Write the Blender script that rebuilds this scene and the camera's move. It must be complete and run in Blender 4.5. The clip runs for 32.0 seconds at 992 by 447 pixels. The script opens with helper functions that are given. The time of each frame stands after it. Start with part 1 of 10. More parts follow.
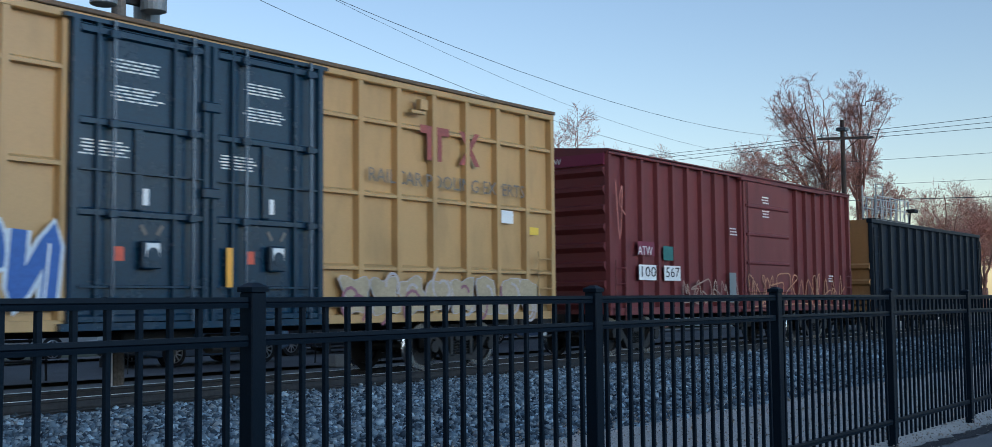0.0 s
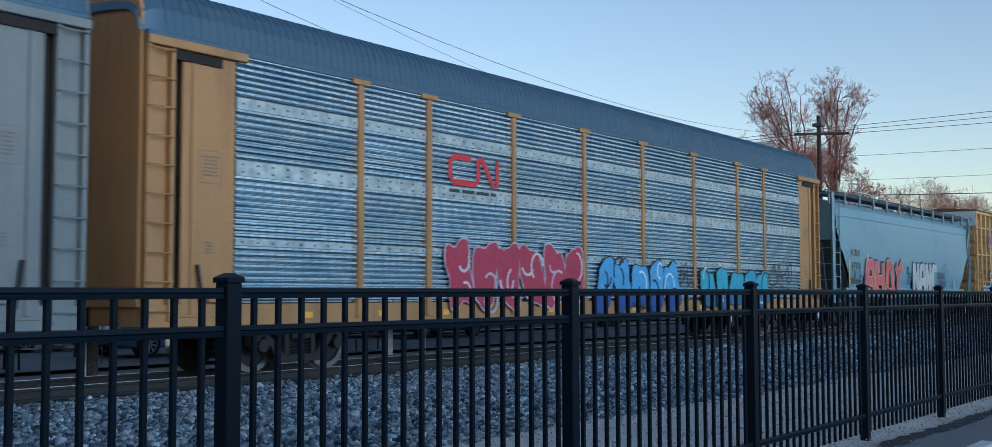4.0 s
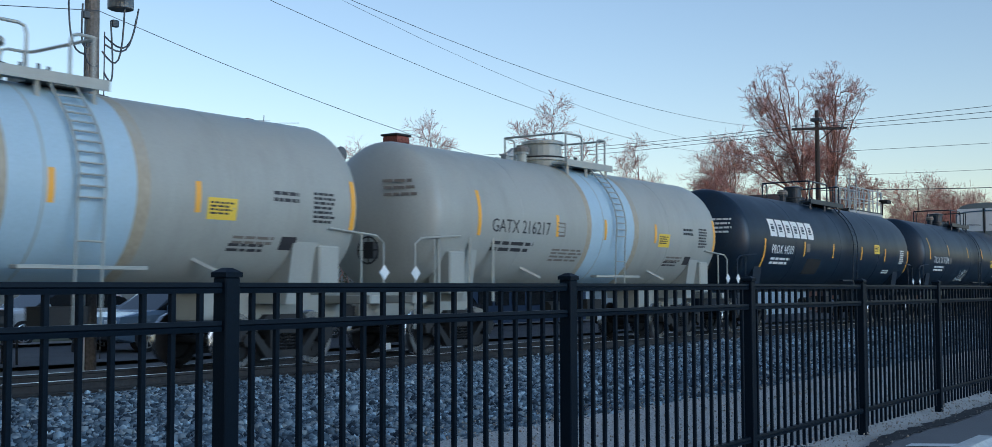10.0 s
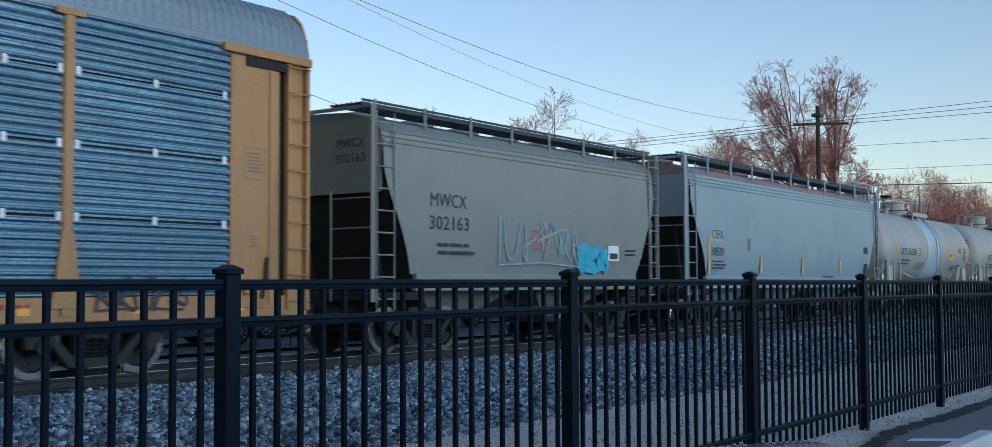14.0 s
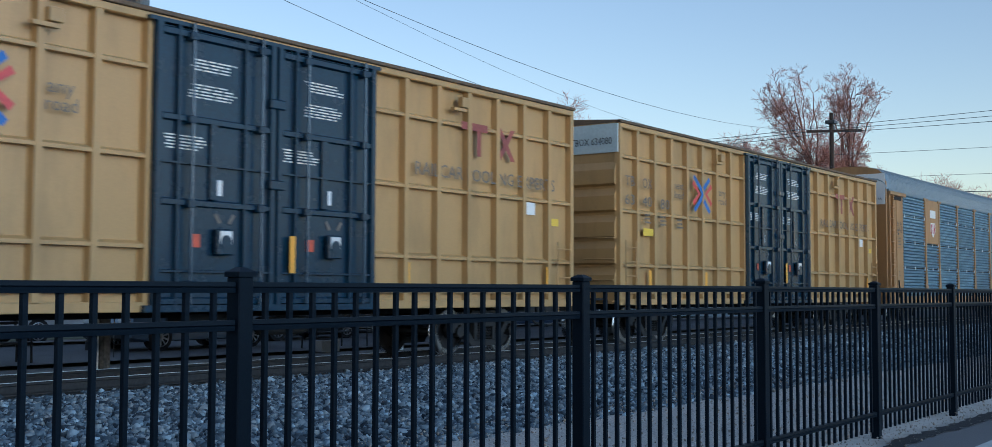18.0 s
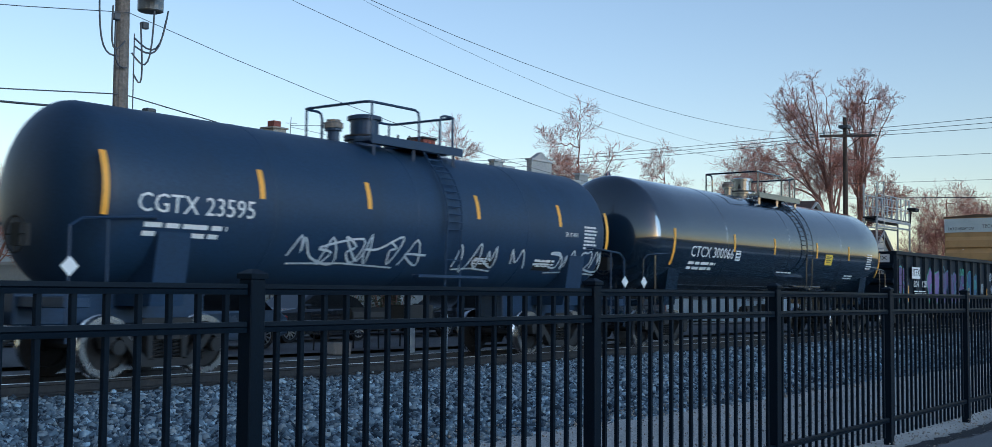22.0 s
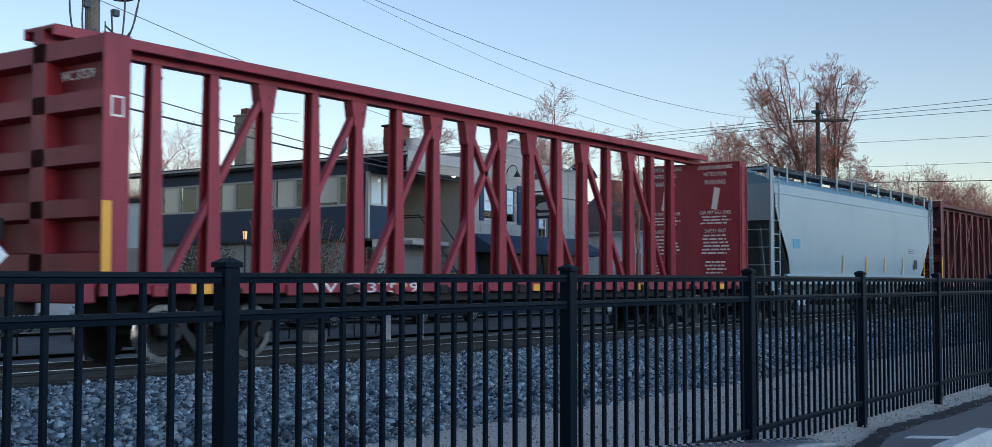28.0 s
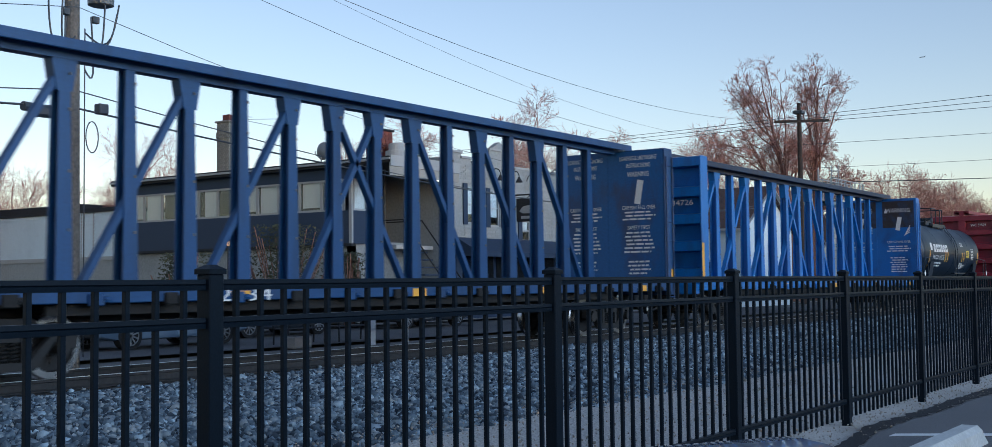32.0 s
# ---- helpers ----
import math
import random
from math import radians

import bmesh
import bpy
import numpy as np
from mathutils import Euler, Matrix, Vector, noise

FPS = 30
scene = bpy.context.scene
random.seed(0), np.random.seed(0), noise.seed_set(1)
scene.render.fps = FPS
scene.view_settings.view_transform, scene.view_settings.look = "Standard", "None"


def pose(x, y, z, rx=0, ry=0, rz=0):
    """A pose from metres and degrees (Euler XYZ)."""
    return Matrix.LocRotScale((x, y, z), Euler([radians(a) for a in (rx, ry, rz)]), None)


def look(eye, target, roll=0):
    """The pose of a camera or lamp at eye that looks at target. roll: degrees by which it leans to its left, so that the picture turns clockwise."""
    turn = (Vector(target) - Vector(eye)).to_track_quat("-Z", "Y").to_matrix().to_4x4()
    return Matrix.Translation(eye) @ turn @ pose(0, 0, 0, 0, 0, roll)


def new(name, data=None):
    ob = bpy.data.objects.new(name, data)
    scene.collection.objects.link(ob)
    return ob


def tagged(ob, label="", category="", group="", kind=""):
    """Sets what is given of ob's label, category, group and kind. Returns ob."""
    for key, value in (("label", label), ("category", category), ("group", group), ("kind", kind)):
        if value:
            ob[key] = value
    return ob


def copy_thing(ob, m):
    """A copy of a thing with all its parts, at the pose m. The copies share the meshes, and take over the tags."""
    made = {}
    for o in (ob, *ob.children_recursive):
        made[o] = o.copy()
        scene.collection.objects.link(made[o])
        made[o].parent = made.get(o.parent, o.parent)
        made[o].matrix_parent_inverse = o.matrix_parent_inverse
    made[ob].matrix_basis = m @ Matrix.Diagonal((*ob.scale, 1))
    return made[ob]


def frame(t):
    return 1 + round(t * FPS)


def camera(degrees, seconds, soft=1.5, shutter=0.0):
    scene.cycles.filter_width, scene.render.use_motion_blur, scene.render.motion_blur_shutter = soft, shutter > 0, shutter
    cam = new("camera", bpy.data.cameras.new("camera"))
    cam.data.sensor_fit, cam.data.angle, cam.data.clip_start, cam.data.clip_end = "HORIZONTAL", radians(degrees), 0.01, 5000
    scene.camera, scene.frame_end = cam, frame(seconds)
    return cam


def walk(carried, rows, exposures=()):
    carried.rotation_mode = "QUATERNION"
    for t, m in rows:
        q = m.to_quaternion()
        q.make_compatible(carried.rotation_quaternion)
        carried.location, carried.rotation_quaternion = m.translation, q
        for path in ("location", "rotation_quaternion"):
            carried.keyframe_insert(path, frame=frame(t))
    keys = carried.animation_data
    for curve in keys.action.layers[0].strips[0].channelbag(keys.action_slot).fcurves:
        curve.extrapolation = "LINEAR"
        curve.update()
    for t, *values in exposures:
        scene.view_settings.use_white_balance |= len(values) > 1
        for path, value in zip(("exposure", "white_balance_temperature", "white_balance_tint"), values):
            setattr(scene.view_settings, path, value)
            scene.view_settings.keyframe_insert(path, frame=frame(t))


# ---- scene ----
EYE = (0.0, 0.0, 1.096)


def aim(heading, tilt, lean):
    """The camera's pose: degrees from the track's direction, upward, and leaning."""
    a, b = radians(heading), radians(tilt)
    return look(EYE, (EYE[0] + math.cos(a) * math.cos(b), EYE[1] + math.sin(a) * math.cos(b), EYE[2] + math.sin(b)), lean)


cam = camera(45.93, 32.0, soft=0.5, shutter=0.15)
PATH = [
    (0.0, aim(36.755, 3.932, -0.549)),
    (0.5, aim(36.428, 3.743, -0.171)),
    (1.0, aim(36.128, 3.660, -0.100)),
    (1.5, aim(35.931, 3.627, -0.122)),
    (2.0, aim(35.832, 3.581, -0.121)),
    (2.5, aim(35.765, 3.546, -0.144)),
    (3.0, aim(35.702, 3.537, -0.143)),
    (3.5, aim(35.639, 3.552, -0.139)),
    (5.5, aim(35.698, 3.572, -0.145)),
    (6.0, aim(35.711, 3.558, -0.087)),
    (6.5, aim(35.700, 3.553, -0.107)),
    (7.0, aim(35.685, 3.530, -0.100)),
    (7.5, aim(35.671, 3.508, -0.067)),
    (8.0, aim(35.651, 3.499, -0.080)),
    (8.5, aim(35.629, 3.470, -0.109)),
    (9.0, aim(35.608, 3.409, -0.120)),
    (9.5, aim(35.583, 3.342, -0.129)),
    (10.0, aim(35.551, 3.295, -0.138)),
    (10.5, aim(35.541, 3.267, -0.156)),
    (11.0, aim(35.552, 3.248, -0.229)),
    (11.5, aim(35.553, 3.205, -0.312)),
    (12.0, aim(35.567, 3.145, -0.328)),
    (12.5, aim(35.597, 3.115, -0.317)),
    (13.0, aim(35.618, 3.109, -0.304)),
    (13.5, aim(35.620, 3.110, -0.280)),
    (14.0, aim(35.599, 3.110, -0.277)),
    (14.5, aim(35.566, 3.098, -0.325)),
    (16.5, aim(35.512, 3.118, -0.258)),
    (17.0, aim(35.623, 3.129, -0.198)),
    (17.5, aim(35.874, 3.234, -0.077)),
    (18.0, aim(36.194, 3.341, 0.192)),
    (18.5, aim(36.461, 3.370, 0.530)),
    (19.0, aim(36.703, 3.382, 0.680)),
    (19.5, aim(36.907, 3.421, 0.644)),
    (20.0, aim(36.983, 3.456, 0.606)),
    (20.5, aim(36.963, 3.473, 0.620)),
    (21.0, aim(36.916, 3.478, 0.629)),
    (21.5, aim(36.862, 3.481, 0.604)),
    (22.0, aim(36.781, 3.497, 0.520)),
    (22.5, aim(36.665, 3.525, 0.382)),
    (23.0, aim(36.534, 3.553, 0.248)),
    (23.5, aim(36.402, 3.578, 0.153)),
    (24.0, aim(36.288, 3.601, 0.117)),
    (24.5, aim(36.189, 3.618, 0.108)),
    (25.0, aim(36.098, 3.613, 0.119)),
    (25.5, aim(36.015, 3.583, 0.178)),
    (27.5, aim(35.691, 2.976, 0.150)),
    (28.0, aim(35.565, 2.856, 0.078)),
    (28.5, aim(35.449, 2.814, 0.061)),
    (29.0, aim(35.345, 2.822, 0.058)),
    (29.5, aim(35.266, 2.838, 0.044)),
    (30.0, aim(35.200, 2.851, 0.015)),
    (30.5, aim(35.120, 2.912, -0.090)),
    (31.0, aim(35.016, 3.007, -0.290)),
    (31.5, aim(34.894, 3.038, -0.488)),
    (32.0, aim(34.769, 3.024, -0.629)),
]
walk(cam, PATH, exposures=[(0.0, 0.28, 5560, 16), (20.0, 0.28, 5520, 16), (25.0, 0.30, 5600, 18), (28.5, 0.34, 5750, 20), (32.0, 0.36, 5800, 21)])

# ---- light: dusk sky, the sun just down behind the camera ----
world = bpy.data.worlds.new("dusk_sky")
scene.world = world
world.use_nodes = True
wn, wl = world.node_tree.nodes, world.node_tree.links
sky = wn.new("ShaderNodeTexSky")
sky.sky_type = "NISHITA"
sky.sun_disc = False
sky.sun_elevation = radians(11)
sky.sun_rotation = radians(-166)
sky.air_density = 1.0
sky.dust_density = 0.5
sky.ozone_density = 0.6
wn["Background"].inputs["Strength"].default_value = 0.138
wl.new(sky.outputs[0], wn["Background"].inputs["Color"])
sun = new("sun", bpy.data.lights.new("sun", "SUN"))
sun.data.energy = 1.3
sun.data.angle = radians(40)
sun.data.color = (0.53, 0.83, 1.0)
sun.matrix_basis = look((5, -58, 12), (0, 0, 0))


# ---- mesh and part helpers ----
class Shape:
    """Collects faces for one mesh."""

    def __init__(self):
        self.v, self.f = [], []

    def add(self, verts, faces):
        n = len(self.v)
        self.v += [tuple(p) for p in verts]
        self.f += [tuple(i + n for i in q) for q in faces]
        return self

    def box(self, x0, x1, y0, y1, z0, z1):
        return self.add([(x, y, z) for x in (x0, x1) for y in (y0, y1) for z in (z0, z1)],
                        [(0, 1, 3, 2), (4, 6, 7, 5), (0, 4, 5, 1), (2, 3, 7, 6), (0, 2, 6, 4), (1, 5, 7, 3)])

    def cbox(self, x0, x1, y0, y1, z0, z1, b=0.01):
        """A box with chamfered edges."""
        c = [((x0, x0 + b), (x1, x1 - b)), ((y0, y0 + b), (y1, y1 - b)), ((z0, z0 + b), (z1, z1 - b))]
        vs, idx = [], {}
        for i in (0, 1):
            for j in (0, 1):
                for k in (0, 1):
                    for a in range(3):
                        idx[i, j, k, a] = len(vs)
                        vs.append((c[0][i][a != 0], c[1][j][a != 1], c[2][k][a != 2]))
        fs = []
        for s in (0, 1):
            fs.append((idx[s, 0, 0, 0], idx[s, 1, 0, 0], idx[s, 1, 1, 0], idx[s, 0, 1, 0]))
            fs.append((idx[0, s, 0, 1], idx[1, s, 0, 1], idx[1, s, 1, 1], idx[0, s, 1, 1]))
            fs.append((idx[0, 0, s, 2], idx[1, 0, s, 2], idx[1, 1, s, 2], idx[0, 1, s, 2]))
            for r in (0, 1):
                fs.append((idx[s, r, 0, 0], idx[s, r, 1, 0], idx[s, r, 1, 1], idx[s, r, 0, 1]))
                fs.append((idx[s, 0, r, 0], idx[s, 1, r, 0], idx[s, 1, r, 2], idx[s, 0, r, 2]))
                fs.append((idx[0, s, r, 1], idx[1, s, r, 1], idx[1, s, r, 2], idx[0, s, r, 2]))
                for q in (0, 1):
                    fs.append((idx[s, r, q, 0], idx[s, r, q, 1], idx[s, r, q, 2]))
        return self.add(vs, fs)

    def prism(self, pts, axis, a0, a1):
        """An outline of 2D points swept along an axis: 'x' takes (y, z), 'y' takes (x, z), 'z' takes (x, y)."""
        put = {"x": lambda p, a: (a, p[0], p[1]), "y": lambda p, a: (p[0], a, p[1]), "z": lambda p, a: (p[0], p[1], a)}[axis]
        n = len(pts)
        vs = [put(p, a0) for p in pts] + [put(p, a1) for p in pts]
        return self.add(vs, [tuple(range(n)), tuple(range(2 * n - 1, n - 1, -1))] + [(i, (i + 1) % n, n + (i + 1) % n, n + i) for i in range(n)])

    def strip(self, pts, axis, a0, a1, close=False):
        """An open profile swept along an axis."""
        put = {"x": lambda p, a: (a, p[0], p[1]), "y": lambda p, a: (p[0], a, p[1]), "z": lambda p, a: (p[0], p[1], a)}[axis]
        n = len(pts)
        return self.add([put(p, a0) for p in pts] + [put(p, a1) for p in pts], [(i, i + 1, n + i + 1, n + i) for i in range(n - 1)])

    def cyl(self, p0, p1, r0, r1=None, n=10, caps=True):
        p0, p1 = Vector(p0), Vector(p1)
        r1 = r0 if r1 is None else r1
        d = (p1 - p0).normalized()
        u = d.orthogonal().normalized()
        w = d.cross(u)
        ring = [u * math.cos(2 * math.pi * i / n) + w * math.sin(2 * math.pi * i / n) for i in range(n)]
        fs = [(i, (i + 1) % n, n + (i + 1) % n, n + i) for i in range(n)]
        if caps:
            fs += [tuple(range(n - 1, -1, -1)), tuple(range(n, 2 * n))]
        return self.add([p0 + q * r0 for q in ring] + [p1 + q * r1 for q in ring], fs)

    def tube(self, pts, r, n=6):
        """A round rod along a line of points, in one piece."""
        pts = [Vector(p) for p in pts]
        vs, fs = [], []
        u = None
        for i, p in enumerate(pts):
            d = (pts[min(i + 1, len(pts) - 1)] - pts[max(i - 1, 0)]).normalized()
            u = d.orthogonal().normalized() if u is None else (u - d * u.dot(d))
            u = d.orthogonal().normalized() if u.length < 1e-4 else u.normalized()
            w = d.cross(u)
            vs += [p + (u * math.cos(2 * math.pi * k / n) + w * math.sin(2 * math.pi * k / n)) * r for k in range(n)]
        for i in range(len(pts) - 1):
            fs += [(i * n + k, i * n + (k + 1) % n, (i + 1) * n + (k + 1) % n, (i + 1) * n + k) for k in range(n)]
        fs += [tuple(range(n - 1, -1, -1)), tuple(range((len(pts) - 1) * n, len(pts) * n))]
        return self.add(vs, fs)

    def bar(self, p0, p1, w, h, up=(0, 0, 1)):
        """A beam from p0 to p1, w wide and h deep."""
        p0, p1 = Vector(p0), Vector(p1)
        d = (p1 - p0).normalized()
        s = d.cross(Vector(up))
        s = (s if s.length > 1e-4 else d.orthogonal()).normalized() * (w / 2)
        t = s.cross(d).normalized() * (h / 2)
        vs = [p + a * s + b * t for p in (p0, p1) for a, b in ((-1, -1), (1, -1), (1, 1), (-1, 1))]
        return self.add(vs, [(3, 2, 1, 0), (4, 5, 6, 7), (0, 1, 5, 4), (1, 2, 6, 5), (2, 3, 7, 6), (3, 0, 4, 7)])

    def lathe(self, prof, y, z, n=32):
        """A profile of (x, radius) turned round the line along x at (y, z)."""
        vs, fs = [], []
        for x, r in prof:
            vs += [(x, y + r * math.sin(2 * math.pi * i / n), z + r * math.cos(2 * math.pi * i / n)) for i in range(n)]
        for k in range(len(prof) - 1):
            fs += [(k * n + i, k * n + (i + 1) % n, (k + 1) * n + (i + 1) % n, (k + 1) * n + i) for i in range(n)]
        return self.add(vs, fs)

    def vlathe(self, prof, x, y, n=20):
        """A profile of (radius, z) turned round an upright line."""
        vs, fs = [], []
        for r, z in prof:
            vs += [(x + r * math.sin(2 * math.pi * i / n), y + r * math.cos(2 * math.pi * i / n), z) for i in range(n)]
        for k in range(len(prof) - 1):
            fs += [(k * n + i, k * n + (i + 1) % n, (k + 1) * n + (i + 1) % n, (k + 1) * n + i) for i in range(n)]
        fs += [tuple(range(n)), tuple(range((len(prof) - 1) * n, len(prof) * n))]
        return self.add(vs, fs)

    def mesh(self, name, material, smooth=False):
        me = bpy.data.meshes.new(name)
        me.from_pydata(self.v, [], self.f)
        if not smooth:
            bm = bmesh.new()
            bm.from_mesh(me)
            bmesh.ops.recalc_face_normals(bm, faces=bm.faces)
            bm.to_mesh(me)
            bm.free()
        else:
            me.polygons.foreach_set("use_smooth", [True] * len(me.polygons))
        me.materials.append(material)
        me.update()
        return me


def part(name, shape, material, parent=None, label="", at=None, smooth=False):
    """One mesh object, under a thing or a part. shape: a Shape, or mesh data to share."""
    me = shape if isinstance(shape, bpy.types.Mesh) else shape.mesh(name, material, smooth)
    ob = new(name, me)
    if parent:
        ob.parent = parent
    if at is not None:
        ob.matrix_basis = at
    if label:
        ob["label"] = label
    return ob


def thing(name, label, category, group="", at=None, kind=""):
    ob = new(name)
    ob.empty_display_size = 0.2
    if at is not None:
        ob.matrix_basis = at
    return tagged(ob, label, category, group, kind)


# ---- materials ----
def mat(name, color, rough=0.6, metal=0.0, grain=30.0, vary=0.12, bump=0.1, dirt=None, dirt_scale=0.7, dirt_amount=0.4, stretch=(1, 1, 1), spec=0.5, rand=0.0, coat=0.0):
    """Painted or raw surface: fine grain, blotches of dirt, a little relief."""
    m = bpy.data.materials.new(name)
    m.use_nodes = True
    n, l = m.node_tree.nodes, m.node_tree.links
    b = n["Principled BSDF"]
    tc, mp = n.new("ShaderNodeTexCoord"), n.new("ShaderNodeMapping")
    mp.inputs["Scale"].default_value = stretch
    l.new(tc.outputs["Object"], mp.inputs["Vector"])
    fine, big = n.new("ShaderNodeTexNoise"), n.new("ShaderNodeTexNoise")
    fine.inputs["Scale"].default_value, fine.inputs["Detail"].default_value = grain, 5
    big.inputs["Scale"].default_value, big.inputs["Detail"].default_value = dirt_scale, 8
    big.inputs["Roughness"].default_value = 0.65
    l.new(tc.outputs["Object"], fine.inputs["Vector"])
    l.new(mp.outputs["Vector"], big.inputs["Vector"])
    rgb = n.new("ShaderNodeHueSaturation")
    rgb.inputs["Color"].default_value = (*color, 1)
    mr = n.new("ShaderNodeMapRange")
    mr.inputs["To Min"].default_value, mr.inputs["To Max"].default_value = 1 - vary, 1 + vary
    mr.inputs["From Min"].default_value, mr.inputs["From Max"].default_value = 0.3, 0.7
    l.new(fine.outputs["Fac"], mr.inputs["Value"])
    value = mr.outputs["Result"]
    if rand:
        oi, mr2, mul = n.new("ShaderNodeObjectInfo"), n.new("ShaderNodeMapRange"), n.new("ShaderNodeMath")
        mr2.inputs["To Min"].default_value, mr2.inputs["To Max"].default_value = 1 - rand, 1 + rand
        mul.operation = "MULTIPLY"
        l.new(oi.outputs["Random"], mr2.inputs["Value"])
        l.new(value, mul.inputs[0])
        l.new(mr2.outputs["Result"], mul.inputs[1])
        value = mul.outputs[0]
    l.new(value, rgb.inputs["Value"])
    out = rgb.outputs["Color"]
    if dirt:
        ramp, mix = n.new("ShaderNodeMapRange"), n.new("ShaderNodeMixRGB")
        ramp.inputs["From Min"].default_value, ramp.inputs["From Max"].default_value = 0.48, 0.72
        ramp.inputs["To Max"].default_value = dirt_amount
        l.new(big.outputs["Fac"], ramp.inputs["Value"])
        l.new(ramp.outputs["Result"], mix.inputs["Fac"])
        l.new(out, mix.inputs["Color1"])
        mix.inputs["Color2"].default_value = (*dirt, 1)
        out = mix.outputs["Color"]
    l.new(out, b.inputs["Base Color"])
    rr = n.new("ShaderNodeMapRange")
    rr.inputs["To Min"].default_value, rr.inputs["To Max"].default_value = max(0.02, rough - 0.1), min(1, rough + 0.12)
    l.new(big.outputs["Fac"], rr.inputs["Value"])
    l.new(rr.outputs["Result"], b.inputs["Roughness"])
    b.inputs["Metallic"].default_value = metal
    b.inputs["Specular IOR Level"].default_value = spec
    b.inputs["Coat Weight"].default_value = coat
    if bump:
        bp = n.new("ShaderNodeBump")
        bp.inputs["Strength"].default_value, bp.inputs["Distance"].default_value = bump, 0.02
        l.new(fine.outputs["Fac"], bp.inputs["Height"])
        l.new(bp.outputs["Normal"], b.inputs["Normal"])
    return m


def glow(name, color, strength):
    m = bpy.data.materials.new(name)
    m.use_nodes = True
    b = m.node_tree.nodes["Principled BSDF"]
    b.inputs["Base Color"].default_value = (*color, 1)
    b.inputs["Emission Color"].default_value = (*color, 1)
    b.inputs["Emission Strength"].default_value = strength
    return m


GRIME = (0.05, 0.045, 0.04)
RUST = (0.16, 0.06, 0.03)
STREAK = (1.6, 1.6, 0.35)
m_black_fence = mat("black_powder_coat", (0.003, 0.0085, 0.016), 0.45, grain=120, vary=0.2, bump=0.05, spec=0.12)
m_steel = mat("dark_cast_steel", (0.010, 0.011, 0.012), 0.7, grain=25, vary=0.3, bump=0.2, dirt=(0.022, 0.02, 0.019), dirt_scale=3, dirt_amount=0.6)
m_wheel = mat("worn_wheel_steel", (0.016, 0.016, 0.017), 0.6, 0.4, grain=20, vary=0.25, dirt=(0.028, 0.024, 0.022), dirt_scale=4)
m_tread = mat("polished_tread", (0.45, 0.45, 0.46), 0.25, 1.0, grain=60, vary=0.1, bump=0)
m_rail = mat("rusty_rail_side", (0.026, 0.026, 0.027), 0.8, 0.1, grain=14, vary=0.3, bump=0.3, dirt=(0.025, 0.018, 0.014), dirt_scale=2)
m_railhead = mat("polished_rail_head", (0.78, 0.8, 0.83), 0.35, 0.7, grain=40, vary=0.08, bump=0)
m_tie = mat("creosoted_timber", (0.03, 0.027, 0.026), 0.85, grain=12, vary=0.4, bump=0.4, rand=0.3)
m_tan = mat("tan_boxcar_paint", (0.437, 0.277, 0.116), 0.38, grain=40, vary=0.05, bump=0.03, dirt=(0.22, 0.14, 0.06), dirt_scale=0.8, dirt_amount=0.55, stretch=(1.5, 1.5, 0.5))
m_tanroof = mat("rust_brown_roof_paint", (0.13, 0.085, 0.05), 0.7, grain=30, vary=0.2, bump=0.1, dirt=(0.05, 0.035, 0.03), dirt_scale=1.5, dirt_amount=0.7)
m_boxred = mat("oxide_red_boxcar_paint", (0.13, 0.022, 0.024), 0.55, grain=40, vary=0.08, bump=0.05, dirt=(0.06, 0.02, 0.02), dirt_scale=0.9, stretch=STREAK)
m_highpanel = mat("weathered_white_panel", (0.50, 0.60, 0.62), 0.5, grain=20, vary=0.08, bump=0.03, dirt=(0.36, 0.46, 0.48), dirt_scale=1.2)
m_blackdoor = mat("black_door_paint", (0.003, 0.028, 0.058), 0.25, grain=30, vary=0.2, bump=0.04, dirt=(0.012, 0.02, 0.03), dirt_scale=1.2, dirt_amount=0.5, spec=0.6)
m_white = mat("white_paint", (0.72, 0.74, 0.74), 0.5, grain=40, vary=0.05, bump=0.02, dirt=(0.4, 0.4, 0.38), dirt_scale=1.0)
m_stencil = mat("white_stencil", (0.7, 0.7, 0.68), 0.6, grain=60, vary=0.15, bump=0)
m_darkstencil = mat("dark_stencil", (0.03, 0.03, 0.035), 0.6, grain=60, vary=0.2, bump=0)
m_greystencil = mat("grey_stencil", (0.16, 0.14, 0.12), 0.6, grain=60, vary=0.2, bump=0)
m_label = mat("yellow_label", (0.72, 0.50, 0.05), 0.5, grain=60, vary=0.08, bump=0)
m_yellow = mat("yellow_reflective_tape", (0.78, 0.38, 0.045), 0.4, grain=60, vary=0.1, bump=0)
m_hopgrey = mat("light_grey_hopper_paint", (0.145, 0.285, 0.36), 0.42, grain=30, vary=0.04, bump=0.02, dirt=(0.12, 0.225, 0.275), dirt_scale=0.5, dirt_amount=0.45, stretch=(1, 1, 0.7))
m_hopwhite = mat("white_hopper_paint", (0.225, 0.305, 0.34), 0.45, grain=30, vary=0.05, bump=0.03, dirt=(0.165, 0.23, 0.26), dirt_scale=0.5, dirt_amount=0.5, stretch=(1, 1, 0.7))
m_hopbeige = mat("dusty_grey_hopper_paint", (0.195, 0.215, 0.205), 0.5, grain=30, vary=0.06, bump=0.03, dirt=(0.15, 0.158, 0.14), dirt_scale=0.5, dirt_amount=0.55, stretch=(1, 1, 0.7))
m_roofdust = mat("dusty_roof", (0.25, 0.2, 0.19), 0.8, grain=18, vary=0.15, bump=0.1, dirt=(0.12, 0.1, 0.09), dirt_scale=1.5)
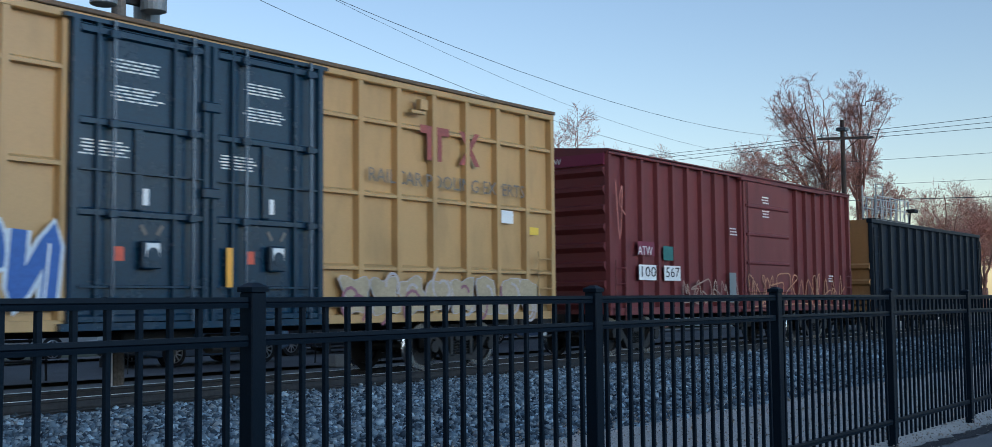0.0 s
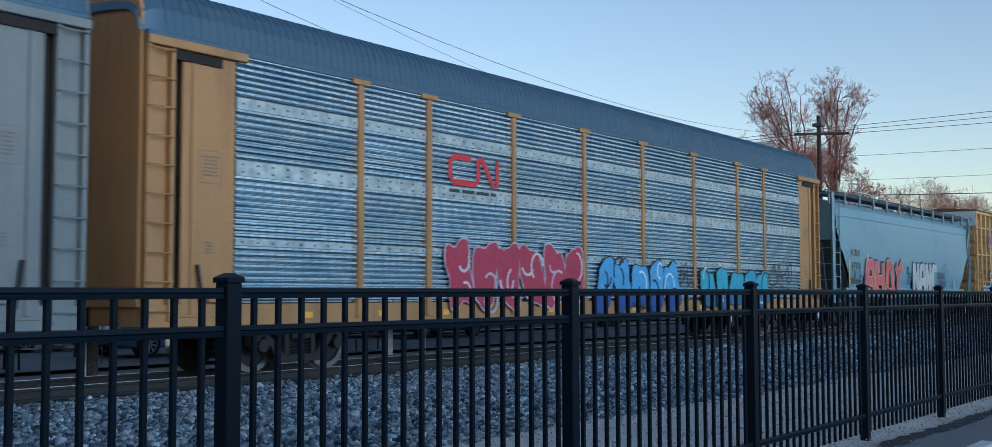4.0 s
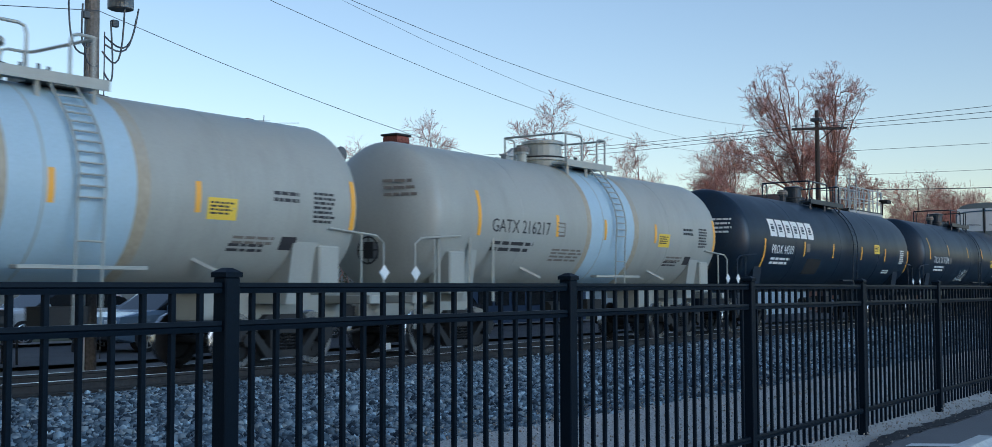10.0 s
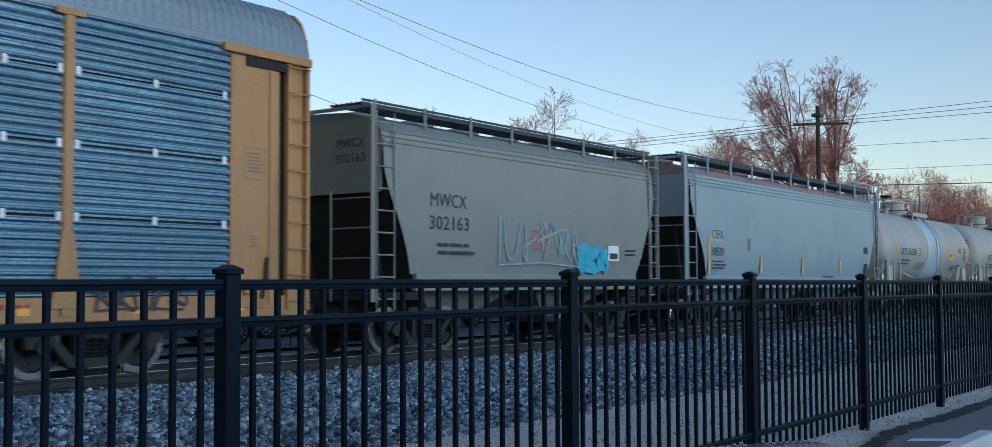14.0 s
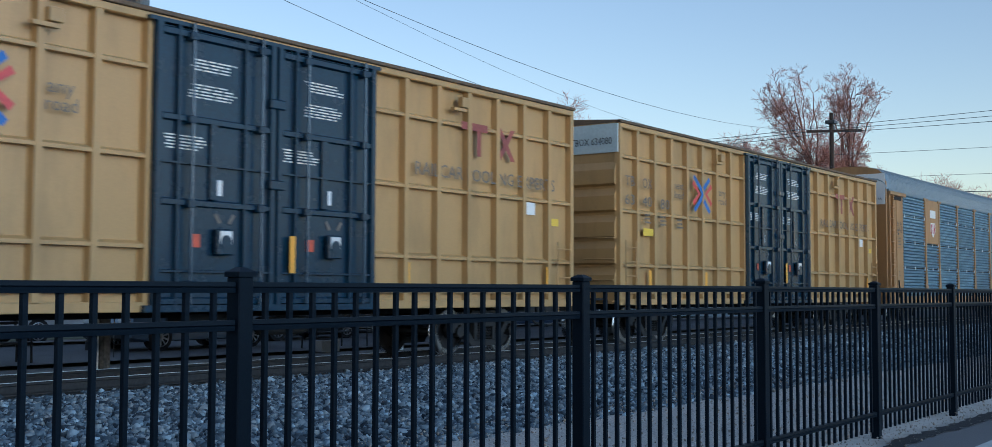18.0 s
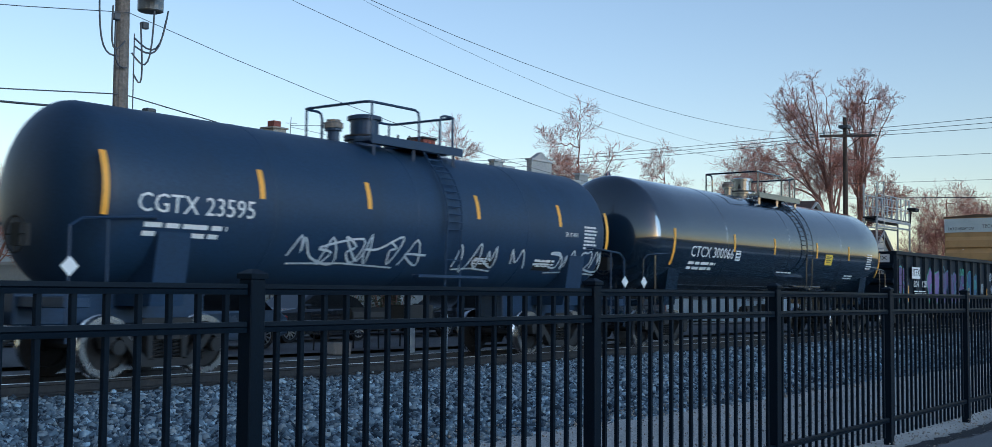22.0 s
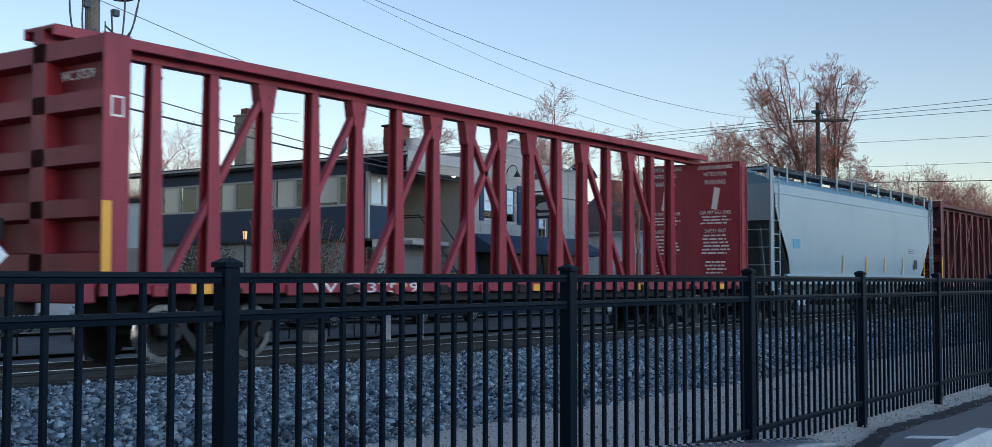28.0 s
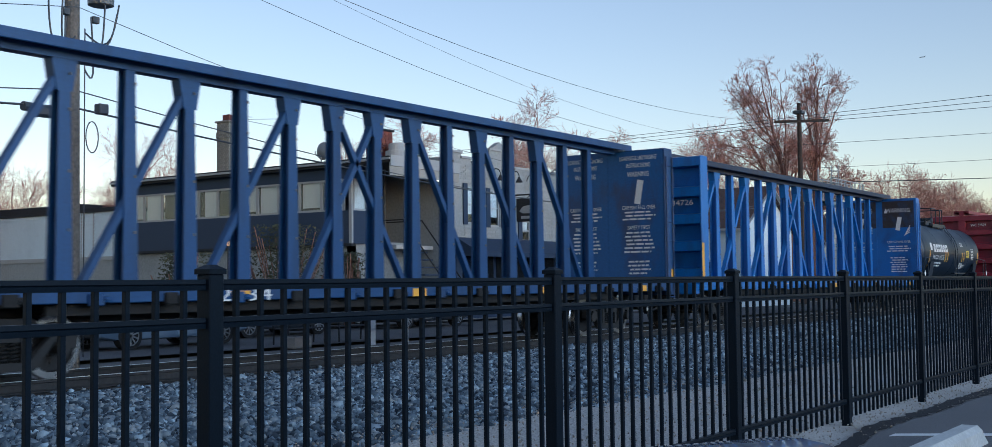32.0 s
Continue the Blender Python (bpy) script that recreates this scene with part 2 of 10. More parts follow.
m_tankblack = mat("black_tank_paint", (0.008, 0.020, 0.038), 0.38, grain=25, vary=0.25, bump=0.02, dirt=(0.017, 0.02, 0.026), dirt_scale=0.8, dirt_amount=0.5, stretch=STREAK, spec=0.35)
m_tankgloss = mat("glossy_black_tank_paint", (0.007, 0.018, 0.034), 0.14, grain=25, vary=0.2, bump=0.0, dirt=(0.02, 0.02, 0.022), dirt_scale=0.8, dirt_amount=0.4, spec=1.0, coat=1.0)
m_tankwhite = mat("cream_white_tank_paint", (0.33, 0.345, 0.32), 0.4, grain=25, vary=0.04, bump=0.02, dirt=(0.25, 0.255, 0.23), dirt_scale=0.6, dirt_amount=0.55, stretch=STREAK)
m_tankband = mat("clean_white_band", (0.36, 0.49, 0.58), 0.4, grain=25, vary=0.05, bump=0.02, dirt=(0.33, 0.43, 0.49), dirt_scale=1.5)
m_bandstain = mat("ochre_stained_tank_paint", (0.35, 0.305, 0.225), 0.5, grain=12, vary=0.12, bump=0.02, dirt=(0.33, 0.335, 0.30), dirt_scale=1.4, dirt_amount=0.9, stretch=(1.6, 1.6, 0.5))
m_tankblue = mat("faded_blue_black_tank_paint", (0.015, 0.039, 0.082), 0.45, grain=25, vary=0.18, bump=0.02, dirt=(0.02, 0.036, 0.06), dirt_scale=0.8, dirt_amount=0.6, stretch=STREAK, spec=0.35)
m_roofstain = mat("dust_stained_hopper_roof", (0.15, 0.27, 0.33), 0.6, grain=14, vary=0.15, bump=0.03, dirt=(0.22, 0.17, 0.13), dirt_scale=0.9, dirt_amount=0.9)


def slotted(name, color, slot, blue, rough=0.4, metal=0.5):
    """Galvanised sheet with rows of short slots, spangle and blue weather stains."""
    m = mat(name, color, rough, metal, grain=9, vary=0.22, bump=0.04, dirt=blue, dirt_scale=1.1, dirt_amount=0.85, stretch=(0.9, 1, 2.2), rand=0.16)
    n, l = m.node_tree.nodes, m.node_tree.links
    b = n["Principled BSDF"]
    src = b.inputs["Base Color"].links[0].from_socket
    tc, sep, com, br, mix = n.new("ShaderNodeTexCoord"), n.new("ShaderNodeSeparateXYZ"), n.new("ShaderNodeCombineXYZ"), n.new("ShaderNodeTexBrick"), n.new("ShaderNodeMixRGB")
    l.new(tc.outputs["Object"], sep.inputs[0])
    l.new(sep.outputs["X"], com.inputs["X"])
    l.new(sep.outputs["Z"], com.inputs["Y"])
    l.new(com.outputs[0], br.inputs["Vector"])
    br.inputs["Scale"].default_value = 1.0
    br.inputs["Brick Width"].default_value, br.inputs["Row Height"].default_value = 0.2, 0.048
    br.inputs["Mortar Size"].default_value, br.inputs["Mortar Smooth"].default_value = 0.009, 0.3
    br.offset = 0.5
    l.new(br.outputs["Fac"], mix.inputs["Fac"])
    l.new(src, mix.inputs["Color1"])
    mix.inputs["Color2"].default_value = (*slot, 1)
    l.new(mix.outputs["Color"], b.inputs["Base Color"])
    return m


m_screen = slotted("slotted_galvanised_screen", (0.46, 0.60, 0.68), (0.08, 0.16, 0.24), (0.16, 0.34, 0.50))
m_band = mat("riveted_galvanised_band", (0.34, 0.42, 0.45), 0.45, 0.4, grain=7, vary=0.3, bump=0.04, dirt=(0.5, 0.56, 0.56), dirt_scale=3.5, dirt_amount=0.7, rand=0.1)
m_rackroof = mat("blue_grey_rack_roof", (0.055, 0.115, 0.175), 0.5, 0.3, grain=20, vary=0.15, bump=0.05, dirt=(0.10, 0.125, 0.14), dirt_scale=1.0)
m_rackroof_light = mat("pale_grey_rack_roof", (0.19, 0.25, 0.29), 0.5, 0.3, grain=20, vary=0.12, bump=0.05, dirt=(0.2, 0.22, 0.23), dirt_scale=1.0)
m_racktan = mat("ochre_rack_paint", (0.36, 0.195, 0.075), 0.5, grain=30, vary=0.08, bump=0.04, dirt=(0.15, 0.075, 0.03), dirt_scale=1.1, dirt_amount=0.6, stretch=STREAK)
m_rackgrey = mat("grey_rack_paint", (0.16, 0.19, 0.20), 0.45, grain=30, vary=0.08, bump=0.04, dirt=(0.10, 0.12, 0.13), dirt_scale=1.0, dirt_amount=0.5, stretch=STREAK)
m_maroon = mat("maroon_paint", (0.16, 0.012, 0.045), 0.45, grain=40, vary=0.1, bump=0)
m_gonblack = mat("black_gondola_paint", (0.003, 0.010, 0.020), 0.5, grain=18, vary=0.3, bump=0.1, dirt=(0.008, 0.016, 0.028), dirt_scale=0.9, dirt_amount=0.6, stretch=STREAK, spec=0.2)
m_cbred = mat("red_centerbeam_paint", (0.25, 0.024, 0.042), 0.45, grain=25, vary=0.1, bump=0.04, dirt=(0.095, 0.014, 0.022), dirt_scale=1.0, dirt_amount=0.6, stretch=STREAK)
m_cbdarkred = mat("brown_red_centerbeam_paint", (0.10, 0.018, 0.024), 0.5, grain=25, vary=0.12, bump=0.05, dirt=(0.045, 0.015, 0.017), dirt_scale=1.0, dirt_amount=0.6, stretch=STREAK)
m_cbblue = mat("bright_blue_centerbeam_paint", (0.006, 0.15, 0.46), 0.42, grain=25, vary=0.1, bump=0.04, dirt=(0.02, 0.05, 0.12), dirt_scale=1.3, dirt_amount=0.7, stretch=STREAK)
m_rustpatch = mat("dark_rust_stain", (0.035, 0.028, 0.03), 0.7, grain=18, vary=0.3, bump=0.08, dirt=(0.02, 0.09, 0.22), dirt_scale=2.2, dirt_amount=0.6)
m_cbnavy = mat("dark_blue_centerbeam_paint", (0.006, 0.055, 0.165), 0.45, grain=25, vary=0.12, bump=0.04, dirt=(0.008, 0.02, 0.045), dirt_scale=1.0, dirt_amount=0.6, stretch=STREAK)
m_walkway = mat("dark_galvanised_grating", (0.045, 0.055, 0.065), 0.6, 0.3, grain=30, vary=0.25, bump=0.05, dirt=(0.02, 0.02, 0.022), dirt_scale=2.0)
# Colour darkened to stand in for the shade under the hopper end slopes
m_slope = mat("slope_sheet_painted_shade", (0.06, 0.09, 0.105), 0.6, grain=20, vary=0.15, bump=0.05, dirt=(0.03, 0.035, 0.04), dirt_scale=1.2, dirt_amount=0.7)
# Near-black; also stands in for shade on slope sheets and inside the racks
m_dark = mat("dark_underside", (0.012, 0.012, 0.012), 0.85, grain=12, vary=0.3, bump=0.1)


# ---- the train: shared pieces ----
RAIL_Z, TRACK_Y = -0.115, 15.6
SPEED = 14.294
NEAR = -1.6
CARS = []


def text_mesh(body, size, material, width=0.0):
    cu = bpy.data.curves.new("lettering", "FONT")
    cu.body, cu.size, cu.align_x, cu.align_y = body, size, "CENTER", "CENTER"
    cu.extrude, cu.resolution_u = 0.0015, 2
    ob = new("lettering", cu)
    me = bpy.data.meshes.new_from_object(ob.evaluated_get(bpy.context.evaluated_depsgraph_get()))
    bpy.data.objects.remove(ob)
    bpy.data.curves.remove(cu)
    if width and len(me.vertices):
        xs = [v.co.x for v in me.vertices]
        me.transform(Matrix.Diagonal((width / (max(xs) - min(xs)), 1, 1, 1)))
    me.materials.clear()
    me.materials.append(material)
    return me


def lettering(body, size, parent, x, z, y=NEAR, material=None, width=0.0, name="lettering"):
    """Painted words on the near side, upright."""
    return part(name, text_mesh(body, size, material or m_stencil, width), None, parent, at=pose(x, y - 0.004, z, 90))


def end_lettering(body, size, parent, y, z, x, material=None, width=0.0):
    """Painted words on the rear end."""
    return part("lettering", text_mesh(body, size, material or m_stencil, width), None, parent, at=pose(x - 0.004, y, z, 90, 0, -90))


def bars(parent, x, z, w, h, rows, y=NEAR, material=None, seed=1, name="small_print"):
    """Lines of print too small to read."""
    rng, s = random.Random(seed), Shape()
    step = h / rows
    for i in range(rows):
        z1 = z + h / 2 - i * step
        a = x - w / 2 + rng.uniform(0, 0.12) * w
        end = x + w / 2 - rng.uniform(0, 0.2) * w
        while a < end - 0.03:
            b = min(end, a + rng.uniform(0.12, 0.3) * w)
            s.box(a, b, y - 0.005, y - 0.001, z1 - step * 0.45, z1)
            a = b + 0.04 * w
    return part(name, s, material or m_stencil, parent)


def patch(parent, x0, x1, z0, z1, material, y=NEAR, name="painted_panel", label=""):
    return part(name, Shape().box(x0, x1, y - 0.004, y, z0, z1), material, parent, label)


def stroke(parent, pts, w, material, y=NEAR, name="painted_line", label=""):
    """A flat painted band along a line of (x, z) points."""
    s, n = Shape(), len(pts)
    vs = []
    for i, (x, z) in enumerate(pts):
        ax, az = pts[max(0, i - 1)]
        bx, bz = pts[min(n - 1, i + 1)]
        ln = math.hypot(bx - ax, bz - az) or 1
        nx, nz = -(bz - az) / ln * w / 2, (bx - ax) / ln * w / 2
        vs += [(x - nx, y, z - nz), (x + nx, y, z + nz)]
    s.add(vs, [(2 * i, 2 * i + 1, 2 * i + 3, 2 * i + 2) for i in range(n - 1)])
    return part(name, s, material, parent, label)


def word_paint(parent, body, x, z, w, h, fill, line, shear=0.0, y=NEAR, fat=0.045):
    """Sprayed block letters with a dark outline."""
    for off, m, lift, nm in ((fat, paint(line), 0.008, "sprayed dark outline"), (0.0, paint(fill), 0.014, "sprayed graffiti letters")):
        cu = bpy.data.curves.new("graffiti", "FONT")
        cu.body, cu.size, cu.align_x, cu.align_y, cu.shear = body, 1.0, "CENTER", "CENTER", shear
        cu.offset, cu.resolution_u = 0.02 + off, 2
        ob = new("graffiti", cu)
        me = bpy.data.meshes.new_from_object(ob.evaluated_get(bpy.context.evaluated_depsgraph_get()))
        bpy.data.objects.remove(ob)
        bpy.data.curves.remove(cu)
        xs, zs = [q.co.x for q in me.vertices], [q.co.y for q in me.vertices]
        k = 0.06 if off else 0.0
        me.transform(Matrix.Diagonal(((w + k) / (max(xs) - min(xs)), (h + k) / (max(zs) - min(zs)), 1, 1)))
        me.materials.clear()
        me.materials.append(m)
        part("graffiti", me, None, parent, nm, at=pose(x, y - lift, z, 90))


def tape(parent, x, z0, z1, w=0.1, y=NEAR):
    return part("reflective_strip", Shape().box(x - w / 2, x + w / 2, y - 0.006, y - 0.001, z0, z1), m_yellow, parent)


_paint = {}


def paint(color):
    if color not in _paint:
        _paint[color] = mat("spray_paint", color, 0.5, grain=20, vary=0.15, bump=0.0, dirt=tuple(c * 0.5 for c in color), dirt_scale=2.0)
    return _paint[color]


GLYPHS = (
    (((0.05, 0), (0.45, 1), (0.9, 0)), ((0.2, 0.36), (0.75, 0.36))),
    (((0.9, 1), (0.1, 0.95), (0.12, 0.05), (0.95, 0)), ((0.1, 0.5), (0.75, 0.55))),
    (((0.1, 0), (0.15, 1)), ((0.95, 1), (0.2, 0.48), (0.95, 0))),
    (((0.95, 0.9), (0.2, 1), (0.1, 0.58), (0.88, 0.44), (0.85, 0.04), (0.05, 0.1)),),
    (((0.1, 0), (0.12, 1), (0.88, 0.86), (0.8, 0.5), (0.15, 0.46)), ((0.4, 0.46), (0.98, 0))),
    (((0.08, 0), (0.15, 1), (0.82, 0.02), (0.92, 1)),),
)
SCRAWLS = (((0, 0), (0.1, 0.9), (0.35, 1), (0.5, 0.6), (0.2, 0.5), (0.7, 0)), ((0, 0.8), (0.2, 0.1), (0.4, 0.7), (0.6, 0.1), (0.9, 0.9)),
           ((0.7, 0.9), (0.3, 1), (0.05, 0.6), (0.1, 0.2), (0.5, 0), (0.9, 0.3)), ((0, 0), (0.4, 1), (0.7, 0), (0.2, 0.4), (0.95, 0.45)))


def ribbon(pts, th, on):
    """One flat connected band along a line of points; on(z) gives the skin."""
    s, n = Shape(), len(pts)
    vs = []
    for i, (a, b) in enumerate(pts):
        p, q = pts[max(0, i - 1)], pts[min(n - 1, i + 1)]
        dx, dz = q[0] - p[0], q[1] - p[1]
        k = th / (math.hypot(dx, dz) or 1)
        vs += [(a - dz * k, on(b + dx * k), b + dx * k), (a + dz * k, on(b - dx * k), b - dx * k)]
    return s.add(vs, [(2 * i, 2 * i + 1, 2 * i + 3, 2 * i + 2) for i in range(n - 1)])


def rounded(pts, steps=4):
    """Points along a smooth line through the given ones."""
    out = []
    for i in range(len(pts) - 1):
        p0, p1, p2, p3 = pts[max(0, i - 1)], pts[i], pts[i + 1], pts[min(len(pts) - 1, i + 2)]
        for k in range(steps):
            t = k / steps
            out.append(tuple(0.5 * (2 * b + (c - a) * t + (2 * a - 5 * b + 4 * c - d) * t * t + (3 * b - a - 3 * c + d) * t ** 3) for a, b, c, d in zip(p0, p1, p2, p3)))
    return out + [pts[-1]]


def bent(pts, r=0.1):
    """Points along a bent pipe: straight runs with rounded corners."""
    out = [Vector(pts[0])]
    for a, b, c in zip(pts, pts[1:], pts[2:]):
        a, b, c = Vector(a), Vector(b), Vector(c)
        p, q = b + (a - b).normalized() * r, b + (c - b).normalized() * r
        out += [p, 0.25 * p + 0.5 * b + 0.25 * q, q]
    return [tuple(p) for p in out + [Vector(pts[-1])]]


def block_word(parent, x0, x1, z0, z1, letters, fill, edge, shade, y=NEAR):
    """Sprayed block letters with a cast shade, a pale edge and a fill."""
    w, h = (x1 - x0) / len(letters), z1 - z0
    th = 0.125 * w + 0.02
    for k, strokes in enumerate(letters):
        for g, strk in enumerate(strokes):
            dense = []
            for (a, b), (c, d) in zip(strk, strk[1:]):
                dense += [(a + (c - a) * q / 6, b + (d - b) * q / 6) for q in range(6)]
            pts = [(x0 + (k + 0.08 + 0.84 * u) * w, z0 + v * h) for u, v in dense + [strk[-1]]]
            lift = 0.0012 * g + 0.0003 * k
            part("graffiti_shade", ribbon([(a - 0.11, b + 0.07) for a, b in pts], th + 0.03, lambda z: y - 0.004 - lift), paint(shade), parent, "dark sprayed shade")
            part("graffiti_edge", ribbon(pts, th + 0.025, lambda z: y - 0.010 - lift), paint(edge), parent, "pale sprayed edge")
            part("graffiti_letter", ribbon(pts, th, lambda z: y - 0.016 - lift), paint(fill), parent, "sprayed letter")


def graffiti(parent, x0, x1, z0, z1, fill, line, letters, seed, y=NEAR, accent=None, slim=False, curve=None, low=None, halo=None, bubble=False):
    """Sprayed letter shapes: outline, fill and strokes, each letter by itself. curve bends the paint onto a round tank."""
    rng = random.Random(seed)
    w, h = (x1 - x0) / letters, z1 - z0
    skin = curve or (lambda z: y)
    if slim:
        pts = []
        for k in range(letters):
            g = rng.choice(SCRAWLS)
            if rng.random() < 0.5:
                g = [(1 - u, v) for u, v in g]
            if rng.random() < 0.35:
                g = [(u, 1 - v) for u, v in g]
            pts += [(x0 + (k + 0.08 + 0.9 * u + rng.uniform(-0.16, 0.16)) * w, z0 + (v + rng.uniform(-0.16, 0.16)) * h) for u, v in g]
        part("graffiti_tag", ribbon(rounded(pts), 0.02, lambda z: skin(z) - 0.012), paint(fill), parent, "thin sprayed tag")
        if letters > 2:
            part("graffiti_tag", ribbon([(x0 + 0.1 * w, z0 - 0.1 * h), (x0 + letters * 0.5 * w, z0 - 0.02 * h), (x1, z0 - 0.12 * h)], 0.015, lambda z: skin(z) - 0.012), paint(accent or fill), parent)
        return

    def blob(outline, lift, material, label):
        n = len(outline)
        cx, cz = sum(p[0] for p in outline) / n, sum(p[1] for p in outline) / n
        vs = [(px, skin(pz) - lift, pz) for px, pz in outline] + [(cx, skin(cz) - lift, cz)]
        part("graffiti_letter", Shape().add(vs, [(i, (i + 1) % n, n) for i in range(n)]), material, parent, label)

    for k in range(letters):
        cx, cz = x0 + (k + 0.5) * w, (z0 + z1) / 2
        lean = rng.uniform(-0.18, 0.18)
        if bubble:
            lobes, ph, pts = rng.choice((2, 3, 4)), rng.uniform(0, 6.28), []
            for i in range(28):
                a = 2 * math.pi * i / 28
                sq = 1 / max(abs(math.cos(a)), abs(math.sin(a))) ** 0.7
                r = (0.86 + 0.14 * math.sin(lobes * a + ph) + rng.uniform(-0.04, 0.04)) * sq
                pts.append((0.52 * w * r * math.cos(a), 0.5 * h * r * math.sin(a) * 0.95))
            pts = [(cx + px + lean * pz, cz + pz) for px, pz in pts]
            blob([(cx + (px - cx) * 1.09, cz + (pz - cz) * 1.06) for px, pz in pts], 0.004 + 0.0006 * k, paint(line), "sprayed outline")
            blob(pts, 0.010 + 0.0006 * k, paint(fill), "sprayed fill")
            if low:
                foot = [(px, pz) for px, pz in pts if pz < cz - 0.05 * h]
                if len(foot) > 3:
                    blob(sorted(foot, key=lambda p: math.atan2(p[1] - cz + 0.25 * h, p[0] - cx)), 0.014 + 0.0006 * k, paint(low), "darker sprayed foot")
            for _ in range(2):
                px, pz = cx + rng.uniform(-0.3, 0.25) * w, cz + rng.uniform(-0.35, 0.3) * h
                a0, rad = rng.uniform(0, 6.28), rng.uniform(0.16, 0.32) * min(w, h)
                arc = [(px + rad * 1.1 * math.cos(a0 + q * 0.5), pz + rad * 1.4 * math.sin(a0 + q * 0.5)) for q in range(rng.choice((5, 7, 9)))]
                part("graffiti_stroke", ribbon(arc, 0.028, lambda z: skin(z) - 0.018), paint(line if rng.random() < 0.6 else accent or line), parent)
            continue
        flip, tall = rng.random() < 0.4, rng.uniform(0.92, 1.1)
        for g, strk in enumerate(rng.choice(GLYPHS)):
            dense = []
            for (a, b), (c, d) in zip(strk, strk[1:]):
                dense += [(a + (c - a) * q / 5, b + (d - b) * q / 5) for q in range(5)]
            dense.append(strk[-1])
            pts = [(cx + ((1 - u if flip else u) - 0.5) * w * 0.86 + lean * (v - 0.5) * h, cz + (v - 0.5) * h * 0.84 * tall) for u, v in dense]
            th = 0.115 * min(h, w * 1.3)
            lift = 0.0015 * g + 0.0004 * k
            if halo:
                part("graffiti_halo", ribbon(pts, th + 0.13, lambda z: skin(z) - 0.003 - lift), paint(halo), parent, "sprayed halo")
            part("graffiti_outline", ribbon(pts, th + 0.06, lambda z: skin(z) - 0.009 - lift), paint(line), parent, "dark sprayed outline")
            part("graffiti_letter", ribbon(pts, th, lambda z: skin(z) - 0.015 - lift), paint(fill), parent, "sprayed letter fill")
            run = [p for p in pts if p[1] < cz - 0.06 * h]
            if low and len(run) > 2 and len(strk) < 4:
                part("graffiti_shade", ribbon(run, th * 0.96, lambda z: skin(z) - 0.019 - lift), paint(low), parent)
            if accent and rng.random() < 0.6:
                e = pts[: max(3, len(pts) // 3)]
                part("graffiti_stroke", ribbon([(a - th * 0.5, b + th * 0.2) for a, b in e], 0.018, lambda z: skin(z) - 0.022 - lift), paint(accent), parent)


def ladder(parent, x, y, z0, z1, w=0.42, rungs=7, material=None, along="x", r=0.016):
    s = Shape()
    u = (1, 0) if along == "x" else (0, 1)
    p = lambda k, z: (x + u[0] * k, y + u[1] * k, z)
    for k in (-w / 2, w / 2):
        s.bar(p(k, z0), p(k, z1), 0.05, 0.02)
    for i in range(rungs):
        z = z0 + (i + 0.5) * (z1 - z0) / rungs
        s.cyl(p(-w / 2, z), p(w / 2, z), r, n=6)
    return part("ladder", s, material, parent)


def wheel_mesh():
    s = Shape()
    for side in (-1, 1):
        y = side * 0.75
        prof = [(0.0, 0.0), (0.0, 0.12), (0.02, 0.13), (0.02, 0.34), (-0.03, 0.36), (-0.03, 0.455), (0.08, 0.465), (0.09, 0.485), (0.12, 0.485), (0.12, 0.36), (0.06, 0.34), (0.06, 0.13), (0.1, 0.12), (0.1, 0.0)]
        n = 24
        vs, fs = [], []
        for a, r in prof:
            yy = y - side * (a - 0.05)
            vs += [(r * math.sin(2 * math.pi * i / n), yy, r * math.cos(2 * math.pi * i / n)) for i in range(n)]
        for k in range(len(prof) - 1):
            fs += [(k * n + i, k * n + (i + 1) % n, (k + 1) * n + (i + 1) % n, (k + 1) * n + i) for i in range(n)]
        s.add(vs, fs)
        for q in range(3):
            a = q * 2.094
            s.cyl((0.22 * math.sin(a), y + side * 0.03, 0.22 * math.cos(a)), (0.22 * math.sin(a), y + side * 0.045, 0.22 * math.cos(a)), 0.03, n=6)
    s.cyl((0, -0.98, 0), (0, 0.98, 0), 0.08, n=10)
    me = s.mesh("wheelset", m_wheel)
    me.materials.append(m_tread)
    for p in me.polygons:
        q = [math.hypot(me.vertices[i].co.x, me.vertices[i].co.z) for i in p.vertices]
        if min(q) > 0.44 or (min(q) > 0.35 and max(q) > 0.45 and abs(p.normal.y) > 0.9 and p.center.y * p.normal.y > 0):
            p.material_index = 1
    return me


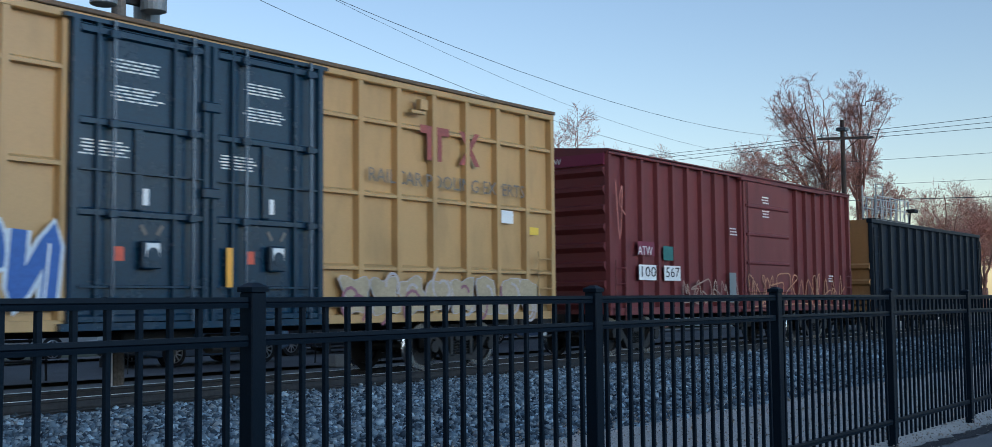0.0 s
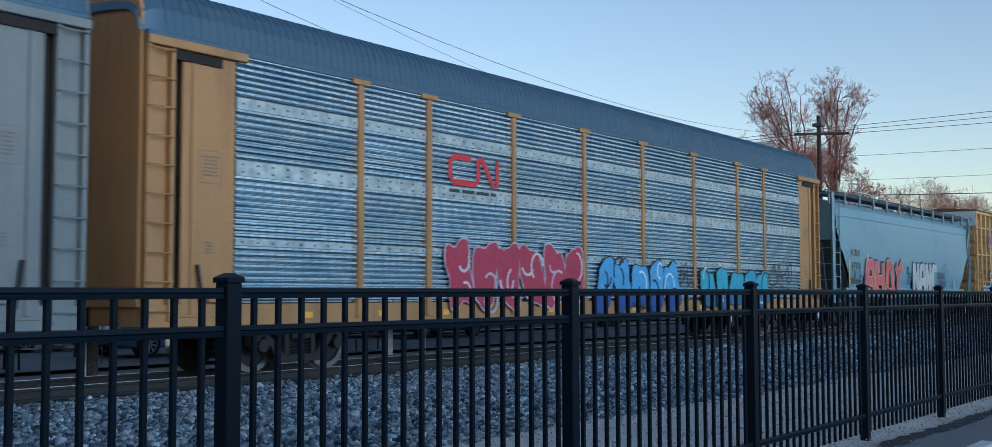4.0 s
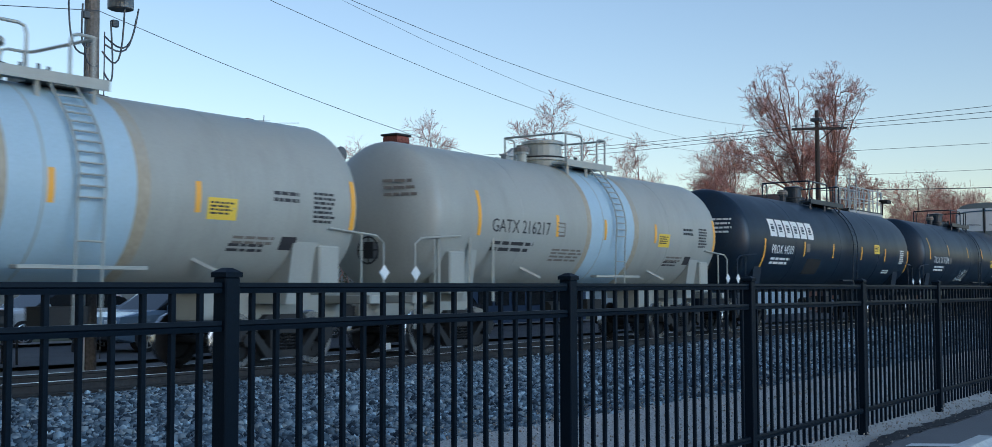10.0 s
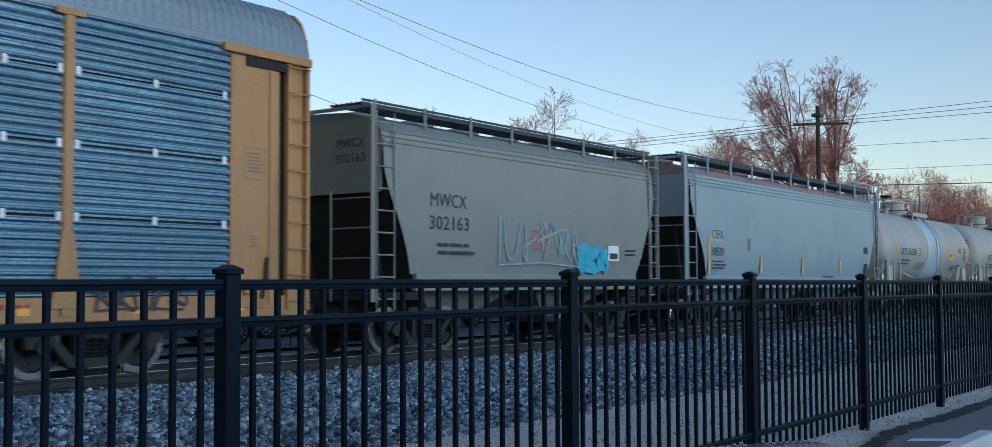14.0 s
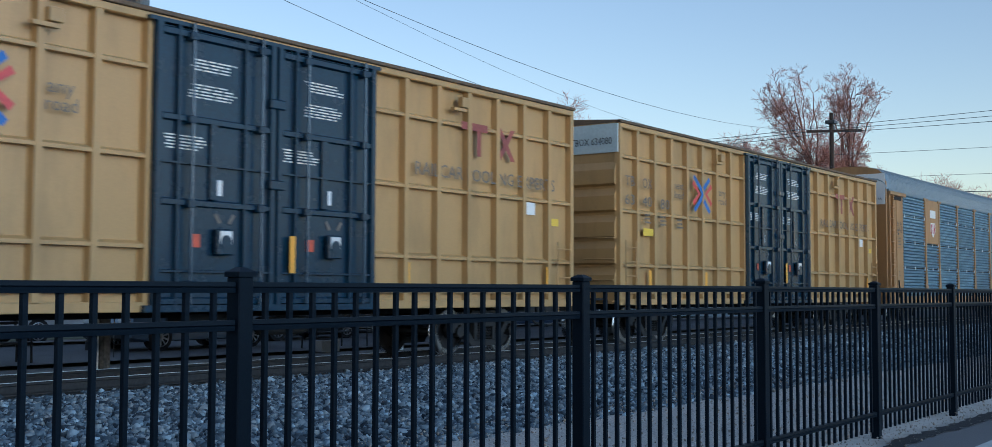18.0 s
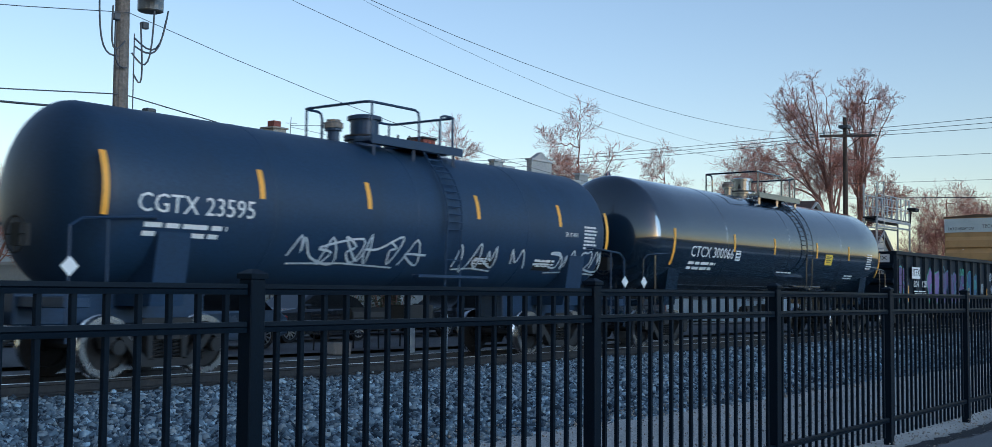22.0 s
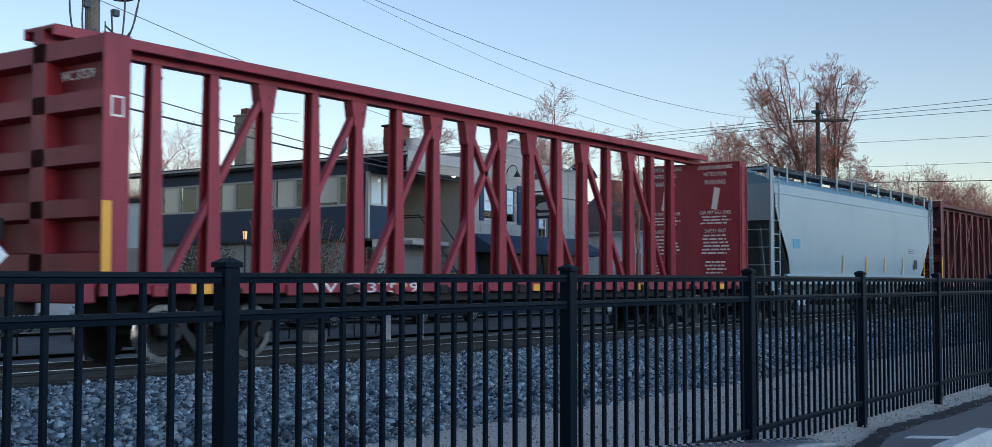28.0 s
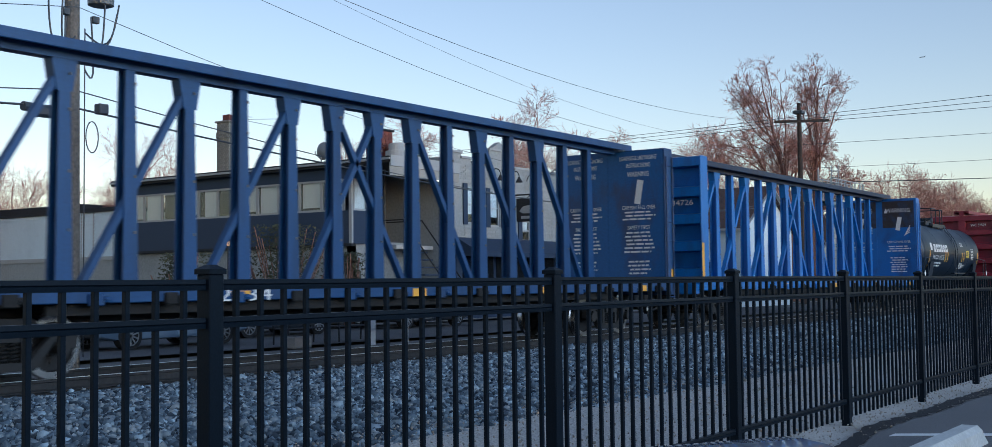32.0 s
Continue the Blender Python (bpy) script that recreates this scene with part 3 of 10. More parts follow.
def frame_mesh():
    s = Shape()
    for side in (-1, 1):
        y0, y1 = side * 0.93, side * 1.07
        # beam above, tie below and the columns, leaving the two openings free
        s.prism([(-1.15, 0.60), (-1.05, 0.74), (-0.60, 0.72), (-0.42, 0.88), (0.42, 0.88), (0.60, 0.72), (1.05, 0.74), (1.15, 0.60), (1.12, 0.44), (0.98, 0.44), (0.9, 0.60), (0.5, 0.66), (0.36, 0.74), (-0.36, 0.74), (-0.5, 0.66), (-0.9, 0.60), (-0.98, 0.44), (-1.12, 0.44)], "y", min(y0, y1), max(y0, y1))
        s.prism([(-0.84, 0.62), (-0.70, 0.62), (-0.36, 0.28), (0.36, 0.28), (0.70, 0.62), (0.84, 0.62), (0.46, 0.16), (-0.46, 0.16)], "y", min(y0, y1), max(y0, y1))
        s.box(-0.36, -0.26, min(y0, y1), max(y0, y1), 0.26, 0.76)
        s.box(0.26, 0.36, min(y0, y1), max(y0, y1), 0.26, 0.76)
    s.box(-0.22, 0.22, -1.1, 1.1, 0.56, 0.78)
    s.cyl((0, 0, 0.7), (0, 0, 0.92), 0.2, n=12)
    return s.mesh("truck_frame", m_steel)


def spring_mesh():
    s = Shape()
    turns, n = 5, 40
    pts = [(0.065 * math.cos(2 * math.pi * turns * i / n), 0.065 * math.sin(2 * math.pi * turns * i / n), 0.28 + 0.28 * i / n) for i in range(n + 1)]
    s.tube(pts, 0.016, 4)
    return s.mesh("spring", m_steel)


def cap_mesh():
    return Shape().cyl((0, -0.07, 0), (0, 0.07, 0), 0.11, n=12).mesh("bearing_cap", m_steel)


WHEEL, FRAME, SPRING, CAP = wheel_mesh(), frame_mesh(), spring_mesh(), cap_mesh()


def truck(parent, x):
    """A two-axle truck under a car."""
    t = part("truck", FRAME, None, parent, at=pose(x, 0, -0.055))
    for a in (-0.89, 0.89):
        w = part("wheelset", WHEEL, None, t, at=pose(a, 0, 0.457))
        w["rolls"] = 1
    for y in (-1.0, 1.0):
        for u in (-0.16, 0.0, 0.16):
            part("spring", SPRING, None, t, at=pose(u, y, 0))
        for a in (-0.89, 0.89):
            part("bearing_cap", CAP, None, t, at=pose(a, y * 1.06, 0.457))
    return t


def coupler(parent, x, sign, reach=0.85):
    s = Shape()
    s.box(min(x, x + sign * reach * 0.75), max(x, x + sign * reach * 0.75), -0.09, 0.09, 0.72, 0.92)
    a = x + sign * reach * 0.72
    s.cbox(min(a, a + sign * 0.3), max(a, a + sign * 0.3), -0.17, 0.15, 0.68, 0.98, 0.03)
    s.tube([(x + sign * 0.05, -0.3, 0.75), (x + sign * 0.4, -0.32, 0.5), (x + sign * reach, -0.2, 0.42)], 0.03)
    return part("coupler", s, m_steel, parent)


def car(name, label, category, rear, front, group="freight train"):
    """A car with its rear and front body ends where they stand at the start."""
    c = thing(name, label, category, group, pose((rear + front) / 2, TRACK_Y, RAIL_Z))
    CARS.append((c, (rear + front) / 2))
    c["half"] = (front - rear) / 2
    return c


def running_gear(c, inset, reach=0.85, sill=True):
    h = c["half"]
    truck(c, -h + inset)
    truck(c, h - inset)
    coupler(c, -h, -1, reach)
    coupler(c, h, 1, reach)
    if sill:
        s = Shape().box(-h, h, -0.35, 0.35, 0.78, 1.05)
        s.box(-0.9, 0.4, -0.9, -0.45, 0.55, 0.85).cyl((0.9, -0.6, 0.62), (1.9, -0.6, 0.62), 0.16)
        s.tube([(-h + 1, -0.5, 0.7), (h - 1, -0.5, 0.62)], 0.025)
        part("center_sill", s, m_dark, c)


def brake_wheel(parent, x, y, z):
    s = Shape()
    n = 16
    ring = [(x, y + 0.26 * math.cos(2 * math.pi * i / n), z + 0.26 * math.sin(2 * math.pi * i / n)) for i in range(n + 1)]
    s.tube(ring, 0.018, 5)
    for i in range(0, n, 4):
        s.tube([(x + 0.04, y, z), ring[i]], 0.014, 4)
    s.box(x, x + 0.16, y - 0.12, y + 0.12, z - 0.16, z + 0.16)
    return part("brake_wheel", s, m_steel, parent)


# ---- box cars ----
def tall_boxcar(name, label, rear, front, marks, low_marks=False):
    c = car(name, label, "box car", rear, front)
    h = c["half"]
    d0, d1 = -h + 7.06, -h + 11.82
    top, low = 5.30, 0.93
    part("body", Shape().box(-h, h, NEAR + 0.11, 1.55, low, top - 0.02), m_tan, c)
    roof = Shape().prism([(-1.62, top - 0.03), (-1.62, top + 0.02), (0, top + 0.14), (1.62, top + 0.02), (1.62, top - 0.03)], "x", -h - 0.02, h + 0.02)
    part("roof", roof, m_tanroof, c, "rust-brown roof")
    part("roof_edge", Shape().cbox(-h - 0.02, h + 0.02, NEAR - 0.06, NEAR + 0.06, top - 0.04, top + 0.03, 0.012), m_tanroof, c)
    part("top_chord", Shape().cbox(-h, h, NEAR - 0.03, NEAR + 0.12, top - 0.16, top - 0.045, 0.012), m_tan, c)
    part("side_sill", Shape().cbox(-h, h, NEAR - 0.02, NEAR + 0.06, low - 0.03, low + 0.12, 0.01), m_tan, c)
    for xa, xb, n in ((-h, d0, 8), (d1, h, 7)):
        w = (xb - xa) / n
        for i in range(n + 1):
            x = min(max(xa + i * w, -h + 0.06), h - 0.06)
            part("side_post", Shape().prism([(x - 0.085, NEAR + 0.13), (x - 0.06, NEAR - 0.02), (x + 0.06, NEAR - 0.02), (x + 0.085, NEAR + 0.13)], "z", low + 0.1, top - 0.08), m_tan, c)
        for z in (1.87, 3.17, 4.48):
            part("side_rib", Shape().prism([(NEAR + 0.13, z - 0.05), (NEAR - 0.005, z - 0.045), (NEAR - 0.005, z + 0.01), (NEAR + 0.13, z + 0.07)], "x", xa + 0.06, xb - 0.06), m_tan, c)
        part("sill_rib", Shape().box(xa, xb, NEAR + 0.0, NEAR + 0.1, 1.18, 1.25), m_tan, c)
    for x in (d0 - 1.6, d1 + 2.6):
        part("roof_bracket", Shape().box(x - 0.35, x + 0.05, NEAR - 0.1, NEAR, 4.72, 4.78).cbox(x - 0.12, x + 0.1, NEAR - 0.12, NEAR, 4.8, 5.0), m_tan, c)
    # the pair of plug doors
    mid = (d0 + d1) / 2
    for a, b in ((d0 + 0.03, mid - 0.03), (mid + 0.03, d1 - 0.03)):
        door = part("plug_door", Shape().cbox(a, b, NEAR - 0.05, NEAR + 0.04, 1.0, 5.14, 0.02), m_blackdoor, c, "black plug door")
        w = b - a
        for k, e in ((0.0, 0.07), (0.16, 0.03), (0.74, 0.03), (1.0, 0.07)):
            x = a + 0.05 + k * (w - 0.1)
            part("door_stile", Shape().prism([(x - e, NEAR - 0.05), (x - e * 0.7, NEAR - 0.13), (x + e * 0.7, NEAR - 0.13), (x + e, NEAR - 0.05)], "z", 1.0, 5.14), m_blackdoor, door)
        part("door_stile", Shape().cbox(a + w * 0.44, a + w * 0.5, NEAR - 0.11, NEAR - 0.05, 2.58, 3.74, 0.01), m_blackdoor, door)
        for z, e in ((1.06, 0.06), (1.5, 0.025), (2.52, 0.06), (3.1, 0.02), (3.77, 0.06), (5.04, 0.07)):
            part("door_rail", Shape().prism([(NEAR - 0.05, z - e), (NEAR - 0.12, z - e * 0.7), (NEAR - 0.12, z + e * 0.5), (NEAR - 0.05, z + e)], "x", a + 0.12, b - 0.12), m_blackdoor, door)
        for k in (0.27, 0.86):
            x = a + k * w
            rod = part("locking_rod", Shape().cyl((x, NEAR - 0.17, 1.0), (x, NEAR - 0.17, 5.2), 0.026, n=6), m_blackdoor, door)
            for z in (1.3, 2.5, 3.75, 5.0):
                part("rod_bracket", Shape().cbox(x - 0.07, x + 0.07, NEAR - 0.2, NEAR - 0.05, z - 0.06, z + 0.06, 0.01), m_blackdoor, rod)
        patch(door, a + w * 0.3, a + w * 0.38, 1.86, 2.06, paint((0.6, 0.1, 0.05)), NEAR - 0.06, "orange_label")
        part("warning_mark", ribbon([(a + w * 0.5, 2.38), (a + w * 0.54, 2.24)], 0.03, lambda z: NEAR - 0.062), m_greystencil, door)
        part("warning_mark", ribbon([(a + w * 0.66, 2.38), (a + w * 0.62, 2.24)], 0.03, lambda z: NEAR - 0.062), m_greystencil, door)
        if a > mid:
            tape(door, a + w * 0.14, 1.5, 2.1, 0.12, NEAR - 0.14)
        part("lock_gear", Shape().cbox(a + w * 0.48, a + w * 0.62, NEAR - 0.19, NEAR - 0.08, 1.75, 2.15, 0.02).cyl((a + w * 0.55, NEAR - 0.2, 1.95), (a + w * 0.55, NEAR - 0.08, 1.95), 0.11, n=10), m_blackdoor, door)
        patch(door, a + w * 0.5, a + w * 0.6, 1.92, 2.12, m_white, NEAR - 0.19, "lock_tag")
        bars(door, a + w * 0.47, 4.6, w * 0.4, 0.2, 4, NEAR - 0.05, seed=int(a * 7))
        bars(door, a + w * 0.47, 4.2, w * 0.42, 0.24, 5, NEAR - 0.05, seed=int(a * 9))
        bars(door, a + w * 0.24, 3.4, w * 0.36, 0.24, 5, NEAR - 0.05, seed=int(a * 5))
        patch(door, a + w * 0.48, a + w * 0.56, 2.66, 2.9, m_white, NEAR - 0.05, "data_tag")
    for z in (4.2, 2.9):
        part("door_hinge", Shape().cbox(mid - 0.16, mid + 0.16, NEAR - 0.17, NEAR - 0.05, z - 0.08, z + 0.08, 0.02), m_blackdoor, c)
    part("door_track", Shape().box(d0 - 0.1, d1 + 0.1, NEAR - 0.12, NEAR, 0.9, 1.0), m_blackdoor, c)
    part("door_track", Shape().box(d0 - 0.1, d1 + 0.1, NEAR - 0.12, NEAR, 5.14, 5.2), m_blackdoor, c)
    # ends
    for sgn in (-1, 1):
        x = sgn * h
        for i in range(5):
            z = 1.5 + i * 0.63
            part("end_rib", Shape().prism([(x, z - 0.27), (x + sgn * 0.1, z - 0.22), (x + sgn * 0.1, z + 0.12), (x, z + 0.3)], "y", -1.52, 1.5), m_tan, c)
        part("end_top_panel", Shape().box(min(x, x + sgn * 0.05), max(x, x + sgn * 0.05), -1.58, 1.55, 4.55, 5.24), m_highpanel, c, "white excess-height panel")
    end_lettering("EXCESS HEIGHT CAR", 0.2, c, 0.75, 4.72, -h - 0.05, m_darkstencil, 1.25)
    end_lettering(marks[0] + marks[1] + " " + marks[2] + marks[3] + marks[4], 0.24, c, -0.85, 4.82, -h - 0.05, m_darkstencil, 1.15)
    bars(c, 0, 0, 0.1, 0.1, 1, seed=1).matrix_basis = pose(-h - 0.09, 0.2, 3.6, 0, 0, -90)
    ladder(c, -h + 0.45, NEAR - 0.06, 0.75, 2.45, 0.5, 5, m_tan)
    ladder(c, h - 0.45, NEAR - 0.06, 0.75, 2.3, 0.5, 5, m_tan)
    for z in (1.0, 1.5, 2.0, 2.5):
        part("grab_iron", Shape().tube([(-h - 0.02, -1.5, z), (-h - 0.16, -1.5, z), (-h - 0.16, -0.7, z), (-h - 0.02, -0.7, z)], 0.014, 5), m_tan, c)
    part("end_platform", Shape().box(-h - 0.5, -h, -1.2, 1.2, 1.02, 1.07), m_steel, c)
    brake_wheel(c, -h - 0.3, 0.6, 2.0)
    # markings
    z = 2.8 if low_marks else 3.88
    ink = m_darkstencil if low_marks else m_greystencil
    for body, x, zz in ((marks[0], 0.5, z), (marks[1], 1.36, z), (marks[2], 0.5, z - 0.45), (marks[3], 1.36, z - 0.45), (marks[4], 2.28, z - 0.46)):
        lettering(body, 0.36, c, -h + x + (0.95 if low_marks else 0), zz, material=ink, width=0.46)
    for i, (x, zz) in enumerate(((1.4, 3.0), (2.2, 2.98), (3.1, 2.95))):
        if not low_marks:
            bars(c, -h + x, zz, 0.4, 0.28, 3, material=m_greystencil, seed=i)
    patch(c, -h + 1.15, -h + 1.65, 2.6, 2.78, m_label, name="capacity_plate") if not low_marks else None
    ex = -h + (2.73 if low_marks else 4.35)
    ez = 3.9 if low_marks else 3.83
    lettering("next", 0.28, c, ex - 1.3, ez + 0.13, material=ink, width=0.5)
    lettering("load", 0.28, c, ex - 1.3, ez - 0.12, material=ink, width=0.5)
    lettering("any", 0.28, c, ex + 1.26, ez + 0.12, material=ink, width=0.42)
    lettering("road", 0.28, c, ex + 1.28, ez - 0.12, material=ink, width=0.5)
    blue, red = paint((0.02, 0.13, 0.42)), paint((0.55, 0.07, 0.07))
    for pts, m, lift in (([(-0.55, 0.5), (-0.1, 0.17), (0.02, 0.0), (-0.1, -0.17), (-0.5, -0.5)], blue, 0.006), ([(0.08, 0.16), (0.48, 0.48)], blue, 0.009), ([(0.1, -0.18), (0.5, -0.52)], blue, 0.009),
                         ([(-0.62, 0.32), (-0.2, 0.0), (-0.6, -0.3)], red, 0.012), ([(0.6, 0.28), (0.24, 0.02), (0.6, -0.28)], red, 0.012)):
        stroke(c, [(ex + u * 0.9, ez + w * 0.9) for u, w in pts], 0.13, m, NEAR - 0.016 - lift, "emblem", "crossed red and blue rail emblem")
    # the faded maroon mark and slogan on the front section
    s = Shape()
    mx = d1 + 3.65
    s.box(mx - 1.05, mx - 0.2, NEAR - 0.006, NEAR - 0.001, 4.4, 4.55).box(mx - 0.55, mx - 0.42, NEAR - 0.006, NEAR - 0.001, 3.9, 4.4)
    s.box(mx - 0.85, mx - 0.72, NEAR - 0.006, NEAR - 0.001, 3.9, 4.4)
    s.prism([(mx + 0.1, 3.9), (mx + 0.26, 3.9), (mx + 0.75, 4.55), (mx + 0.6, 4.55)], "y", NEAR - 0.006, NEAR - 0.001)
    s.prism([(mx + 0.1, 4.55), (mx + 0.26, 4.55), (mx + 0.75, 3.9), (mx + 0.6, 3.9)], "y", NEAR - 0.009, NEAR - 0.004)
    part("emblem", s, paint((0.28, 0.07, 0.06)), c, "faded maroon emblem")
    lettering("RAILCAR POOLING EXPERTS", 0.36, c, d1 + 3.55, 3.5, material=m_greystencil, width=4.7)
    patch(c, h - 1.9, h - 1.5, 2.84, 3.1, m_white, name="data_tag")
    patch(c, h - 1.0, h - 0.6, 2.64, 2.8, m_label, name="data_tag")
    for x in (-h + 1.5, -h + 4.6, d1 + 1.0, h - 1.0):
        tape(c, x, 1.35, 1.75, 0.14)
    running_gear(c, 2.55, 1.0)
    return c


def old_boxcar(name, label, rear, front):
    c = car(name, label, "box car", rear, front)
    h, top, low = c["half"], 4.74, 0.95
    part("body", Shape().box(-h, h, NEAR + 0.11, 1.54, low, top), m_boxred, c)
    part("roof", Shape().prism([(-1.62, top - 0.02), (-1.62, top + 0.04), (0, top + 0.18), (1.62, top + 0.04), (1.62, top - 0.02)], "x", -h, h), m_boxred, c)
    part("roof_edge", Shape().cbox(-h, h, NEAR - 0.02, NEAR + 0.07, top - 0.08, top + 0.02, 0.01), m_boxred, c)
    part("side_sill", Shape().cbox(-h, h, NEAR - 0.01, NEAR + 0.07, low - 0.03, low + 0.14, 0.01), m_boxred, c)
    d0, d1 = -h + 7.1, -h + 10.3
    for xa, xb, n in ((-h, d0, 9), (d1, h, 7)):
        for i in range(n + 1):
            x = min(max(xa + i * (xb - xa) / n, -h + 0.07), h - 0.07)
            part("side_post", Shape().prism([(x - 0.08, NEAR + 0.11), (x - 0.055, NEAR), (x + 0.055, NEAR), (x + 0.08, NEAR + 0.11)], "z", low + 0.1, top - 0.06), m_boxred, c)
    door = part("sliding_door", Shape().cbox(d0 + 0.05, d1 - 0.05, NEAR - 0.06, NEAR + 0.05, 1.0, 4.6, 0.02), m_boxred, c)
    s = Shape()
    for z in (1.5, 2.3, 3.1, 3.9):
        s.prism([(NEAR - 0.06, z - 0.06), (NEAR - 0.1, z - 0.02), (NEAR - 0.1, z + 0.02), (NEAR - 0.06, z + 0.06)], "x", d0 + 0.12, d1 - 0.12)
    part("door_rib", s, m_boxred, door)
    part("door_rail", Shape().box(d0 - 0.2, d1 + 2.9, NEAR - 0.1, NEAR, 4.6, 4.66).box(d0 - 0.2, d1 + 2.9, NEAR - 0.1, NEAR, 0.94, 1.0), m_boxred, c)
    part("door_bars", Shape().cyl((d0 + 0.2, NEAR - 0.1, 1.0), (d0 + 0.2, NEAR - 0.1, 4.6), 0.02, n=6), m_boxred, door)
    for sgn in (-1, 1):
        x = sgn * h
        for i in range(8):
            z = 1.2 + i * 0.44
            part("end_rib", Shape().prism([(x, z - 0.14), (x + sgn * 0.1, z - 0.03), (x + sgn * 0.1, z + 0.05), (x, z + 0.1)], "y", -1.5, 1.5), m_boxred, c)
    end_plate = part("marks_plate", Shape().box(-h - 0.05, -h, -1.5, 0.5, 4.42, 4.68), m_maroon, c)
    end_lettering("ATW", 0.2, end_plate, -0.1, 4.55, -h - 0.05, m_stencil)
    patch(c, -h + 1.3, -h + 2.1, 2.35, 2.68, m_maroon, name="marks_panel")
    lettering("ATW", 0.3, c, -h + 1.65, 2.45)
    patch(c, -h + 2.55, -h + 3.05, 2.25, 2.6, paint((0.02, 0.14, 0.13)), name="painted_panel")
    for x, body in ((-h + 1.75, "100"), (-h + 3.0, "567")):
        patch(c, x - 0.42, x + 0.42, 1.75, 2.12, m_white, name="number_panel")
        lettering(body, 0.36, c, x, 1.94, NEAR - 0.004, m_darkstencil, 0.7)
    for k, (x, z) in enumerate(((-h + 8.6, 4.1), (-h + 8.6, 3.7), (-h + 6.4, 3.1), (h - 2.0, 1.9))):
        bars(c, x, z, 0.5, 0.24, 3, seed=k + 3, y=NEAR - 0.06)
    graffiti(c, -h + 3.4, -h + 6.8, 1.25, 1.8, (0.3, 0.2, 0.16), (0.2, 0.05, 0.05), 6, 3, slim=True)
    graffiti(c, -h + 7.2, h - 1.0, 1.15, 2.0, (0.45, 0.22, 0.12), (0.2, 0.05, 0.05), 12, 4, y=NEAR - 0.1, slim=True)
    graffiti(c, -h + 0.3, -h + 0.7, 2.7, 4.0, (0.42, 0.15, 0.12), (0.2, 0.05, 0.05), 1, 9, slim=True)
    patch(c, -h + 6.2, -h + 6.6, 1.2, 2.0, m_rackgrey, NEAR - 0.02, "plate")
    ladder(c, -h + 0.4, NEAR - 0.05, 0.75, 2.2, 0.45, 4, m_boxred)
    ladder(c, h - 0.4, NEAR - 0.05, 0.75, 2.2, 0.45, 4, m_boxred)
    brake_wheel(c, -h - 0.25, 0.5, 2.1)
    running_gear(c, 2.1, 0.75)
    return c


# ---- auto racks ----
STRIPES = ((1.52, 0.12), (1.7, 0.1), (1.84, 0.1), (2.39, 0.13), (2.56, 0.13), (2.73, 0.15))
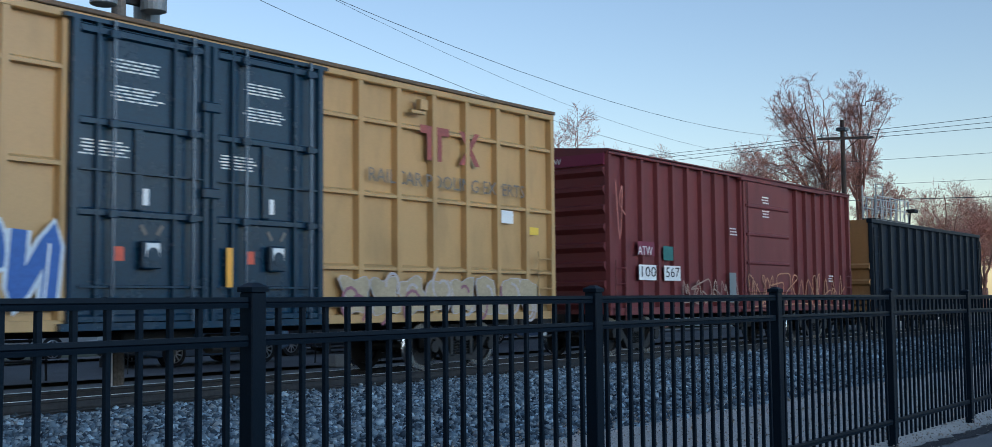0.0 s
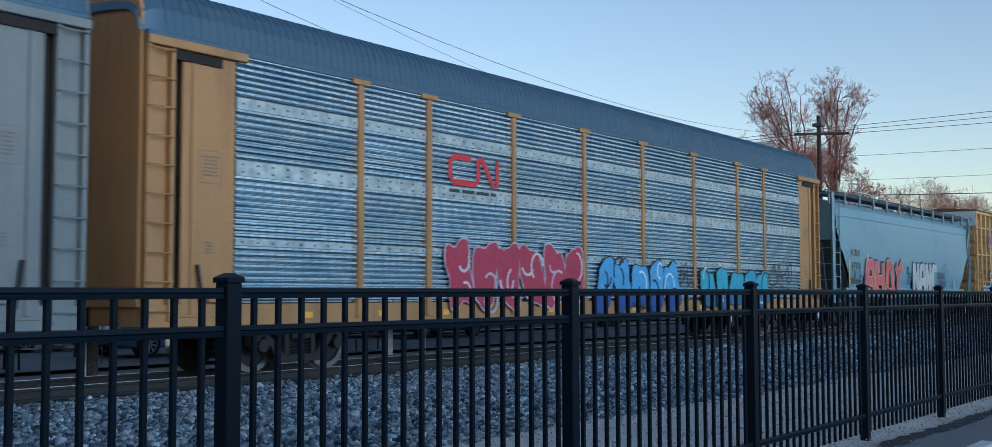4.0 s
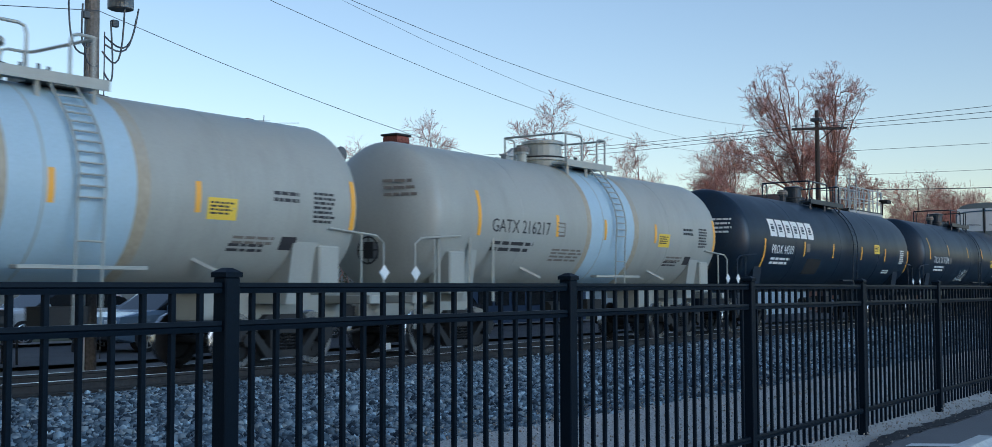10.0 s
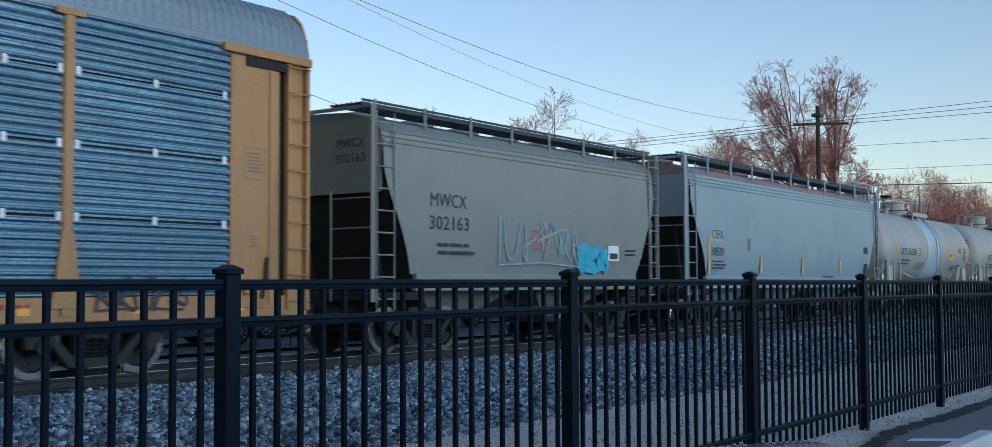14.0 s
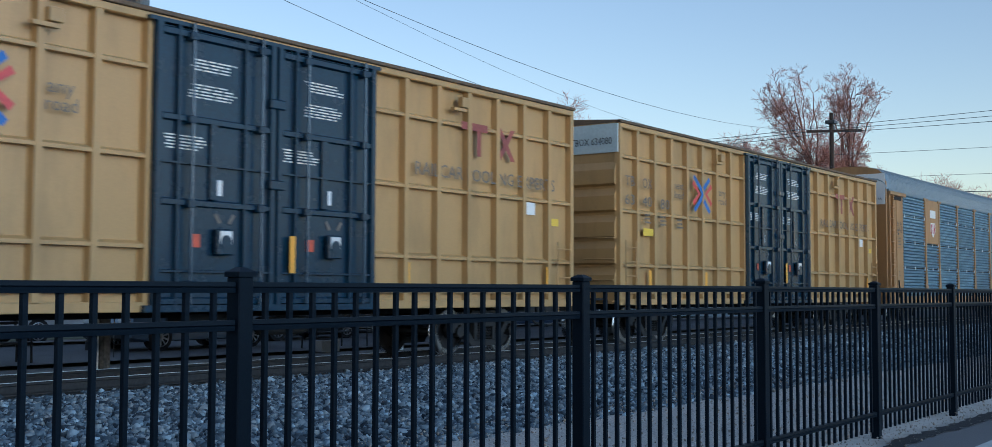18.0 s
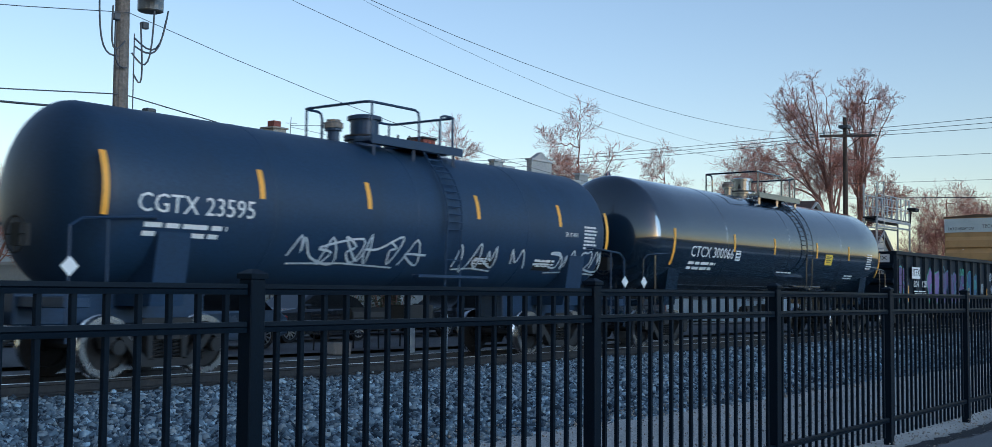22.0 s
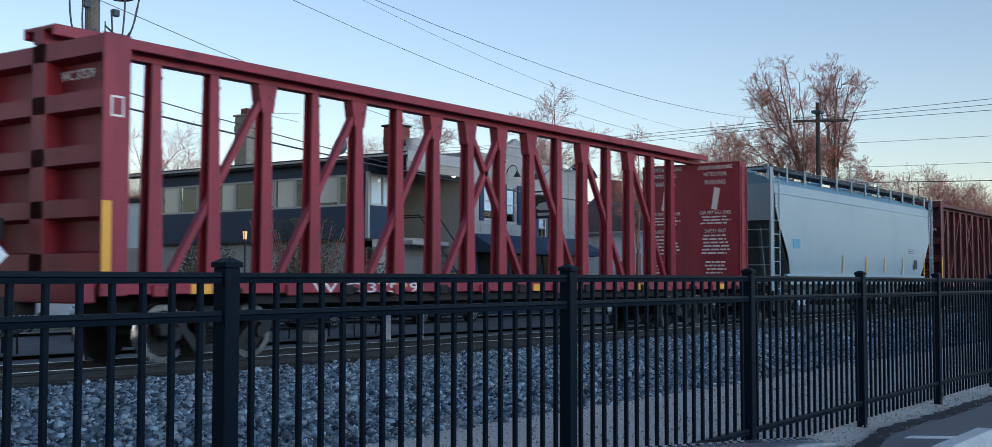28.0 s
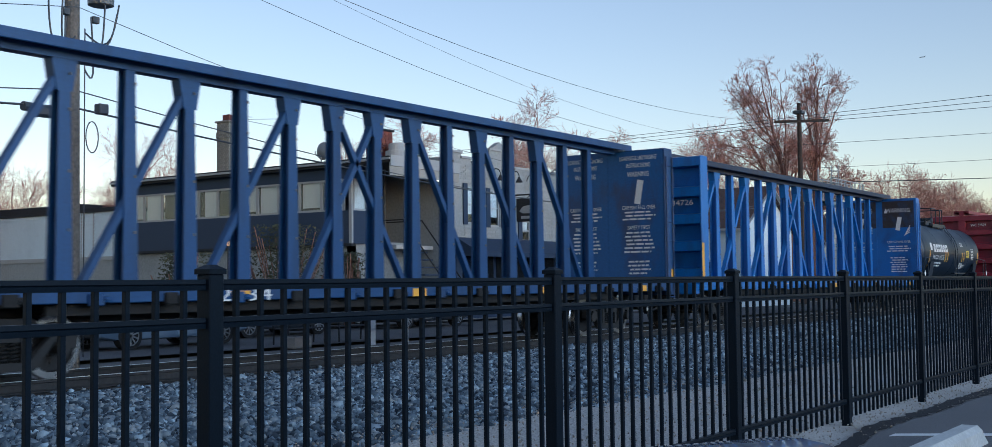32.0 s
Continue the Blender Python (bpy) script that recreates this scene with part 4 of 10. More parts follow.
def autorack(name, label, rear, front, frame_mat, roof_mat, stripe=False, panel_tint=None, perforated=False):
    c = car(name, label, "auto rack", rear, front)
    h = c["half"]
    sheet = panel_tint or m_screen
    low, top = 1.1, 5.12
    part("deck", Shape().box(-h, h, NEAR + 0.1, 1.5, 0.78, 1.12), frame_mat, c)
    part("side_sill", Shape().cbox(-h, h, NEAR + 0.0, NEAR + 0.1, 0.76, 1.1, 0.012), frame_mat, c)
    part("floor", Shape().box(-h, h, -1.45, 1.45, 1.12, 1.16).box(-h, h, -1.45, 1.45, 3.0, 3.04), m_dark, c)
    part("far_side", Shape().box(-h, h, 1.5, 1.56, 1.1, top), sheet, c)
    # roof: a low arch of ribbed sheet
    half_arc = [(1.6, 0.0), (1.6, 0.06), (1.565, 0.36), (1.48, 0.58), (1.3, 0.75), (0.95, 0.85), (0.5, 0.9)]
    arc = [(-y, top + z) for y, z in half_arc] + [(0.0, top + 0.92)] + [(y, top + z) for y, z in reversed(half_arc)]
    s, n, m = Shape(), int(2 * h / 0.17), len(arc)
    x = -h + 0.25
    for i in range(n):
        for k, up in ((0.0, 0), (0.5, 0), (0.58, 1), (0.92, 1)):
            u = x + (2 * h - 0.5) * (i + k) / n
            s.v += [(u, y * (1 + 0.009 * up), z + 0.016 * up) for y, z in arc]
    rows = len(s.v) // m
    s.f = [(r * m + i, r * m + i + 1, (r + 1) * m + i + 1, (r + 1) * m + i) for r in range(rows - 1) for i in range(m - 1)]
    roof = part("roof", s, roof_mat, c)
    part("roof_shell", Shape().prism([(y * 0.995, z - 0.012) for y, z in arc], "x", -h + 0.2, h - 0.2), roof_mat, c)
    for sgn in (-1, 1):
        a = sgn * (h - 0.25)
        s = Shape()
        for k in range(4):
            u, w = k / 4, (k + 1) / 4
            p = lambda q: [(y * (1 - 0.04 * q * q), top + (z - top) * math.sqrt(max(0.0, 1 - 0.8 * q * q))) for y, z in arc]
            pa, pb = p(u), p(w)
            vs = [(a + sgn * 0.35 * u, *q) for q in pa] + [(a + sgn * 0.35 * w, *q) for q in pb]
            m = len(arc)
            s.add(vs, [(i, i + 1, m + i + 1, m + i) for i in range(m - 1)])
        part("roof_end", s, roof_mat, c)
    part("eave", Shape().cbox(-h, h, NEAR - 0.03, NEAR + 0.05, top - 0.1, top + 0.02, 0.012), roof_mat, c)
    # posts, tiers and ribbed screens
    xs = [-9.0, -7.08, -4.25, -1.4, 1.4, 4.25, 7.08, 9.0]
    for x in xs:
        part("side_post", Shape().prism([(x - 0.1, NEAR + 0.04), (x - 0.07, NEAR - 0.05), (x + 0.07, NEAR - 0.05), (x + 0.1, NEAR + 0.04)], "z", 0.85, top - 0.1), frame_mat, c)
        part("post_head", Shape().cbox(x - 0.24, x + 0.24, NEAR - 0.07, NEAR - 0.03, top - 0.16, top - 0.06, 0.01), frame_mat, c)
    tiers = ((1.12, 2.18), (2.22, 3.18), (3.22, 4.2), (4.24, 5.06)) if perforated else ((1.12, 2.02), (2.12, 3.12), (3.36, 4.18), (4.36, 5.04))
    fine = 0.109 if perforated else 0.095
    ends = [-h + 1.7] + xs + [h - 1.7]
    for a, b in zip(ends, ends[1:]):
        if b - a < 0.3:
            continue
        for z0, z1 in tiers:
            n = int((z1 - z0) / fine)
            step = (z1 - z0) / n
            prof = []
            for i in range(n):
                z = z0 + i * step
                dp = 0.045 if perforated else 0.075
                prof += [(NEAR + dp, z), (NEAR + dp, z + step * 0.3), (NEAR + 0.012, z + step * 0.34), (NEAR - 0.015, z + step * 0.52), (NEAR - 0.015, z + step * 0.98)]
            prof.append((NEAR + 0.03, z1))
            part("side_screen", Shape().strip(prof, "x", a + 0.02, b - 0.02), sheet, c)
        if perforated:
            for z in (2.2, 3.2, 4.22):
                for x in (a + 0.14, (a + b) / 2, b - 0.14):
                    part("screen_clip", Shape().box(x - 0.035, x + 0.035, NEAR - 0.03, NEAR - 0.018, z - 0.06, z + 0.06), m_white, c)
        else:
            for z0, z1 in ((2.02, 2.12), (3.12, 3.36), (4.18, 4.36)):
                part("tier_band", Shape().box(a + 0.02, b - 0.02, NEAR - 0.02, NEAR + 0.03, z0, z1), frame_mat if stripe else m_band, c)
            s, k = Shape(), int((b - a) / 0.3)
            for z in (2.07, 3.18, 3.3, 4.27):
                for i in range(k):
                    x = a + (i + 0.5) * (b - a) / k
                    s.box(x - 0.014, x + 0.014, NEAR - 0.03, NEAR - 0.018, z - 0.014, z + 0.014)
            part("rivets", s, m_dark, c)["kind"] = "stuff"
    # near-black sheet added behind the screens in place of the shade inside
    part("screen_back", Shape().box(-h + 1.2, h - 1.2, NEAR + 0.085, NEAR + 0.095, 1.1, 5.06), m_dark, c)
    if perforated:
        for x in xs:
            part("post_flare", Shape().prism([(x - 0.09, 2.0), (x + 0.09, 2.0), (x + 0.24, 0.95), (x - 0.24, 0.95)], "y", NEAR - 0.056, NEAR - 0.03), frame_mat, c)
    for sgn in (-1, 1):
        x0, x1 = sorted((sgn * h, sgn * (h - 1.7)))
        def at(u, w):
            return sorted((sgn * (h - u), sgn * (h - w)))
        part("corner_panel", Shape().cbox(*at(1.7, 0.66), NEAR - 0.01, NEAR + 0.05, 0.9, top - 0.2, 0.01), frame_mat, c)
        part("corner_rib", Shape().cbox(*at(0.9, 0.82), NEAR - 0.04, NEAR - 0.01, 0.95, top - 0.35, 0.012), frame_mat, c)
        # near-black plate fills the gap to imitate its shade
        part("door_gap", Shape().box(*at(0.68, 0.46), NEAR + 0.1, NEAR + 0.14, 0.9, top - 0.1), m_dark, c, "dark sheet for the shaded gap beside the door")
        part("ladder_channel", Shape().box(*at(0.47, 0.0), NEAR + 0.05, NEAR + 0.09, 0.9, top - 0.1), frame_mat, c)
        for u, w in ((0.5, 0.42), (0.07, -0.01)):
            part("ladder_stile", Shape().cbox(*at(u, w), NEAR - 0.05, NEAR + 0.06, 0.85, top - 0.12, 0.01), frame_mat, c)
        for i in range(10):
            z = 1.0 + i * 0.43
            part("ladder_rung", Shape().tube([(sgn * (h - 0.49), NEAR - 0.05, z), (sgn * (h - 0.46), NEAR - 0.085, z), (sgn * (h - 0.03), NEAR - 0.085, z), (sgn * (h - 0.0), NEAR - 0.05, z)], 0.014, 5), frame_mat, c)
        part("door_track", Shape().box(*at(1.4, 0.5), NEAR - 0.05, NEAR - 0.012, top - 0.36, top - 0.22), m_dark, c, "dark door track")
        part("top_bracket", Shape().cbox(*at(1.9, -0.02), NEAR - 0.09, NEAR + 0.02, top - 0.2, top - 0.06, 0.012), frame_mat, c)
        q0, q1 = at(1.42, 1.0)
        part("notice_frame", ribbon([(q0, 2.95), (q1, 2.95), (q1, 3.45), (q0, 3.45), (q0, 2.95)], 0.008, lambda z: NEAR - 0.015), m_greystencil, c)
        bars(c, (q0 + q1) / 2, 3.2, 0.32, 0.34, 6, NEAR - 0.012, m_greystencil, 31)
        bars(c, (q0 + q1) / 2, 1.95, 0.18, 0.2, 4, NEAR - 0.012, m_greystencil, 32)
        part("lock_box", Shape().cbox(*at(1.45, 1.15), NEAR - 0.09, NEAR - 0.012, 1.12, 1.28, 0.015), frame_mat, c)
        part("lock_lever", Shape().tube([(sgn * (h - 1.05), NEAR - 0.05, 1.05), (sgn * (h - 1.0), NEAR - 0.07, 1.35), (sgn * (h - 0.95), NEAR - 0.05, 1.7)], 0.03, 6), m_steel, c)
        part("end_door", Shape().cbox(min(sgn * h, sgn * (h + 0.06)), max(sgn * h, sgn * (h + 0.06)), -1.55, 0.02, 1.05, top + 0.3, 0.02), frame_mat, c, "tall folding end door")
        part("end_door", Shape().cbox(min(sgn * h, sgn * (h + 0.06)), max(sgn * h, sgn * (h + 0.06)), 0.04, 1.55, 1.05, top + 0.3, 0.02), frame_mat, c, "tall folding end door")
        part("door_bar", Shape().cyl((sgn * (h + 0.1), 0.03, 1.0), (sgn * (h + 0.1), 0.03, top + 0.6), 0.03, n=6), m_dark, c)
        part("end_gable", Shape().prism([(y * 0.96, z + 0.0) for y, z in arc[1:-1]] + [(1.5, top - 0.4), (-1.5, top - 0.4)], "x", min(sgn * (h - 0.02), sgn * (h + 0.05)), max(sgn * (h - 0.02), sgn * (h + 0.05))), frame_mat, c)
    if stripe:
        for z, k in STRIPES:
            for a, b in zip(ends, ends[1:]):
                part("maroon_stripe", Shape().box(a + 0.1, b - 0.1, NEAR - 0.026, NEAR - 0.018, z, z + k), m_maroon, c)
    for i in range(14):
        x = -h + 1.5 + i * (2 * h - 3) / 13
        part("sill_reflector", Shape().box(x - 0.1, x + 0.1, NEAR - 0.006, NEAR, 0.86, 0.96), m_yellow, c)
    brake_wheel(c, -h - 0.2, 0.9, 1.7)
    running_gear(c, 3.7, 0.8)
    return c


# ---- covered hoppers ----
def hopper(name, label, rear, front, paint_mat, roof_mat, eave=4.12, low=1.46, cut=1.7, bays=3, frame=None, band=None, slope=None, beads=(4.1, 4.0, 3.9), board=4.66):
    c = car(name, label, "hopper car", rear, front)
    h = c["half"]
    frame = frame or paint_mat
    # side sheets: slanting ends, a slight bulge
    prof = [(NEAR + 0.10, low), (NEAR + 0.02, low + 0.5), (NEAR, (low + eave) / 2), (NEAR + 0.03, eave - 0.45), (NEAR + 0.10, eave)]

    def edge(z):
        k = (z - low) / (eave - low)
        return 0.28 + (cut - 0.28) * (max(0.0, 0.6 - k) / 0.6) ** 0.72
    for side, nm in ((1, "side_sheet"), (-1, "far_side_sheet")):
        zs = [low, low + 0.25, low + 0.5, low + 0.8, low + 1.1, (low + eave) / 2 + 0.1, eave - 0.75, eave - 0.45, eave]
        s = Shape()
        vs = []
        nx = 14
        for z in zs:
            y = np.interp(z, [p[1] for p in prof], [p[0] for p in prof])
            e = edge(z)
            vs += [(-h + e + (2 * h - 2 * e) * i / nx, side * y, z) for i in range(nx + 1)]
        fs = [(r * (nx + 1) + i, r * (nx + 1) + i + 1, (r + 1) * (nx + 1) + i + 1, (r + 1) * (nx + 1) + i) for r in range(len(zs) - 1) for i in range(nx)]
        s.add(vs, fs)
        part(nm, s, paint_mat, c, smooth=True)
    # grooves under the eave
    for z in beads:
        y = np.interp(z, [p[1] for p in prof], [p[0] for p in prof])
        s = Shape().prism([(y + 0.03, z - 0.035), (y - 0.028, z - 0.015), (y - 0.028, z + 0.015), (y + 0.03, z + 0.035)], "x", -h + 0.3, h - 0.3)
        part("eave_bead", s, paint_mat, c)
    roof = [(NEAR + 0.10, eave), (-1.25, eave + 0.2), (-0.7, eave + 0.36), (0, eave + 0.4), (0.7, eave + 0.36), (1.25, eave + 0.2), (1.5, eave)]
    part("roof", Shape().prism(roof, "x", -h + 0.26, h - 0.26), roof_mat, c)
    part("side_sill", Shape().cbox(-h + 1.2, h - 1.2, NEAR + 0.02, NEAR + 0.14, low - 0.32, low + 0.02, 0.012), band or paint_mat, c)
    # slope sheets at the ends and the hopper bays
    for sgn in (-1, 1):
        s = Shape()
        a, b = sgn * (h - 0.3), sgn * (h - cut - 0.35)
        t = 0.05
        s.prism([(a, eave - 0.9), (a + sgn * 0.0, eave), (a - sgn * t, eave), (a - sgn * t, eave - 0.9 - t), (b, low - 0.5), (b + sgn * t, low - 0.5)], "y", -1.5, 1.5)
        # the sheet's dark colour carries the shade of the end cavity, struts likewise
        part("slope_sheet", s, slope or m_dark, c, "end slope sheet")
        part("end_sheet", Shape().box(min(a, a + sgn * 0.03), max(a, a + sgn * 0.03), -1.5, 1.5, eave - 1.15, eave), paint_mat, c)
        x = sgn * (h - 0.02)
        part("corner_post", Shape().bar((x, NEAR + 0.06, 0.95), (x, NEAR + 0.06, board - 0.12), 0.13, 0.08), frame, c)
        part("corner_post", Shape().bar((x, 1.54, 0.95), (x, 1.54, board - 0.12), 0.1, 0.06), frame, c)
        part("end_beam", Shape().bar((x, NEAR + 0.06, board - 0.14), (x, 1.54, board - 0.14), 0.08, 0.06), frame, c)
        xl = sgn * (h - 0.34)
        ladder(c, sgn * (h - 0.3), NEAR + 0.0, 0.8, eave + 0.3, 0.48, 9, frame)
        for z in (1.2, 1.75, 2.3, 2.85):
            part("end_grab_iron", Shape().tube([(x, NEAR + 0.06, z), (x, -0.5, z)], 0.015, 5), frame, c)
        part("end_upright", Shape().bar((x, -0.5, 0.95), (x, -0.5, 3.0), 0.05, 0.03), frame, c)
        s = Shape().box(min(x, x - sgn * (cut + 0.4)), max(x, x - sgn * (cut + 0.4)), -1.5, 1.5, 0.98, 1.12)
        for y in (-0.9, 0.9):
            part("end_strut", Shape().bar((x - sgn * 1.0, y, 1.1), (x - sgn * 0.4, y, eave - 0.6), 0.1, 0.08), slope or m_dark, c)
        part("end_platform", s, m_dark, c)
    s = Shape()
    bay = (2 * h - 2 * cut - 0.6) / bays
    for i in range(bays):
        m = -h + cut + 0.3 + (i + 0.5) * bay
        part("hopper_bay", Shape().add([(m - bay / 2, -1.35, low - 0.1), (m + bay / 2, -1.35, low - 0.1), (m + bay / 2, 1.35, low - 0.1), (m - bay / 2, 1.35, low - 0.1), (m - 0.35, -0.5, 0.5), (m + 0.35, -0.5, 0.5), (m + 0.35, 0.5, 0.5), (m - 0.35, 0.5, 0.5)],
                                       [(0, 1, 5, 4), (1, 2, 6, 5), (2, 3, 7, 6), (3, 0, 4, 7), (4, 5, 6, 7)]), frame, c)
        part("outlet_gate", Shape().cbox(m - 0.45, m + 0.45, -0.6, 0.6, 0.38, 0.52, 0.02), m_steel, c)
    # running board on stanchions along the near eave
    zb = board - 0.1
    for y0, y1 in ((-1.3, -0.55), (0.55, 1.3)):
        g = Shape()
        for k in range(7):
            y = y0 + k * (y1 - y0) / 6
            g.box(-h - 0.05, h + 0.05, y - 0.012, y + 0.012, zb, zb + 0.045)
        for k in range(int((2 * h + 0.1) / 0.14)):
            x = -h + k * 0.14
            g.box(x - 0.02, x + 0.02, y0, y1, zb + 0.01, zb + 0.035)
        part("running_board", g, m_walkway, c, "dark grating roof walkway")
    part("walkway_rail", Shape().cbox(-h - 0.05, h + 0.05, -1.335, -1.305, zb + 0.055, zb + 0.1, 0.006), m_walkway, c)
    part("walkway_rail", Shape().cbox(-h - 0.05, h + 0.05, -1.335, -1.305, zb - 0.05, zb + 0.0, 0.006), m_walkway, c)
    n = int(2 * h / 1.55)
    for i in range(n + 1):
        x = -h + 0.3 + i * (2 * h - 0.6) / n
        part("stanchion", Shape().bar((x, -1.33, eave + 0.12), (x, -1.33, zb + 0.12), 0.09, 0.05), frame, c)
    for i in range(6):
        x = -h + 1.5 + i * (2 * h - 3) / 5
        part("roof_hatch", Shape().vlathe([(0.4, eave + 0.34), (0.4, eave + 0.5), (0.34, eave + 0.55)], x, 0, 16), roof_mat, c)
    running_gear(c, 2.05, 0.75, sill=False)
    part("center_sill", Shape().box(-h, h, -0.3, 0.3, 0.75, 1.0), m_dark, c)
    return c


# ---- tank cars ----
def tank(name, label, rear, front, skin, zc=2.7, r=1.5, ladder_at=None, manway=None, rail_mat=None, band=None, hatch=0.28, rails=None, low_top=False):
    c = car(name, label, "tank car", rear, front)
    c["axis"], c["radius"] = zc, r
    h = c["half"]
    rail_mat = rail_mat or skin
    head = 0.62
    prof = [(-h + head * (1 - math.cos(math.pi / 2 * i / 10)), r * math.sin(math.pi / 2 * i / 10)) for i in range(11)]
    steps = 10
    prof += [(-h + head + (2 * h - 2 * head) * i / steps, r) for i in range(1, steps + 1)]
    prof += [(h - head * (1 - math.cos(math.pi / 2 * i / 10)), r * math.sin(math.pi / 2 * i / 10)) for i in range(9, -1, -1)]
    part("tank_shell", Shape().lathe(prof, 0, zc, 48), skin, c, smooth=True)
    for k in (0.25, 0.5, 0.75):
        x = -h + 2 * h * k
        part("weld_seam", Shape().lathe([(x - 0.02, r), (x - 0.012, r + 0.006), (x + 0.012, r + 0.006), (x + 0.02, r)], 0, zc, 48), skin, c, smooth=True)
    m = manway if manway is not None else 0.0
    la = ladder_at if ladder_at is not None else m + 1.35
    if band:
        x0, x1 = band
        part("painted_band", Shape().lathe([(x0, r + 0.003), (x1, r + 0.003)], 0, zc, 48), m_tankband, c, "clean white painted band", smooth=True)
        part("rust_stain", Shape().lathe([(x0 - 0.2, r + 0.003), (x0, r + 0.003)], 0, zc, 48), m_bandstain, c, "ochre stain beside the band", smooth=True)
        part("rust_stain", Shape().lathe([(x1, r + 0.003), (x1 + 0.24, r + 0.003)], 0, zc, 48), m_bandstain, c, "ochre stain beside the band", smooth=True)
    # top fittings, platform and rails
    zt = zc + r
    q = hatch
    if low_top:
        part("manway", Shape().vlathe([(q + 0.05, zt - 0.06), (q + 0.05, zt + 0.16), (q + 0.12, zt + 0.16), (q + 0.12, zt + 0.22), (0.0, zt + 0.26)], m, 0, 20), rail_mat, c)
        part("valve_box", Shape().cbox(m + 0.42, m + 0.82, -0.3, 0.3, zt - 0.05, zt + 0.42, 0.03), rail_mat, c)
        for dx, top in ((-0.28, 0.4), (0.22, 0.34)):
            part("valve", Shape().vlathe([(0.05, zt), (0.05, zt + top - 0.1), (0.11, zt + top - 0.1), (0.11, zt + top - 0.05), (0.04, zt + top - 0.04), (0.03, zt + top)], m + dx, -0.2, 10), m_steel, c)
    else:
        part("manway", Shape().vlathe([(q + 0.05, zt - 0.06), (q + 0.05, zt + 0.1), (q + 0.12, zt + 0.1), (q + 0.12, zt + 0.16), (q - 0.02, zt + 0.16), (q - 0.02, zt + 0.2), (q, zt + 0.2), (q, zt + 0.5), (q + 0.06, zt + 0.5), (q + 0.06, zt + 0.57), (q - 0.04, zt + 0.6), (0.0, zt + 0.63)], m, 0, 20), rail_mat, c)
        part("hatch_clamps", Shape().tube([(m + (q + 0.1) * math.cos(a), (q + 0.1) * math.sin(a), zt + 0.17) for a in np.linspace(0, 6.283, 17)], 0.03, 5), m_steel, c)
        part("valve", Shape().vlathe([(0.12, zt - 0.05), (0.12, zt + 0.22), (0.17, zt + 0.22), (0.17, zt + 0.28), (0.08, zt + 0.33)], m - 0.75, 0.1, 12), skin, c)
        part("valve_cap", Shape().vlathe([(0.19, zt + 0.27), (0.19, zt + 0.37), (0.14, zt + 0.39), (0.14, zt + 0.43), (0.0, zt + 0.44)], m - 0.75, 0.1, 12), m_greystencil, c, "pale valve cap")
        part("inspection_hatch", Shape().vlathe([(0.26, zt - 0.05), (0.26, zt + 0.14), (0.33, zt + 0.14), (0.33, zt + 0.2), (0.0, zt + 0.24)], m + 0.95, 0, 16), rail_mat, c)
        for k in range(8):
            ang = 2 * math.pi * k / 8
            x, y = m + 0.95 + 0.33 * math.cos(ang), 0.33 * math.sin(ang)
            part("eye_bolt", Shape().cyl((x, y, zt + 0.1), (x, y, zt + 0.29), 0.025, n=6), m_steel, c)
    # two U-shaped rails leave a gap on the near side, where the ladder comes up
    xl, g0, g1, xr, w = rails or (m - 0.8, la - 0.32, la + 0.32, la + 0.8, 0.86)
    zp, zr = zt + 0.02, zt + (0.84 if low_top else 0.7)
    deck = Shape().box(xl, xr + 0.15, -w - 0.06, -w + 0.34, zp - 0.05, zp).box(xl, xr + 0.15, w - 0.34, w + 0.06, zp - 0.05, zp)
    deck.box(m + q + 0.16, xr + 0.15, -w + 0.34, w - 0.34, zp - 0.05, zp)
    deck.box(xl, xr + 0.15, -w - 0.09, -w - 0.06, zp - 0.1, zp + 0.06)
    part("platform", deck, rail_mat, c, "open steel walkway round the hatch")
    for x in (xl + 0.15, 0.5 * (xl + xr), xr - 0.05):
        for y in (-w, w):
            part("platform_bracket", Shape().bar((x, y, zc + math.sqrt(r * r - w * w) - 0.03), (x, y, zp - 0.04), 0.06, 0.06), rail_mat, c)
    b = 0.16
    for a, e, f in ((xl, g0, xl + 0.5), (xr, g1, xr - 0.5)):
        k = b if e > a else -b
        part("handrail", Shape().tube(bent([(e, -w, zp - 0.05), (e, -w, zr), (a, -w, zr), (a, w, zr), (f, w, zr), (f, w, zp - 0.05)], 0.13), 0.026, 6), rail_mat, c)
        for y in (-w, w):
            part("rail_post", Shape().tube([(a + k * 0.5, y, zp - 0.05), (a + k * 0.5, y, zr - 0.01)], 0.026, 6), rail_mat, c)
    s = Shape()
    n = 11
    pts = [(-0.9 - 0.0, zt - 0.08)] + [(-(r + 0.1) * math.sin(a), zc + (r + 0.1) * math.cos(a)) for a in np.linspace(0.75, 1.75, 8)] + [(-(r + 0.02), 0.75)]
    for k in (-0.22, 0.22):
        s.tube([(la + k, y, z) for y, z in pts], 0.02, 5)
    for i in range(14):
        q = i / 13 * (len(pts) - 1)
        j = min(int(q), len(pts) - 2)
        y = pts[j][0] + (pts[j + 1][0] - pts[j][0]) * (q - j)
        z = pts[j][1] + (pts[j + 1][1] - pts[j][1]) * (q - j)
        s.cyl((la - 0.22, y, z), (la + 0.22, y, z), 0.016, n=5)
    part("ladder", s, rail_mat, c)
    part("walk_board", Shape().cbox(la - 1.1, la + 1.0, NEAR + 0.02, NEAR + 0.2, 1.52, 1.58, 0.01), rail_mat, c)
    for sgn in (-1, 1):
        x = sgn * (h - 1.6)
